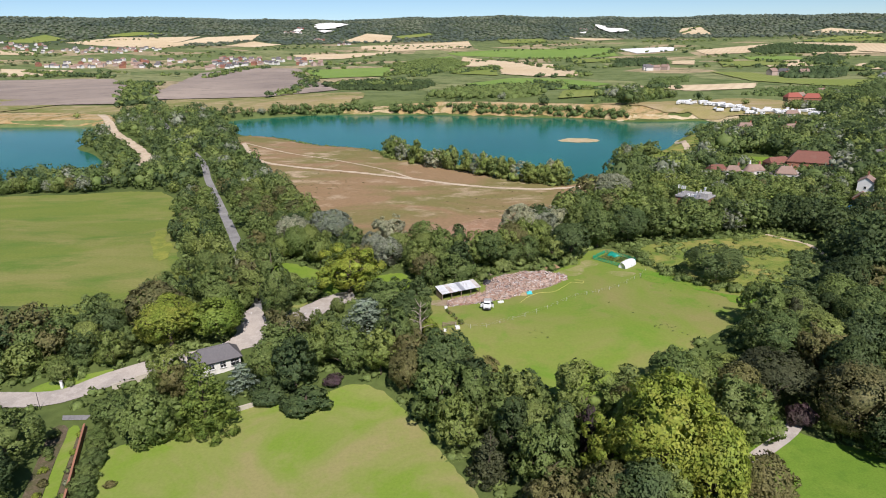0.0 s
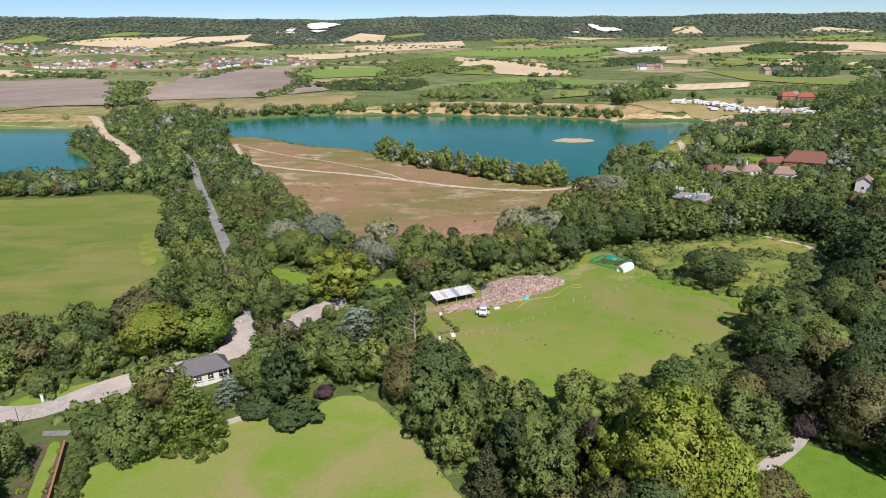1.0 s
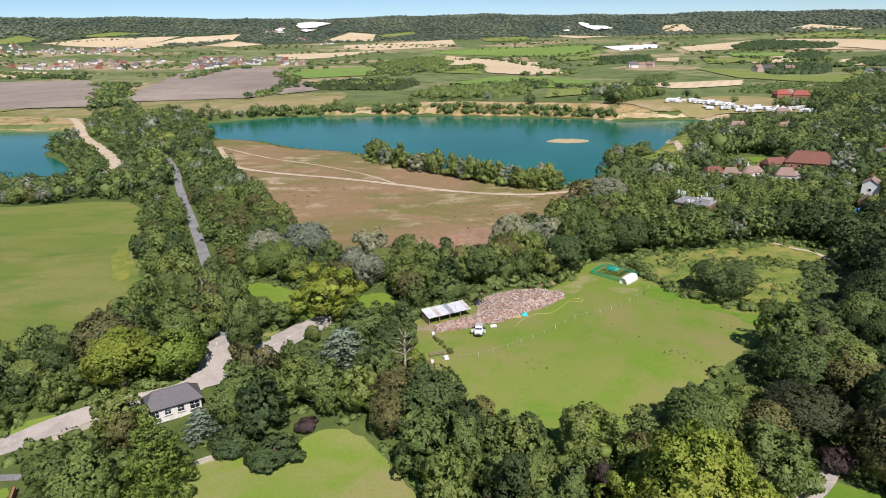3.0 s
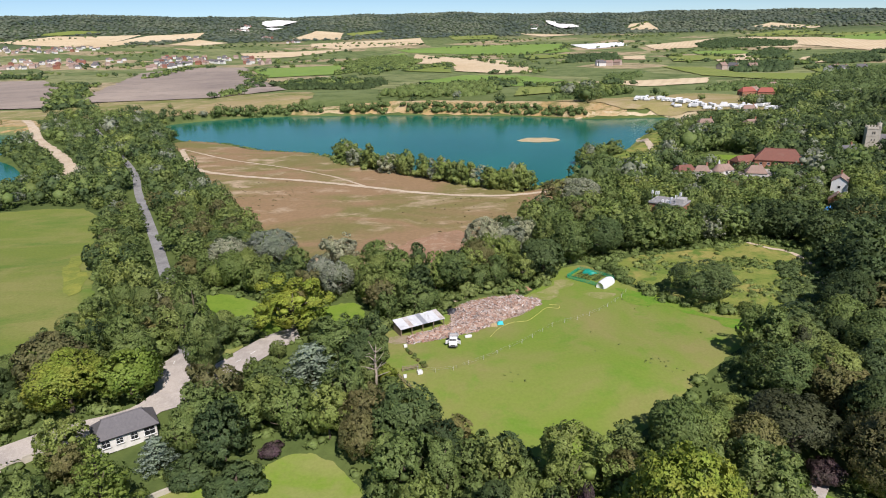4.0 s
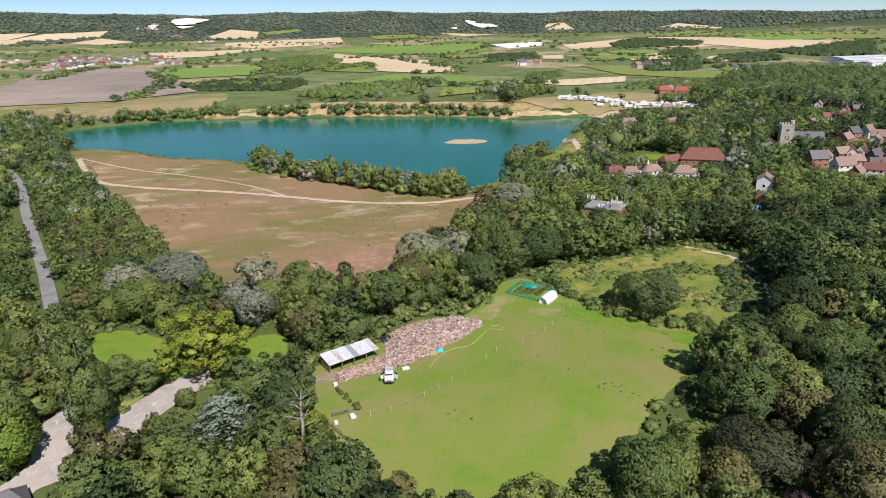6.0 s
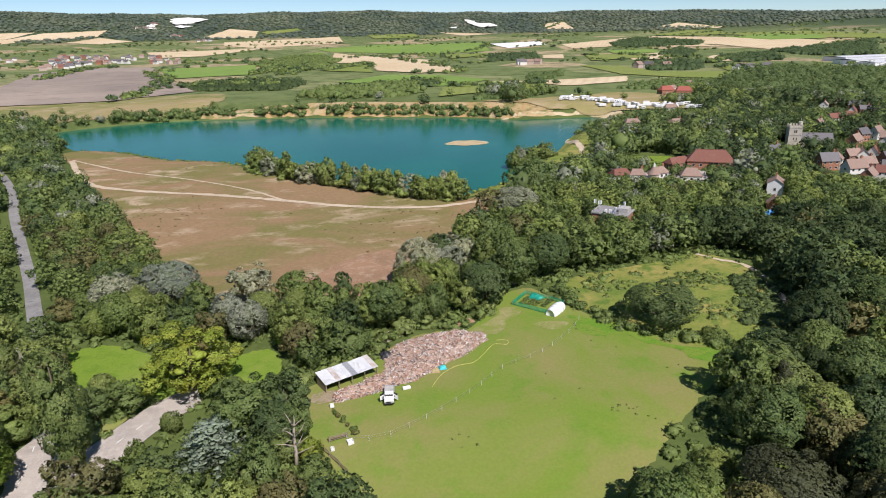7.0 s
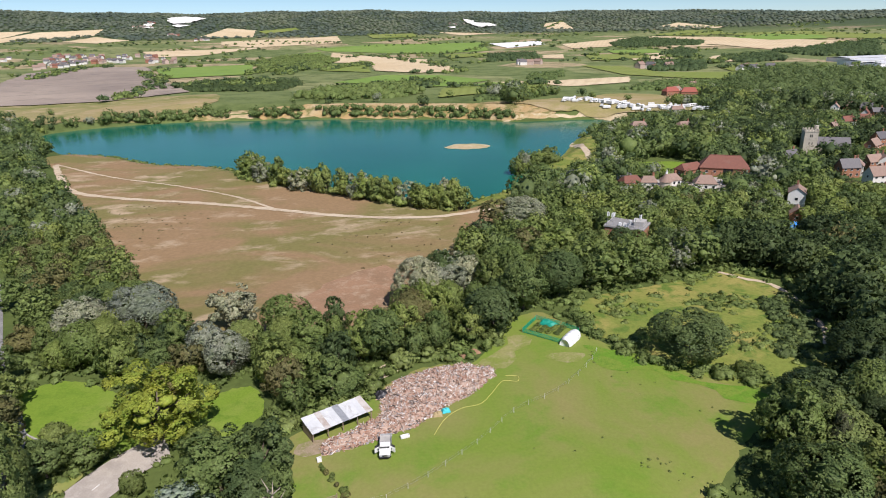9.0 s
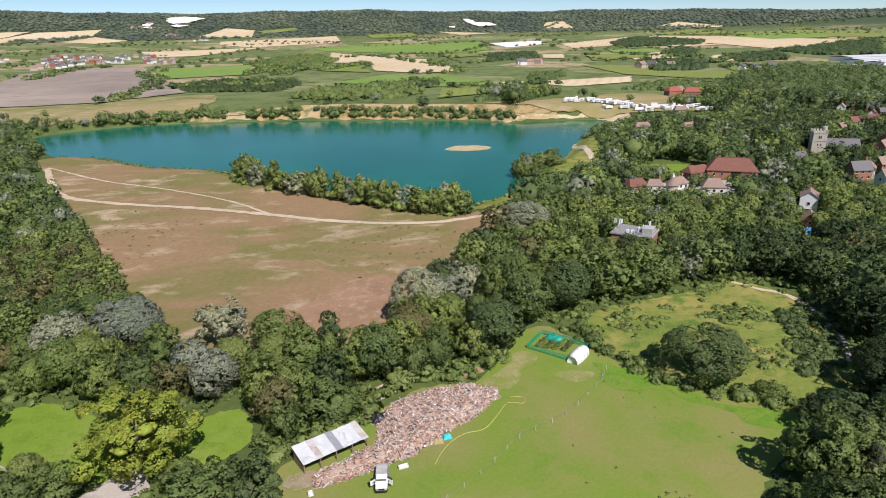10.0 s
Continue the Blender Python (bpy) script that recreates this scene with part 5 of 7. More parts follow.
NET = coat("green_net", (0.012, 0.30, 0.155), (0.02, 0.36, 0.19), 4.0, 0.7, 0.01)
TEAL = coat("teal_sheet", (0.008, 0.24, 0.17), (0.012, 0.30, 0.21), 1.5, 0.5, 0.01)
BLUE = coat("blue_tarpaulin", (0.03, 0.22, 0.62), (0.04, 0.28, 0.70), 1.5, 0.5, 0.02)
CYAN = coat("turquoise_sheet", (0.05, 0.50, 0.55), (0.07, 0.55, 0.6), 2, 0.5, 0.02)
TARP = coat("black_tarpaulin", (0.02, 0.02, 0.025), (0.035, 0.035, 0.04), 2.5, 0.35, 0.05)
YELLOWHOSE = coat("yellow_hose", (0.60, 0.55, 0.14), (0.66, 0.6, 0.2), 3, 0.6, 0.0)


def gable_walls(w, d, eave, ridge, hip=0.0):
    """Walls of a house w long and d deep, with gable ends unless hipped."""
    bm = bmesh.new()
    x, y = w / 2, d / 2
    if hip:
        return box(bm, 0, 0, eave / 2 - 0.15, w, d, eave + 0.3)
    v = [bm.verts.new(p) for p in ((-x, -y, -0.4), (x, -y, -0.4), (x, y, -0.4), (-x, y, -0.4), (-x, -y, eave), (x, -y, eave), (x, y, eave), (-x, y, eave), (-x, 0, ridge), (x, 0, ridge))]
    for f in ((0, 1, 5, 4), (2, 3, 7, 6), (1, 2, 6, 9, 5), (3, 0, 4, 8, 7), (3, 2, 1, 0), (4, 5, 9, 8), (6, 7, 8, 9)):
        bm.faces.new([v[i] for i in f])
    return bm


def roof_shell(w, d, eave, ridge, hip=0.0, over=0.35, thick=0.22):
    """A pitched roof with thickness and overhang; hip: how far the ridge ends draw in."""
    bm = bmesh.new()
    x, y = w / 2 + over, d / 2 + over
    drop = over * (ridge - eave) / (d / 2)
    low, r = eave - drop, w / 2 + over - hip
    tops = []
    for dz in (0.0, thick):
        tops.append([bm.verts.new(p) for p in ((-x, -y, low + dz), (x, -y, low + dz), (x, y, low + dz), (-x, y, low + dz), (-r, 0, ridge + dz), (r, 0, ridge + dz))])
    a, b = tops
    for s, flip in ((b, False), (a, True)):
        for f in ((0, 1, 5, 4), (2, 3, 4, 5), (1, 2, 5), (3, 0, 4)):
            if len(f) == 3 and not hip:
                continue
            bm.faces.new([s[i] for i in (reversed(f) if flip else f)])
    rim = (0, 1, 2, 3) if hip else (0, 1, 5, 2, 3, 4)
    for i, j in zip(rim, rim[1:] + rim[:1]):
        bm.faces.new((a[i], a[j], b[j], b[i]))
    return bm


def window(parent, x, y, z, w, h, side, frame_mat=None, bars=False):
    """A framed window set in the wall face that looks along side (0: -y, 1: +x, 2: +y, 3: -x)."""
    turn = side * 90
    m = pose(x, y, z, 0, 0, turn)
    bm = box(bmesh.new(), 0, -0.05, 0, w + 0.1, 0.16, h + 0.1)
    front = min(bm.faces, key=lambda f: f.calc_center_median().y)
    bmesh.ops.inset_region(bm, faces=[front], thickness=0.09)
    bmesh.ops.translate(bm, verts=front.verts, vec=(0, 0.07, 0))
    ob = part("window", bm, frame_mat or WHITEPAINT, parent)
    ob.matrix_basis = m
    if bars:
        part("glazing_bar", boxed(0, -0.11, 0, 0.05, 0.04, h - 0.09), WHITEPAINT, ob)
        part("glazing_bar", boxed(0, -0.115, h * 0.1, w - 0.09, 0.035, 0.05), WHITEPAINT, ob)
        part("sill", boxed(0, -0.14, -h / 2 - 0.09, w + 0.3, 0.22, 0.08), CONCRETE, ob)
    pane = part("pane", boxed(0, -0.075, 0, w - 0.09, 0.03, h - 0.09), DARKGLASS, ob)
    return ob


def house(label, x, y, turn, w, d, eave, ridge, wall, roof, hip=0.0, wins=(2, 1), storeys=2, chimney=True, group="village houses", name="house", base=None):
    root = thing(name, x, y, ground_z(x, y) if base is None else base, turn, label, "house", group)
    part("wall", gable_walls(w, d, eave, ridge, hip), wall, root)
    part("roof", roof_shell(w, d, eave, ridge, hip), roof, root)
    if chimney:
        bm = bmesh.new()
        box(bm, w * 0.3, 0.25, ridge + 0.45, 0.9, 0.6, 1.7)
        box(bm, w * 0.3, 0.25, ridge + 1.36, 1.05, 0.75, 0.16)
        for s in (-0.2, 0.2):
            bmesh.ops.create_cone(bm, segments=8, radius1=0.13, radius2=0.11, depth=0.4, cap_ends=True, matrix=Matrix.Translation((w * 0.3 + s, 0.25, ridge + 1.6)))
        part("chimney", bm, BRICK, root)
    for s in range(storeys):
        z = 1.5 + 2.6 * s if storeys > 1 else eave * 0.52
        for i in range(wins[0]):
            px = (i + 0.5) / wins[0] * w - w / 2
            if z + 0.5 < eave:
                window(root, px, -d / 2, z, 1.1, 1.15, 0)
                window(root, px, d / 2, z, 1.1, 1.15, 2)
        for i in range(wins[1]):
            if z + 0.5 < eave:
                window(root, -w / 2, (i + 0.5) / wins[1] * d - d / 2, z, 1.0, 1.1, 3)
                window(root, w / 2, (i + 0.5) / wins[1] * d - d / 2, z, 1.0, 1.1, 1)
    return root


def lodge():
    """The white lodge by the drive, one storey under a hipped slate roof."""
    root = thing("lodge", -63.6, 126.6, -3.0, 34, "single-storey white lodge with a hipped dark slate roof beside the drive", "house")
    part("wall", gable_walls(10.6, 5.8, 3.1, 5.2, 2.0), WHITEWALL, root)
    part("roof", roof_shell(10.6, 5.8, 3.1, 5.3, 2.4, 0.45), SLATE, root, "hipped roof of dark weathered slate")
    bm = bmesh.new()
    box(bm, 0, 0, 5.52, 7.4, 0.3, 0.16, bevel=0.05)
    part("ridge", bm, coat("ridge_tile", (0.16, 0.15, 0.155), (0.2, 0.19, 0.19), 3, 0.7, 0.01), root)
    for px, w, h in ((-3.6, 1.3, 1.4), (-1.3, 1.2, 1.1), (1.2, 1.3, 1.3), (3.9, 1.9, 1.6)):
        window(root, px, -2.9, 1.75, w, h, 0, None, True)
    window(root, 5.3, 0.3, 1.75, 1.3, 1.3, 1)
    window(root, -5.3, 0.3, 1.75, 1.1, 1.2, 3)
    part("door", boxed(0, 2.92, 1.0, 1.0, 0.1, 2.1), BLACKPAINT, root)
    bm = bmesh.new()
    for px in (-5.6, 5.6):
        box(bm, px * 0.93, -3.32, 1.5, 0.1, 0.1, 3.0)
    box(bm, 0, -3.34, 2.86, 11.4, 0.12, 0.12)
    part("gutter", bm, BLACKPAINT, root)


lodge()


def barn():
    root = thing("barn", 172, 347, 0, -25, "large red-tiled barn with a hipped roof and orange brick walls", "barn")
    part("wall", gable_walls(22, 10.5, 4.3, 9, 3.0), BRICK, root)
    part("roof", roof_shell(22, 10.5, 4.3, 9.2, 4.6, 0.5, 0.3), REDTILE, root, "hipped roof of warm red tiles")
    part("door", boxed(1.5, -5.27, 1.9, 4.2, 0.12, 3.8), BLACKPAINT, root, "tall black barn doors")
    for px in (-8, -4.5, 6.5, 9):
        window(root, px, -5.25, 2.2, 1.2, 1.2, 0)
    bm = bmesh.new()
    box(bm, 0, 0, 9.5, 13.6, 0.45, 0.2, bevel=0.06)
    part("ridge", bm, REDTILE, root)
    house("low red-tiled outbuilding beside the barn", 156, 350.5, 20, 13, 6.5, 3.0, 5.6, BRICK, REDTILE, 1.5, (4, 1), 1, False, name="outbuilding")
    house("white cottage with a hipped brown roof", 148, 320.5, -20, 9, 6.5, 3.4, 6.4, WHITEWALL, BROWNTILE, 2.5, (3, 1), 1, True, name="cottage")
    house("low brown-tiled cottage in the courtyard", 118, 332, 10, 9, 5.5, 2.6, 5.0, BRICK, REDTILE, 1.6, (3, 1), 1, False, name="cottage")
    house("low brown-tiled cottage in the courtyard", 126, 330.5, -15, 7, 5.0, 2.6, 4.8, WHITEWALL, BROWNTILE, 1.6, (2, 1), 1, True, name="cottage")
    house("low brown-tiled cottage in the courtyard", 137, 331, 15, 8, 5.0, 2.8, 5.2, WHITEWALL, BROWNTILE, 1.6, (3, 1), 1, True, name="cottage")
    house("small dark-roofed shed by the garden lawn", 121, 346, 5, 6, 4, 2.2, 3.4, WOOD, SLATE, 1.0, (2, 1), 1, False, name="shed")
    # oast kiln with its cowl
    root = thing("oast_house", 131.5, 324.5, 0, 0, "round brick oast kiln with a tiled cone and white cowl", "oast")
    bm = bmesh.new()
    bmesh.ops.create_cone(bm, segments=24, radius1=2.6, radius2=2.5, depth=3.9, cap_ends=True, matrix=Matrix.Translation((0, 0, 1.65)))
    part("wall", bm, STONE, root)
    bm = bmesh.new()
    bmesh.ops.create_cone(bm, segments=24, radius1=2.95, radius2=0.55, depth=3.6, cap_ends=True, matrix=Matrix.Translation((0, 0, 5.3)))
    part("roof", bm, BROWNTILE, root)
    bm = bmesh.new()
    bmesh.ops.create_cone(bm, segments=12, radius1=0.62, radius2=0.12, depth=1.9, cap_ends=True, matrix=Matrix.Translation((0, 0, 7.9)))
    box(bm, 0.1, -0.55, 8.3, 0.1, 0.8, 0.1)
    part("cowl", bm, WHITEPAINT, root, "white wooden cowl")
    sheet("lawn", "green garden lawn beside the barn", "lawn", BRIGHT, [(143, 382), (168, 378), (160, 362), (138, 360)], 0.12)
    sheet("yard", "pale gravel courtyard among the cottages", "yard", ROAD, [(112, 326), (122, 338), (150, 344), (182, 334), (160, 318), (140, 316), (124, 322)], 0.08)


barn()


def church():
    root = thing("church", 246, 388, -1, -22, "grey ragstone church tower with battlements among trees", "church")
    part("tower", boxed(0, 0, 6.6, 6.8, 6.8, 14.2), STONE, root)
    for side in range(4):
        m = pose(0, 0, 0, 0, 0, side * 90)
        for k in range(4):
            p = m @ Vector((-3.05 + 1.55 * k, -3.15, 14.3))
            part("merlon", boxed(p.x, p.y, p.z, 0.85, 0.5, 1.2, side * 90), STONE, root)
        for h, w, d, t in ((13.4, 7.1, 0.25, 0.35), (9.2, 7.0, 0.2, 0.25)):
            p = m @ Vector((0, -3.45, h))
            part("string_course", boxed(p.x, p.y, p.z, w, d, t, side * 90), STONE, root)
    bm = bmesh.new()
    bmesh.ops.create_cone(bm, segments=8, radius1=1.3, radius2=1.2, depth=16.6, cap_ends=True, matrix=Matrix.Translation((3.5, 3.0, 7.9)))
    part("stair_turret", bm, STONE, root)
    bm = bmesh.new()
    box(bm, -0.45, -3.42, 11.2, 0.55, 0.1, 1.5)
    box(bm, 0.45, -3.42, 11.2, 0.55, 0.1, 1.5)
    part("belfry_louvre", bm, BLACKPAINT, root)
    part("window", boxed(-0.6, -3.42, 7.0, 0.45, 0.1, 1.2), BLACKPAINT, root)
    part("window", boxed(0.9, -3.42, 7.0, 0.45, 0.1, 1.2), BLACKPAINT, root)
    bm = gable_walls(17, 8, 6.0, 10.0)
    bmesh.ops.translate(bm, verts=bm.verts, vec=(11.8, 1.0, 0))
    part("nave", bm, STONE, root)
    bm = roof_shell(17, 8, 6.0, 10.0)
    bmesh.ops.translate(bm, verts=bm.verts, vec=(11.8, 1.0, 0))
    part("roof", bm, SLATE, root)
    bm = bmesh.new()
    bmesh.ops.create_cone(bm, segments=6, radius1=0.06, radius2=0.03, depth=4.5, cap_ends=True, matrix=Matrix.Translation((3.5, 3.0, 18)))
    part("flagpole", bm, WHITEPAINT, root)


church()


def exchange():
    """A flat-roofed block in the wood, with aerials on its roof."""
    root = thing("flat_roofed_building", 82, 250, 0, -38, "grey flat-roofed building with white aerials on its roof, deep in trees", "building")
    part("wall", boxed(0, 0, 4.0, 12, 9, 8.6), BRICK, root)
    part("roof", boxed(0, 0, 8.45, 12.6, 9.6, 0.35, bevel=0.05), coat("roof_felt", (0.22, 0.215, 0.21), (0.30, 0.29, 0.28), 0.6, 0.9, 0.02), root)
    part("plant_room", boxed(3.8, 1.2, 9.4, 3.2, 4, 1.6, bevel=0.05), CONCRETE, root)
    bm = bmesh.new()
    for x, y, sx, sy in ((0, -4.65, 12.6, 0.2), (0, 4.65, 12.6, 0.2), (-6.15, 0, 0.2, 9.5), (6.15, 0, 0.2, 9.5)):
        box(bm, x, y, 8.78, sx, sy, 0.35)
    part("parapet", bm, CONCRETE, root)
    for i, (x, y, h) in enumerate(((-5.4, -3.6, 4.2), (-4.6, 0.5, 3.0), (-3.9, -3.8, 4.0), (4.9, -3.7, 4.6), (3.4, -3.9, 3.4), (1.8, -3.6, 2.4))):
        ax = part("aerial", mesh_of("aerial", *tube([(x, y, 8.6), (x, y, 8.6 + h)], (0.06, 0.05), 6)), GALV, root)
        for k in range(3):
            a = k * 2.09 + i
            part("antenna_panel", boxed(x + 0.3 * math.cos(a), y + 0.3 * math.sin(a), 8.2 + h, 0.26, 0.16, 1.3, math.degrees(a)), WHITEPAINT, ax)
    for x, y in ((-1.6, -2.8), (-0.2, -2.4), (0.9, -3.0)):
        part("cabinet", boxed(x, y, 9.15, 0.8, 0.7, 1.1, bevel=0.03), WHITEPAINT, root)


exchange()
house("white-gabled house half hidden by trees", 168, 287, 54, 8, 6, 6.6, 8.6, WHITEPAINT, BROWNTILE, 0, (2, 1), 2, True)
house("low brick outhouse below the white gable", 158, 272, 55, 7, 5, 2.6, 4.6, BRICK, BROWNTILE, 0, (2, 1), 1, False, name="outhouse")
rng = np.random.default_rng(5)
TOWN = [(220, 298), (232, 302), (243, 310), (226, 314), (238, 322), (250, 318), (256, 330), (232, 334), (246, 341), (262, 345), (270, 335), (292, 372), (305, 384), (318, 378), (300, 400),
        (314, 405), (330, 396), (344, 420), (225, 331), (252, 341), (280, 381), (333, 467), (400, 531), (325, 432), (352, 440), (372, 498), (388, 505), (380, 540), (396, 548), (398, 582), (384, 590), (412, 570), (305, 445), (352, 475), (215, 360)]
for i, (x, y) in enumerate(TOWN):
    brick = i % 2 == 0
    house("brick village house under brown roof tiles" if brick else "white village house under brown roof tiles", x, y, float(rng.uniform(-40, 60)), float(rng.uniform(7, 10)), float(rng.uniform(5, 6.2)),
          5.0, float(rng.uniform(7.6, 8.6)), BRICK if brick else WHITEWALL, (BROWNTILE, REDTILE, SLATE, BROWNTILE)[i % 4], 0, (3, 1), 2, True)
for x, y, t in ((317, 700, 10), (332, 690, -20)):
    house("new house with a bright red roof", x, y, t, 16, 9, 4.6, 8.6, BRICK, coat("bright_red_tiles", (0.34, 0.10, 0.07), (0.29, 0.09, 0.065), 1, 0.8, 0.02), 3.0, (4, 1), 2, False)
for x, y in ((193, 495), (223, 487), (410, 665), (420, 652), (385, 728), (385, 783), (262, 575), (226, 522), (345, 660), (360, 690), (380, 670), (340, 735), (310, 650)):
    house("white bungalow on the far side of the woods", x, y, float(rng.uniform(-40, 40)), 11, 7, 2.8, 5.4, WHITEWALL, BROWNTILE, 2.0, (3, 1), 1, True)

# far villages: one plain small house of each look, copied
def far_house(wall, roof, label):
    root = thing("far_house", 0, 0, 0, 0, label, "house", "houses of the far villages")
    part("wall", gable_walls(11, 8, 5.2, 8.4), wall, root)
    part("roof", roof_shell(11, 8, 5.2, 8.4), roof, root)
    part("chimney", boxed(3, 0, 9.0, 0.9, 0.7, 1.6), BRICK, root)
    return root


PALE = coat("pale_pink_wall", (0.44, 0.33, 0.27), (0.52, 0.43, 0.37), 1, 0.85, 0.01)
kinds = [far_house(WHITEWALL, SLATE, "far white house with a grey roof"), far_house(BRICK, REDTILE, "far brick house with a red roof"), far_house(PALE, BROWNTILE, "far pinkish house with a brown roof"), far_house(WHITEWALL, BROWNTILE, "far white house with a brown roof")]
spots = []
for edge, n in (([(-720, 1580), (-700, 1850), (-480, 1810), (-580, 2150), (-980, 2230)], 105), ([(-1420, 1800), (-1380, 2080), (-1000, 2120), (-960, 1800), (-1157, 1749)], 60),
                ([(-1780, 2380), (-1800, 2700), (-1450, 2780), (-1330, 2425)], 55), ([(-2150, 2520), (-2250, 2729), (-1986, 2760), (-1816, 2520)], 35)):
    e = np.array(edge, float)
    lo, hi = e.min(0), e.max(0)
    while n:
        x, y = rng.uniform(lo[0], hi[0]), rng.uniform(lo[1], hi[1])
        if inside(e, np.array([x]), np.array([y]))[0]:
            spots.append((x, y))
            n -= 1
for x, y, n in ((-1120, 3620, 14), (-1150, 3800, 10), (-900, 3300, 12), (-700, 3050, 8), (500, 3700, 5), (330, 1330, 4), (480, 1120, 4), (620, 1020, 4)):
    for i in range(n):
        spots.append((x + rng.normal(0, 22), y + rng.normal(0, 14)))
for i, (x, y) in enumerate(spots):
    k = kinds[int(rng.choice(4, p=(0.42, 0.13, 0.25, 0.2)))]
    m = Matrix.Translation((x, y, ground_z(x, y) - 0.2)) @ Matrix.Rotation(rng.uniform(-0.8, 0.8), 4, "Z") @ Matrix.Scale(rng.uniform(0.95, 1.4), 4)
    if i < 4:
        kinds[i].matrix_basis = m
    else:
        copy_thing(k, m @ Matrix.Diagonal(tuple(1 / s for s in k.scale) + (1,)))

# industrial sheds at the far right
for x, y, w, d, t in ((860, 1090, 90, 40, 20), (930, 1180, 120, 50, 10), (820, 1010, 60, 30, 25), (980, 1100, 80, 40, 20), (900, 1010, 70, 25, 15)):
    root = thing("warehouse", x, y, ground_z(x, y), t, "long white industrial shed beyond the village", "warehouse", "industrial estate")
    part("wall", boxed(0, 0, 3.5, w, d, 7.4), WHITEPAINT, root)
    part("roof", roof_shell(w, d, 7.2, 9.0, 0, 0.6, 0.3), SHEETS, root)
sheet("yard", "pale concrete yard of the industrial estate", "yard", CONCRETE, [(756, 990), (956, 1250), (1105, 1290), (1000, 1040), (800, 930)], 0.5, 30)

# caravans and vehicles parked beyond the lake
def caravan():
    root = thing("caravan", 0, 0, 0, 0, "white touring caravan parked beyond the lake", "caravan", "caravans in the yard")
    part("body", boxed(0, 0, 1.55, 6.2, 2.3, 2.1, bevel=0.25), WHITEPAINT, root)
    for px in (-2, 0, 2):
        part("window", boxed(px, -1.16, 1.8, 1.2, 0.06, 0.7), DARKGLASS, root)
    for s in (-1.0, 1.0):
        bm = bmesh.new()
        bmesh.ops.create_cone(bm, segments=12, radius1=0.34, radius2=0.34, depth=0.2, cap_ends=True, matrix=pose(0, s, 0.34, 90))
        part("wheel", bm, BLACKPAINT, root)
    return root


van_proto = caravan()
sheet("yard", "dusty yard full of parked caravans", "yard", SCRUB, [(176, 628), (200, 658), (240, 625), (292, 600), (290, 578), (250, 580), (205, 612)], 1.05, 6)
first = True
for i in range(95):
    t = rng.uniform(0, 1)
    x, y = (182 + 62 * t + rng.normal(0, 5), 645 - 55 * t + rng.normal(0, 8)) if i < 66 else (262 + rng.uniform(-8, 30), 592 + rng.normal(0, 9))
    m = pose(x, y, ground_z(x, y) + 1.05, 0, 0, rng.uniform(0, 180)) @ Matrix.Scale(rng.uniform(0.8, 1.25), 4)
    if first:
        van_proto.matrix_basis, first = m, False
    else:
        copy_thing(van_proto, m @ Matrix.Diagonal(tuple(1 / s for s in van_proto.scale) + (1,)))

# ---- the yard by the paddock ----
def shed():
    """A long open shed under overlapping metal sheets."""
    root = thing("open_shed", -8.4, 165.5, 0, 29, "long open-fronted shed roofed with pale corrugated metal sheets", "shed")
    tint = [SHEETS, coat("rusted_sheet", (0.64, 0.61, 0.58), (0.52, 0.46, 0.40), 1.2, 0.6, 0.01, metal=0.1, dirt=(0.30, 0.17, 0.10)), GALV]
    rng = np.random.default_rng(3)
    for i in range(10):
        x0 = -6.1 + 1.22 * i
        n, wide = 14, 1.27
        verts, faces = [], []
        lift = float(rng.uniform(0, 0.05)) + (i % 2) * 0.03
        y0, y1 = -2.4 + float(rng.uniform(-0.15, 0.1)), 2.4 + float(rng.uniform(-0.1, 0.2))
        for k in range(n + 1):
            x = x0 + wide * k / n
            wave = 0.03 if k % 2 else -0.01
            for y, z in ((y0, 2.15), (y1, 2.8)):
                verts += [(x, y, z + lift + wave), (x, y, z + lift + wave - 0.015)]
        for k in range(n):
            a, b = 4 * k, 4 * k + 4
            faces += [(a, b, b + 2, a + 2), (a + 1, a + 3, b + 3, b + 1), (a, a + 1, b + 1, b), (a + 2, b + 2, b + 3, a + 3)]
        faces += [(0, 2, 3, 1), (4 * n, 4 * n + 1, 4 * n + 3, 4 * n + 2)]
        part("roof_sheet", mesh_of("roof_sheet", verts, faces), tint[(0, 0, 1, 0, 0, 2, 0, 0, 0, 1)[i]], root)
    for px in (-5.9, -3, 0, 3, 5.9):
        part("post", boxed(px, -2.1, 1.0, 0.16, 0.16, 2.2), WOOD, root)
        part("post", boxed(px, 2.1, 1.3, 0.16, 0.16, 2.8), WOOD, root)
    part("beam", boxed(0, -2.1, 2.02, 12.0, 0.12, 0.2), WOOD, root)
    part("back_wall", boxed(0, 2.2, 1.2, 12.0, 0.08, 2.6), coat("tarred_boards", (0.05, 0.045, 0.04), (0.08, 0.07, 0.06), 2, 0.8, 0.02), root)
    part("side_wall", boxed(-5.95, 0, 1.0, 0.08, 4.2, 2.1), WOOD, root)


shed()
sheet("hardstanding", "bare trampled earth beside the shed", "yard", earthy("trampled_earth", (0.25, 0.20, 0.13), (0.16, 0.17, 0.05), (0.32, 0.25, 0.19), 0.3, 0.8, 3), [(-16, 158.5), (-13, 161), (-8, 160.5), (-9, 158), (-13, 156.8)], 0.14, 3, rag=1.4)

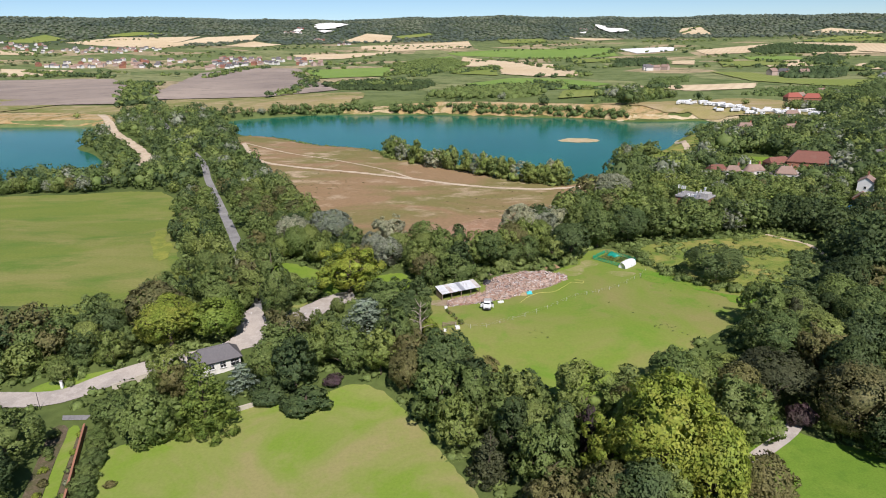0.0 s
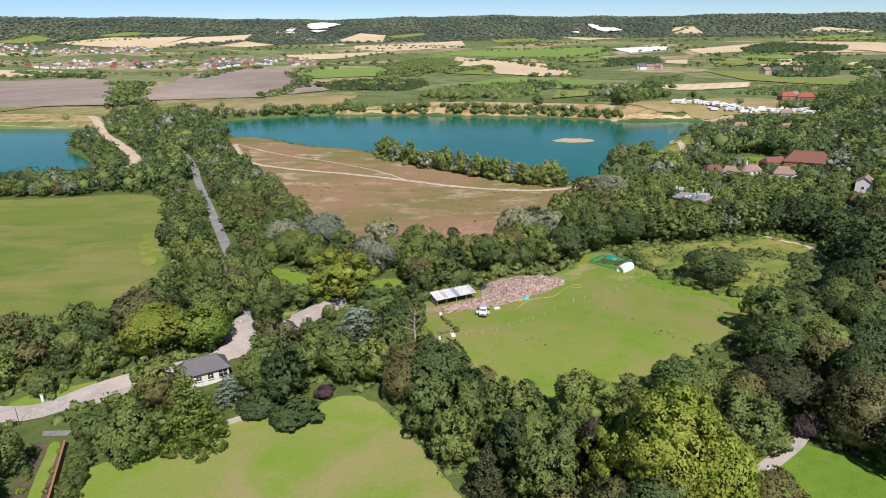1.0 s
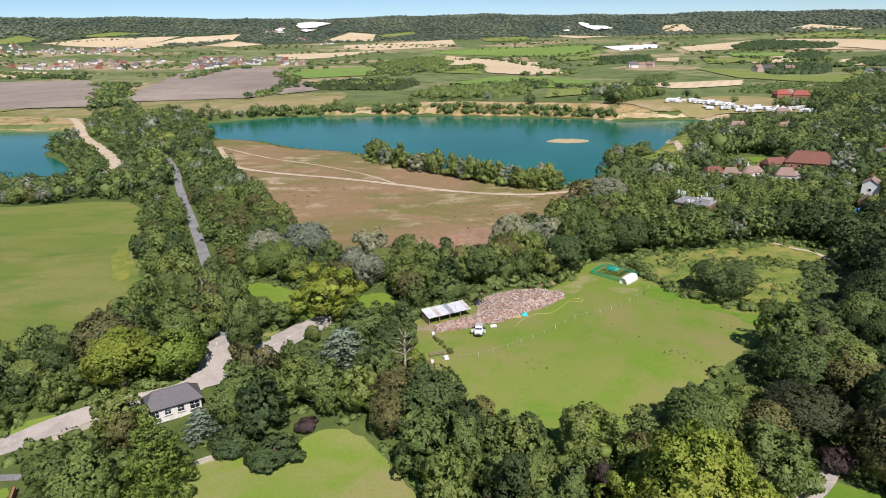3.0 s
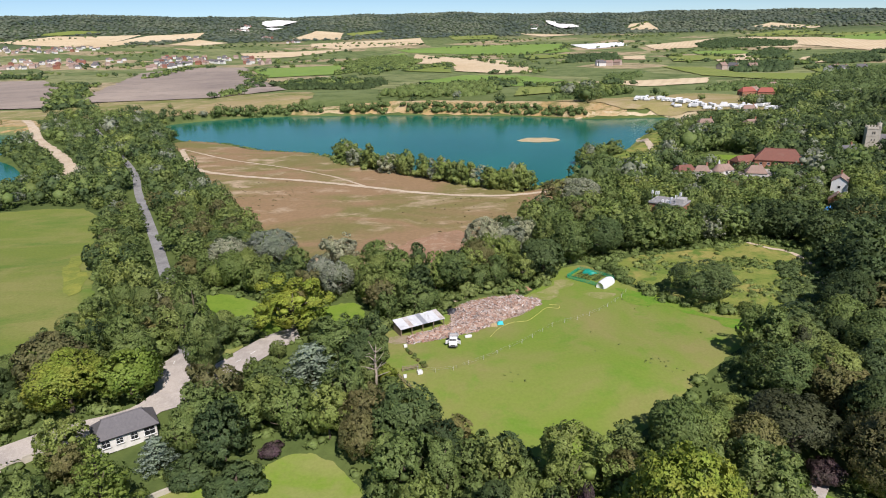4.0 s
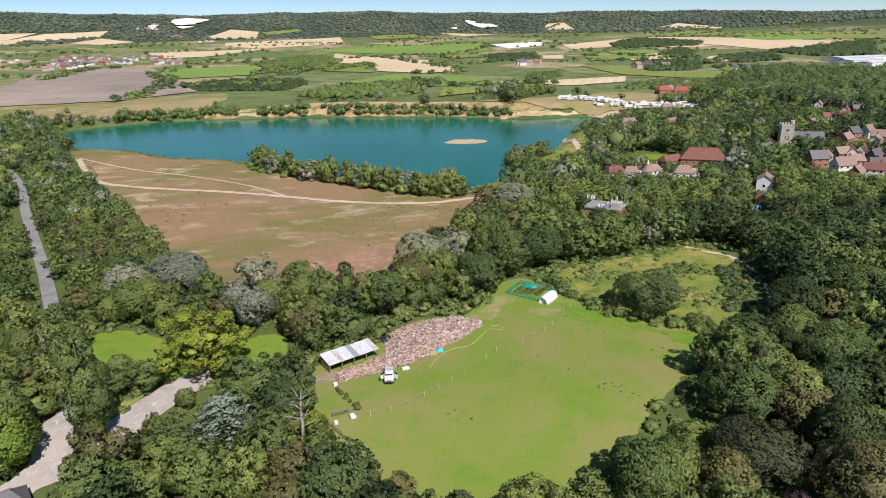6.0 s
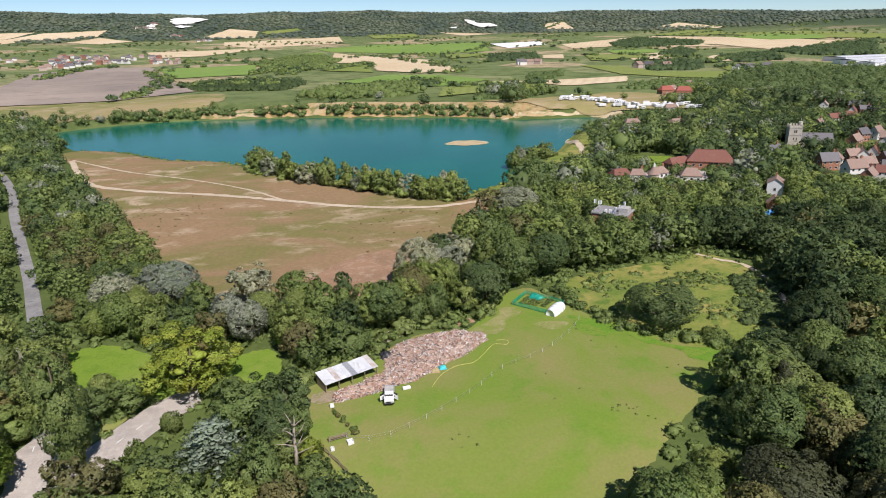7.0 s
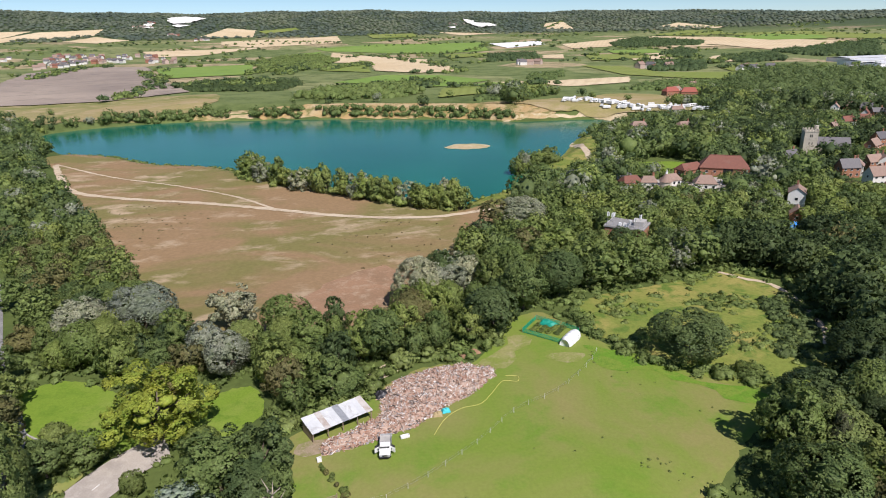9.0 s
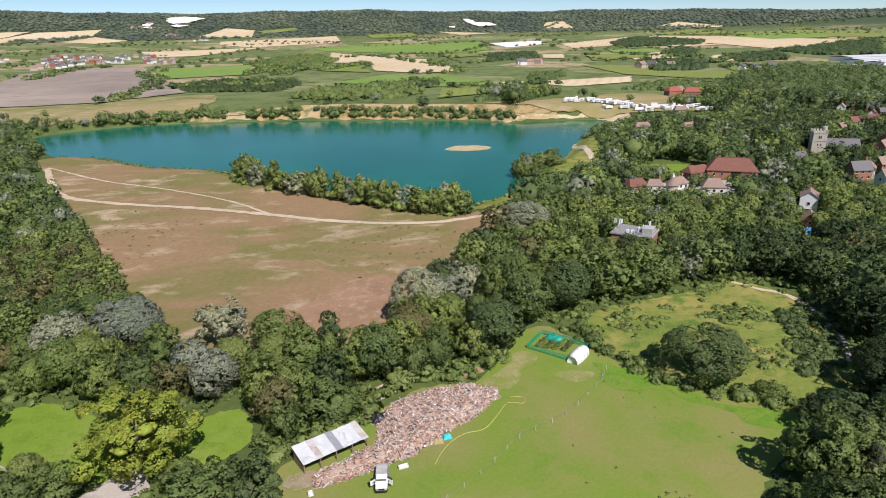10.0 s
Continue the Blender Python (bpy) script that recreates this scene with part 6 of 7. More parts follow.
HEAP = frayed(smooth([(-12, 158), (-10.5, 161.3), (-4.5, 164.3), (-1, 168), (-0.5, 173), (2, 178.5), (10, 183), (19, 184), (24.5, 180.5), (20.5, 174), (12, 168), (5.5, 163), (2, 161.3),
               (-2, 160.2), (-5, 158), (-9, 156.8)], 3), 1.5)


def heap_z(x, y):
    d = reach(HEAP, x, y) * inside(HEAP, x, y)
    n = np.array([noise.noise(Vector((a * 0.45, b * 0.45, 0))) for a, b in zip(np.atleast_1d(x), np.atleast_1d(y))])
    return 1.35 * ss(0, 3.4, d) * (1 + 0.95 * n) + 0.05


def rubble():
    """A long heap of broken wood, brick and plaster."""
    root = thing("rubble_heap", 6, 170, 0, 0, "long heap of broken brick, splintered wood and plaster rubble", "rubble", kind="stuff")
    rng = np.random.default_rng(9)
    xs, ys = np.arange(-11, 25, 0.5), np.arange(157, 184, 0.5)
    gx, gy = np.meshgrid(xs, ys)
    gz = heap_z(gx.ravel(), gy.ravel())
    keep = (inside(HEAP, gx.ravel(), gy.ravel())).reshape(gx.shape)
    i = np.arange(gx.size).reshape(gx.shape)
    cell = keep[:-1, :-1] & keep[1:, :-1] & keep[:-1, 1:] & keep[1:, 1:]
    f = np.stack([i[:-1, :-1], i[:-1, 1:], i[1:, 1:], i[1:, :-1]], -1)[cell]
    used, inv = np.unique(f, return_inverse=True)
    pts = np.stack([gx.ravel() - 6, gy.ravel() - 170, gz + 0.02], -1)[used]
    part("mound", mesh_of("mound", pts, inv.reshape(-1, 4), (earthy("rubble_dust", (0.36, 0.255, 0.20), (0.28, 0.19, 0.145), (0.44, 0.36, 0.30), 0.3, 1.0, 4, bump=0.15),)), None, root)
    tones = [coat("rubble_pink", (0.43, 0.29, 0.215), (0.34, 0.215, 0.16), 2, 0.9, 0.01), coat("rubble_pale", (0.58, 0.49, 0.42), (0.5, 0.42, 0.36), 2, 0.9, 0.01),
             coat("rubble_red", (0.34, 0.19, 0.13), (0.28, 0.155, 0.11), 2, 0.9, 0.01), coat("rubble_grey", (0.38, 0.35, 0.34), (0.3, 0.28, 0.27), 2, 0.9, 0.01),
             coat("rubble_dark", (0.12, 0.095, 0.08), (0.17, 0.13, 0.11), 2, 0.9, 0.01), coat("rubble_white", (0.72, 0.70, 0.67), (0.64, 0.62, 0.6), 2, 0.8, 0.01)]
    cube = boxed(0, 0, 0, 1, 1, 1)
    cv = np.array([v.co[:] for v in cube.verts])
    cf = np.array([[v.index for v in q.verts] for q in cube.faces])
    cube.free()
    protos = []
    for j, t in enumerate(tones):
        for shape in ((0.9, 0.16, 0.06), (0.5, 0.35, 0.14), (1.6, 0.12, 0.08)):
            jag = cv * shape * rng.uniform(0.8, 1.2, cv.shape)
            protos.append(mesh_of("debris", jag, cf, (t,)))
    px, py = rng.uniform(-11, 24, 16000), rng.uniform(157, 184, 16000)
    ok = inside(HEAP, px, py)
    px, py = px[ok], py[ok]
    pz = heap_z(px, py)
    odds = np.array([0.30, 0.22, 0.16, 0.10, 0.14, 0.08]).repeat(3) / 3
    for k in range(300):
        ob = part("debris", protos[int(rng.choice(18, p=odds))], None, root)
        s = float(rng.uniform(0.6, 1.5))
        ob.matrix_basis = pose(px[k] - 6, py[k] - 170, pz[k] + 0.08, rng.uniform(-35, 35), rng.uniform(-35, 35), rng.uniform(0, 360)) @ Matrix.Scale(s, 4)
    for j, t in enumerate(tones):
        vs, fs, o = [], [], 0
        share = (0.30, 0.22, 0.16, 0.10, 0.14, 0.08)[j]
        for k in rng.choice(np.arange(300, len(px)), int(share * 6500)):
            r = Euler((rng.uniform(-0.7, 0.7), rng.uniform(-0.7, 0.7), rng.uniform(0, 6.28))).to_matrix()
            sh = ((0.8, 0.14, 0.05), (0.45, 0.3, 0.12), (1.3, 0.1, 0.07))[int(rng.integers(3))]
            vs.append((cv * sh * rng.uniform(0.35, 1.3)) @ np.array(r).T + (px[k] - 6, py[k] - 170, pz[k] + rng.uniform(0.0, 0.15)))
            fs.append(cf + o)
            o += 8
        tagged(part("small_debris", mesh_of("small_debris", np.concatenate(vs), np.concatenate(fs), (t,)), None, root), kind="stuff")
    return root


rubble()


def draped(name, label, category, material, x, y, w, d, high, turn, seed):
    """A crumpled sheet thrown over something."""
    rng = np.random.default_rng(seed)
    bm = bmesh.new()
    bmesh.ops.create_grid(bm, x_segments=14, y_segments=12, size=0.5)
    for v in bm.verts:
        a, b = v.co.x * 2, v.co.y * 2
        hump = max(0, 1 - a * a) * max(0, 1 - b * b)
        ruck = noise.noise(Vector((a * 2.5 + seed, b * 2.5, 0)))
        v.co = Vector((v.co.x * w * (1 + 0.12 * ruck), v.co.y * d * (1 - 0.12 * ruck), high * hump ** 0.6 * (1 + 0.5 * ruck)))
    ext = bmesh.ops.extrude_face_region(bm, geom=bm.faces[:])
    for v in ext["geom"]:
        if isinstance(v, bmesh.types.BMVert):
            v.co.z += 0.05
    me = bpy.data.meshes.new(name)
    bmesh.ops.recalc_face_normals(bm, faces=bm.faces)
    bm.to_mesh(me)
    bm.free()
    me.materials.append(material)
    ob = new(name, me)
    ob.matrix_basis = pose(x, y, ground_z(x, y) + 0.1, 0, 0, turn)
    return tagged(ob, label, category)


draped("tarpaulin", "crumpled black tarpaulin over a small pile", "tarpaulin", TARP, 0.2, 174.5, 3.6, 2.6, 1.0, 20, 1)
draped("tarpaulin", "turquoise plastic sheet at the foot of the rubble", "tarpaulin", CYAN, 12.0, 167.0, 1.6, 1.3, 0.7, 10, 2)
draped("tarpaulin", "bright blue tarpaulin beside the outhouse", "tarpaulin", BLUE, 150, 262, 4.5, 3.5, 1.8, 0, 4)
draped("sand_pile", "small pile of orange sand by the rubble", "sand", SAND, 10.3, 166.0, 1.8, 1.4, 0.6, 0, 5)
draped("soil_mound", "low heap of reddish soil at the wood's edge", "soil", REDSOIL, 20, 188.5, 5, 2.6, 0.8, 25, 6)


def pickup():
    """A white drop-side pickup with its doors open, nose to the camera path."""
    root = thing("pickup_truck", 0.1, 157.0, ground_z(0.1, 157) + 0.09, 176, "white drop-side pickup truck with open doors parked on the grass", "truck")
    bm = bmesh.new()
    box(bm, 0, 0, 0.55, 1.75, 5.4, 0.22)
    part("chassis", bm, BLACKPAINT, root)
    bm = bmesh.new()
    box(bm, 0, 1.25, 1.05, 1.95, 1.5, 0.85, bevel=0.08)
    box(bm, 0, 1.05, 1.75, 1.75, 1.15, 0.75, bevel=0.14)
    part("cab", bm, WHITEPAINT, root)
    bm = box(bmesh.new(), 0, 2.35, 0.98, 1.9, 0.95, 0.62, bevel=0.14)
    part("bonnet", bm, WHITEPAINT, root)
    part("windscreen", boxed(0, 1.72, 1.78, 1.55, 0.06, 0.62, tilt=-28), DARKGLASS, root)
    part("rear_window", boxed(0, 0.46, 1.85, 1.3, 0.05, 0.4), DARKGLASS, root)
    part("bumper", boxed(0, 2.85, 0.6, 1.85, 0.12, 0.25, bevel=0.04), BLACKPAINT, root)
    part("grille", boxed(0, 2.84, 0.95, 1.0, 0.05, 0.22), BLACKPAINT, root)
    for s in (-1, 1):
        part("headlight", boxed(s * 0.72, 2.82, 0.98, 0.34, 0.08, 0.2, bevel=0.03), GALV, root)
        part("mirror", boxed(s * 1.12, 1.75, 1.55, 0.12, 0.2, 0.3, bevel=0.03), BLACKPAINT, root)
        door = part("door", boxed(s * 1.35, 1.35, 1.15, 0.08, 1.05, 0.95, s * -52, bevel=0.02), WHITEPAINT, root)
        part("door_window", boxed(s * 1.35, 1.35, 1.83, 0.05, 0.9, 0.45, s * -52), DARKGLASS, door)
    part("load_bed", boxed(0, -1.15, 0.95, 2.0, 3.2, 0.12), CONCRETE, root, "dusty bare load bed")
    for s in (-1, 1):
        part("side_board", boxed(s * 1.0, -1.15, 1.18, 0.06, 3.2, 0.4), GALV, root)
    part("tail_board", boxed(0, -2.75, 1.18, 2.0, 0.06, 0.4), GALV, root)
    part("head_board", boxed(0, 0.42, 1.45, 2.0, 0.08, 0.95), GALV, root)
    part("load", draped("load", "", "", coat("dusty_load", (0.42, 0.34, 0.28), (0.34, 0.27, 0.22), 3, 0.9, 0.03), 0, 0, 1.8, 2.9, 0.45, 0, 8).data, None, root)
    for s in (-0.9, 0.9):
        for y in (1.85, -1.65):
            bm = bmesh.new()
            bmesh.ops.create_cone(bm, segments=18, radius1=0.36, radius2=0.36, depth=0.24, cap_ends=True, matrix=pose(s, y, 0.36, 0, 90))
            wheel = part("tyre", bm, BLACKPAINT, root)
            bm = bmesh.new()
            bmesh.ops.create_cone(bm, segments=12, radius1=0.2, radius2=0.2, depth=0.27, cap_ends=True, matrix=pose(s, y, 0.36, 0, 90))
            part("rim", bm, GALV, wheel)


pickup()
for ob in [o for o in bpy.data.objects if o.name.startswith("load") and o.parent is None and o.type == "MESH"]:
    bpy.data.objects.remove(ob)
bench = thing("bath_tub", 3.7, 160.0, ground_z(3.7, 160) + 0.09, 15, "discarded white bath lying on the grass", "bath")
bm = box(bmesh.new(), 0, 0, 0.28, 1.7, 0.75, 0.56, bevel=0.12)
top = max(bm.faces, key=lambda f: f.calc_center_median().z * (1 if f.normal.z > 0.9 else 0))
bmesh.ops.inset_region(bm, faces=[top], thickness=0.08)
bmesh.ops.translate(bm, verts=top.verts, vec=(0, 0, -0.38))
part("tub", bm, WHITEPAINT, bench)


def garden_plot():
    """The netted corner plot with its small polytunnel."""
    root = thing("polytunnel", 44.3, 191.0, 0.05, 47, "small white polytunnel in the corner of the paddock", "polytunnel")
    verts, faces, n = [], [], 12
    for y in np.linspace(-3.2, 3.2, 9):
        bulge = 1 - 0.22 * (abs(y) / 3.2) ** 4
        for k in range(n + 1):
            a = math.pi * k / n
            verts.append((y, -1.5 * math.cos(a) * bulge, 2.1 * math.sin(a) ** 0.8 * bulge))
    for r in range(8):
        for k in range(n):
            o = r * (n + 1) + k
            faces.append((o, o + 1, o + n + 2, o + n + 1))
    faces += [tuple(range(n + 1)), tuple(reversed(range(8 * (n + 1), 9 * (n + 1))))]
    part("cover", mesh_of("cover", verts, faces, (coat("milky_film", (0.78, 0.79, 0.78), (0.70, 0.72, 0.71), 1.5, 0.4, 0.01),), True), None, root)
    for x in np.linspace(-3.2, 3.2, 5):
        pts = [(float(x), -1.54 * math.cos(a) * (1 - 0.22 * (abs(x) / 3.2) ** 4), 2.14 * math.sin(a) ** 0.8 * (1 - 0.22 * (abs(x) / 3.2) ** 4)) for a in np.linspace(0, math.pi, 11)]
        part("hoop", mesh_of("hoop", *tube(pts, [0.03] * 11, 5)), GALV, root)
    fence = thing("net_fence", 40, 197, 0.1, 0, "green plastic net fence round a vegetable plot", "fence")
    corner = [(34.3, 197.0), (39.5, 203.4), (44.5, 199.0), (47.8, 195.0), (43.4, 188.6), (34.3, 197.0)]
    for (ax, ay), (bx, by) in zip(corner, corner[1:]):
        w = math.hypot(bx - ax, by - ay)
        t = math.degrees(math.atan2(by - ay, bx - ax))
        bm = bmesh.new()
        for k in range(8):
            box(bm, 0, 0, 0.12 + 0.14 * k, w, 0.025, 0.05)
        for k in range(int(w / 0.25)):
            box(bm, -w / 2 + 0.25 * k, 0, 0.62, 0.05, 0.03, 1.1)
        ob = part("net_panel", bm, NET, fence)
        ob.matrix_basis = pose((ax + bx) / 2 - 40, (ay + by) / 2 - 197, 0, 0, 0, t)
        post = part("post", boxed(ax - 40, ay - 197, 0.65, 0.09, 0.09, 1.4), WOOD, fence)
    draped("water_tank_cover", "teal sheet over a raised bed in the plot", "cover", TEAL, 41.6, 200.2, 4.2, 2.6, 1.0, -40, 7)


garden_plot()


def paddock_fence():
    """White electric-fence posts with two tapes."""
    root = thing("electric_fence", 0, 145, 0, 0, "line of white plastic stakes with pale tape across the paddock", "fence")
    line = smooth([(-8, 145), (-4, 144.3), (0.7, 145.2), (4.0, 147.3), (7.7, 149.5), (10.8, 152), (17, 157), (25, 165), (31, 168), (37, 172), (45, 180), (49, 186)], 4, False)
    run = np.concatenate([[0], np.cumsum(np.hypot(*np.diff(line, axis=0).T))])
    at = np.arange(0, run[-1], 4.0)
    xs, ys = np.interp(at, run, line[:, 0]), np.interp(at, run, line[:, 1])
    zs = height(xs, ys) + 0.09
    stake = mesh_of("stake", *tube([(0, 0, 0), (0, 0, 1.15)], (0.032, 0.026), 6))
    for x, y, z in zip(xs, ys, zs):
        ob = part("stake", stake, WHITEPAINT, root)
        ob.location = (x, y - 145, z)
    for h in (0.6, 1.05):
        pts = [(x, y - 145, z + h) for x, y, z in zip(xs, ys, zs)]
        part("tape", mesh_of("tape", *tube(pts, [0.008] * len(pts), 4)), GALV, root)
    hose = [(9, 160), (11.5, 164.5), (15, 167.5), (19, 168.5), (22, 172), (25, 176), (28, 175.5), (28.5, 177.5), (26, 178)]
    p = smooth(hose, 6, False)
    z = height(p[:, 0], p[:, 1])
    root = thing("garden_hose", 9, 160, 0, 0, "yellow hose snaking over the grass", "hose")
    part("pipe", mesh_of("pipe", *tube([(x - 9, y - 160, h + 0.14) for (x, y), h in zip(p, z)], [0.045] * len(p), 5), (YELLOWHOSE,), True), None, root)
    # rail fence and hurdles at the gate
    fence = thing("rail_fence", -10, 144, 0, 0, "low weathered rail fence at the paddock gate", "fence")
    spots = [(-12.9, 143.7), (-11.0, 141.3), (-9.2, 138.9), (-7.6, 136.6)]
    for (ax, ay), (bx, by) in zip(spots, spots[1:]):
        w, t = math.hypot(bx - ax, by - ay), math.degrees(math.atan2(by - ay, bx - ax))
        za = ground_z((ax + bx) / 2, (ay + by) / 2)
        for h in (0.4, 0.75, 1.05):
            part("rail", boxed((ax + bx) / 2 + 10, (ay + by) / 2 - 144, za + h, w, 0.06, 0.14, t), WOOD, fence)
        part("post", boxed(ax + 10, ay - 144, za + 0.6, 0.14, 0.14, 1.3), WOOD, fence)
    gate = thing("field_gate", -9.5, 145.2, ground_z(-9.5, 145.2) + 0.1, 18, "pale wooden field gate into the paddock", "gate")
    for h in (0.3, 0.6, 0.9, 1.2):
        part("bar", boxed(0, 0, h, 3.4, 0.06, 0.1), WOOD, gate)
    for px in (-1.75, 1.75):
        part("post", boxed(px, 0, 0.65, 0.16, 0.16, 1.5), WOOD, gate)
    part("brace", boxed(0, 0.04, 0.75, 3.2, 0.05, 0.1, 0, 0.0), WOOD, gate)
    for x, y, s in ((-7.4, 144.0, 1.0), (-11.2, 155.6, 0.7), (-10.5, 142.6, 0.6)):
        crate = thing("crate", x, y, ground_z(x, y) + 0.09, 20 * s, "pale wooden crate on the grass", "crate")
        bm = bmesh.new()
        for k in range(3):
            for sy in (-0.5, 0.5):
                box(bm, 0, sy * s, 0.15 + 0.22 * k, 1.1 * s, 0.04, 0.16)
            for sx in (-0.53, 0.53):
                box(bm, sx * s, 0, 0.15 + 0.22 * k, 0.04, 1.0 * s, 0.16)
        box(bm, 0, 0, 0.06, 1.05 * s, 1.0 * s, 0.05)
        part("slats", bm, WHITEPAINT, crate)


paddock_fence()
# a short row of dark shrubs inside the gate
rng = np.random.default_rng(4)
for k in range(9):
    set_tree(("mid", "light", "brown")[k % 3], "bush", -10.6 + 0.55 * k + float(rng.normal(0, 0.25)), 154.0 - 0.95 * k + float(rng.normal(0, 0.3)), float(rng.uniform(0.5, 1.1)), float(rng.uniform(0.8, 1.6)), k * 0.8)
# vegetables in the netted plot
for k in range(16):
    set_tree(("light", "mid")[k % 2], "bush", 37.0 + (k % 4) * 1.7 + 0.9 * (k // 4), 197.6 + 1.0 * (k // 4) - 0.9 * (k % 4), 0.7, 1.7, k * 1.1)

# ---- the lodge garden and drive ----
def low_wall(name, label, pts, high, thick, material):
    root = thing(name, pts[0][0], pts[0][1], 0, 0, label, "wall")
    for (ax, ay), (bx, by) in zip(pts, pts[1:]):
        w, t = math.hypot(bx - ax, by - ay), math.degrees(math.atan2(by - ay, bx - ax))
        z = ground_z((ax + bx) / 2, (ay + by) / 2)
        part("wall_length", boxed((ax + bx) / 2 - pts[0][0], (ay + by) / 2 - pts[0][1], z + high / 2 - 0.1, w, thick, high + 0.2, t), material, root)
        part("coping", boxed((ax + bx) / 2 - pts[0][0], (ay + by) / 2 - pts[0][1], z + high + 0.05, w, thick + 0.08, 0.1, t), material, root)


low_wall("garden_wall", "low pale stone wall at the top of the lawn", [(-55, 109), (-52, 111.2), (-49.5, 113)], 1.0, 0.35, STONE)
low_wall("garden_wall", "old ragstone wall beside the drive", [(-84, 117.5), (-80, 120.5), (-76, 124)], 1.2, 0.4, STONE)
low_wall("garden_wall", "brick garden wall along a clipped hedge", [(-81.0, 103), (-76.2, 93), (-71.6, 83.5), (-67.5, 75)], 1.4, 0.3, BRICK)
sheet("lawn", "narrow grass path between garden borders", "lawn", LAWN, [(-84.6, 103), (-82.2, 103), (-77.5, 92), (-73.0, 82), (-69.5, 74), (-72, 74), (-75.5, 82), (-80, 92)], 0.1, 3)
sheet("garden_bed", "dark planted border beside the grass path", "border", earthy("bed_soil", (0.10, 0.08, 0.05), (0.07, 0.075, 0.03), (0.15, 0.12, 0.08), 0.4, 1.5, 5), [(-82.1, 103), (-80.6, 103), (-75.8, 92), (-71.4, 82), (-68, 74), (-69.4, 74), (-72.9, 82), (-77.4, 92)], 0.12, 3)
sheet("garden_bed", "dark planted border beside the grass path", "border", bpy.data.materials["bed_soil"], [(-88, 103), (-84.7, 103), (-80.1, 92), (-75.6, 82), (-72.1, 74), (-76, 74), (-80, 84), (-84, 93)], 0.12, 3)
sheet("patio", "small grey paved terrace behind a cottage garden", "terrace", LANE, [(-89, 107.5), (-83, 108), (-83, 106.2), (-88, 105.8)], 0.14, 3, 0)
sheet("verge", "mown verge island beside the drive", "lawn", BRIGHT, [(-103, 116), (-97, 116), (-90, 121.5), (-88, 125), (-95, 122), (-101, 119.5)], 0.12, 3)
post = thing("gate_pillar", -96, 117.6, ground_z(-96, 117.6) + 0.1, 10, "tall white gate pillar on the verge", "pillar")
part("shaft", boxed(0, 0, 0.9, 0.5, 0.5, 1.8, bevel=0.02), WHITEPAINT, post)
part("cap", boxed(0, 0, 1.88, 0.66, 0.66, 0.14, bevel=0.02), CONCRETE, post)
pole = thing("lamp_post", -95.5, 109.5, ground_z(-95.5, 109.5), 0, "slim dark post at the road edge", "post")
part("shaft", mesh_of("shaft", *tube([(0, 0, 0), (0, 0, 4.2)], (0.07, 0.05), 7)), BLACKPAINT, pole)
for k in range(11):
    t = k / 10
    set_tree("mid", "bush", -76.5 + 10.5 * t + (k % 2) * 0.5, 101 - 25 * t, 3.2, 4.6, k * 1.3)
for k, (c, x, y, h, w) in enumerate((("yellow", -78.4, 95.5, 1.2, 1.8), ("yellow", -80.6, 90, 1.2, 2.0), ("yellow", -80.8, 101, 1.2, 1.6), ("copper", -75.6, 90.5, 1.3, 1.8), ("mid", -83.5, 95, 1.8, 2.6), ("light", -86.0, 100.5, 2.0, 2.8),
                                     ("brown", -78.2, 86.5, 1.4, 2.0), ("silver", -74.0, 87, 1.2, 1.5), ("light", -72.4, 83.5, 1.2, 1.5), ("yellow", -77.2, 83.5, 1.2, 1.7), ("light", -81.8, 93.5, 1.2, 1.7), ("mid", -87, 88, 2.5, 4))):
    set_tree(c, "bush", x, y, h, w, k * 0.9)
set_tree("mid", "round", -89, 92, 11, 13, 0.4)
set_tree("dark", "round", -84, 81, 11, 11, 2.4)
set_tree("mid", "round", -78, 72, 10, 10, 1.4)
set_tree("dark", "round", -97, 84, 10, 13, 1.4)
set_tree("dark", "bush", -80, 111, 4, 6, 0.2)
set_tree("dark", "bush", -76, 108, 5, 7, 1.2)
set_tree("mid", "bush", -73, 113, 4, 6, 2.2)
for k, (x, y) in enumerate(((-92, 128), (-97, 127), (-103, 125), (-109, 123), (-87, 131), (-114, 122), (-101, 131))):
    set_tree(("light", "mid", "light")[k % 3], "bush", x, y, 3.5, 7, k * 1.1)
set_tree("brown", "bush", -66, 87, 1.2, 2.2)
# pale plume grass at the lawn's corner
plume = thing("pampas_grass", 11, 86, ground_z(11, 86), 0, "large clump of pale feathery pampas grass", "plant")
v, f = [], []
rng = np.random.default_rng(21)
for k in range(160):
    a, r, h = rng.uniform(0, 6.28), rng.uniform(0.6, 2.4), rng.uniform(1.6, 3.2)
    w = 0.09
    base, mid, tip = Vector((0.3 * math.cos(a), 0.3 * math.sin(a), 0)), Vector((r * 0.5 * math.cos(a), r * 0.5 * math.sin(a), h)), Vector((r * math.cos(a), r * math.sin(a), h * 0.82))
    side = Vector((-math.sin(a), math.cos(a), 0)) * w
    o = len(v)
    v += [base - side, base + side, mid + side * 1.6, mid - side * 1.6, tip]
    f += [(o, o + 1, o + 2, o + 3), (o + 3, o + 2, o + 4)]
part("plumes", mesh_of("plumes", v, f, (coat("straw", (0.62, 0.52, 0.38), (0.5, 0.40, 0.28), 2, 0.9, 0.0),)), None, plume)

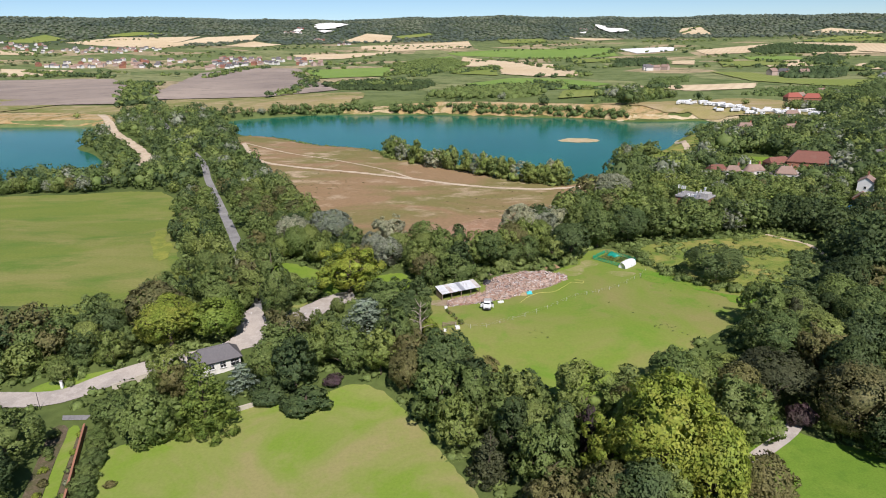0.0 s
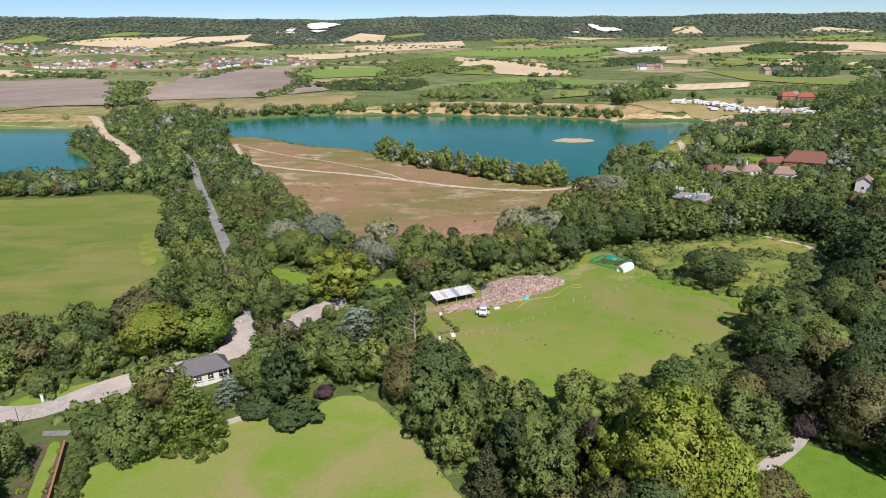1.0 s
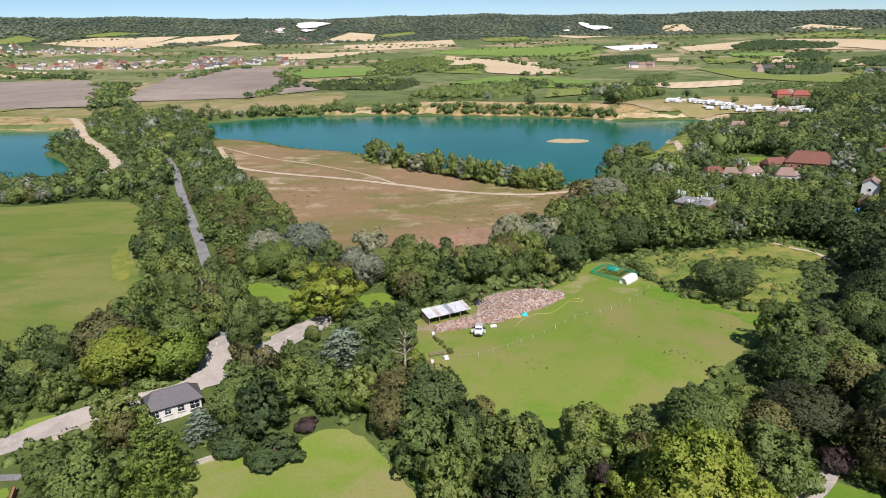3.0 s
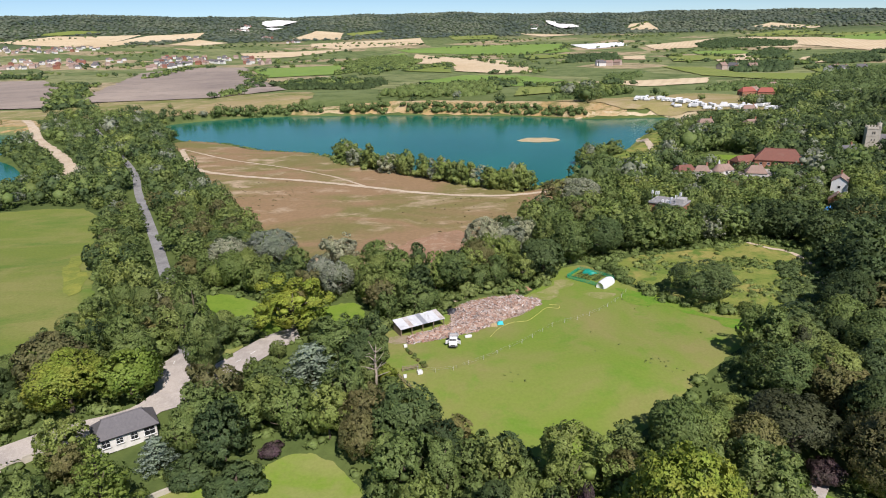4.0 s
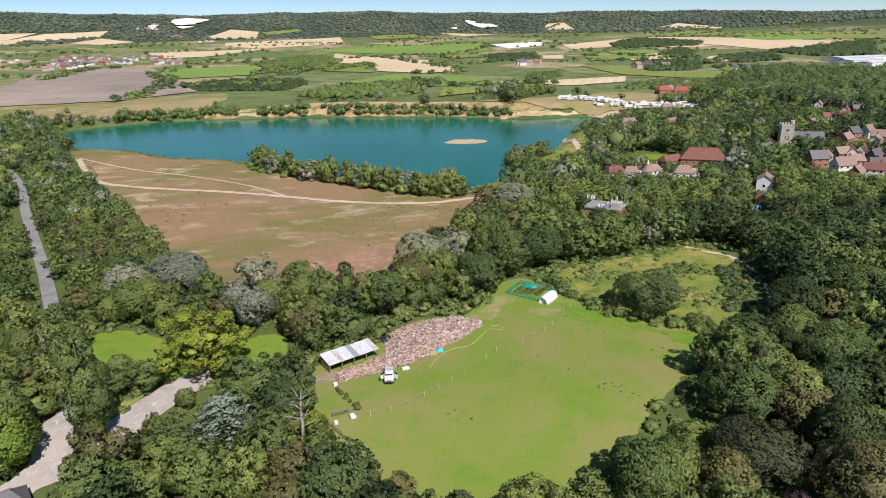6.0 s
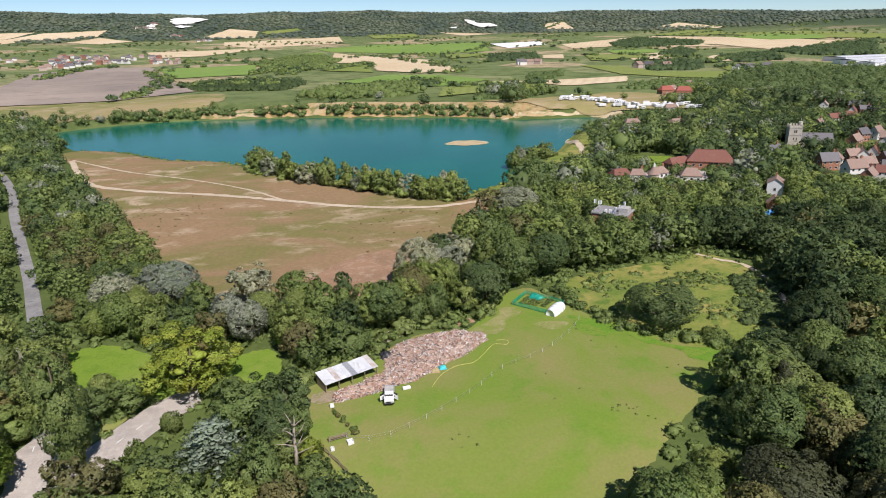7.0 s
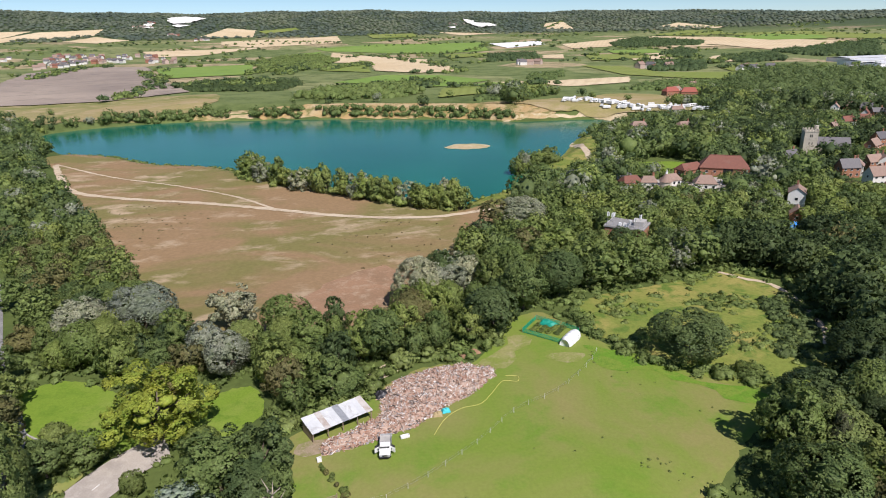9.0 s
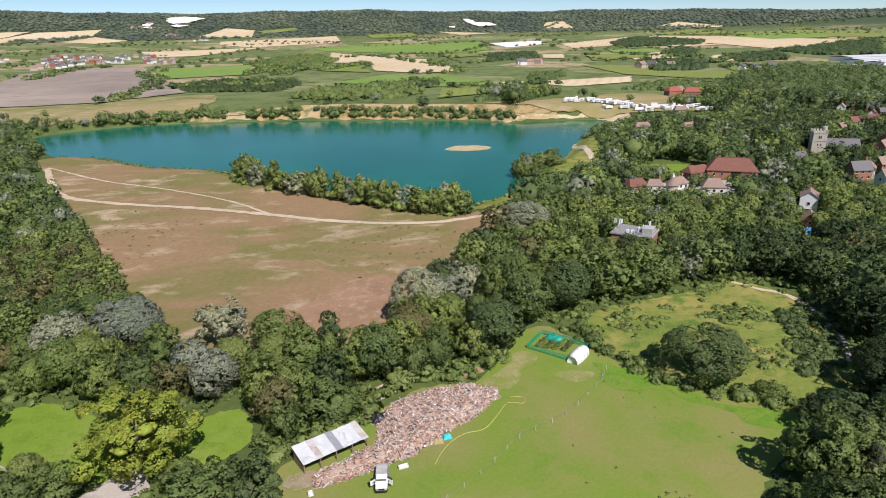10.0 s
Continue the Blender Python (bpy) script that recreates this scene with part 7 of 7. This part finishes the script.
# a dead tree at the paddock's corner, mostly bare limbs
dead = thing("dead_tree", -16.5, 139.5, ground_z(-16.5, 139.5), 0, "half-dead tree with bare pale limbs", "tree")
rng = np.random.default_rng(33)
limbs = [tube([(0, 0, -0.3), (0.2, 0.1, 3), (0.1, 0.4, 6.5), (0.5, 0.3, 9.5)], (0.4, 0.3, 0.2, 0.05), 8)]
for k in range(16):
    a, z, r = k * 2.4, 2.5 + 0.42 * k, 3.4 - 0.13 * k
    limbs.append(tube([(0.1, 0.2, z), (r * 0.5 * math.cos(a), r * 0.5 * math.sin(a), z + 0.9), (r * math.cos(a + 0.2), r * math.sin(a + 0.2), z + 1.1 + 0.5 * (k % 3))], (0.13, 0.08, 0.02), 5))
v, f = merged(limbs)
part("trunk", mesh_of("trunk", v, f, (coat("bleached_wood", (0.42, 0.36, 0.29), (0.33, 0.28, 0.22), 3, 0.9, 0.02),), True), None, dead)
# road markings where the drives meet
for k, (x, y, t) in enumerate(((-62.0, 142.0, 95), (-62.6, 145.0, 100), (-63.6, 150, 105), (-49, 150.2, 60), (-46.8, 154, 62))):
    mark = thing("road_marking", x, y, ground_z(x, y) + 0.262, t, "short worn white road marking", "marking", "drive markings", "structure")
    part("stripe", boxed(0, 0, 0, 1.5, 0.14, 0.012), WHITEPAINT, mark)
# pale kerb along the roadside lawn, and grass islands between the drives
kerb = thing("kerb", -75, 181, 0, 0, "low pale stone kerb along the roadside lawn", "kerb")
line = smooth([(-75.5, 184), (-70, 176), (-65.5, 171), (-62, 168.5)], 4, False)
for (ax, ay), (bx, by) in zip(line, line[1:]):
    w, t = math.hypot(bx - ax, by - ay), math.degrees(math.atan2(by - ay, bx - ax))
    part("kerb_stone", boxed((ax + bx) / 2 + 75, (ay + by) / 2 - 181, ground_z((ax + bx) / 2, (ay + by) / 2) + 0.2, w + 0.05, 0.28, 0.3, t), CONCRETE, kerb)
sheet("verge", "strip of grass beside the parking place", "lawn", LAWN, [(-56.5, 146.5), (-53, 151), (-50, 157), (-52, 158), (-55.5, 153), (-58, 149)], 0.3, 3)
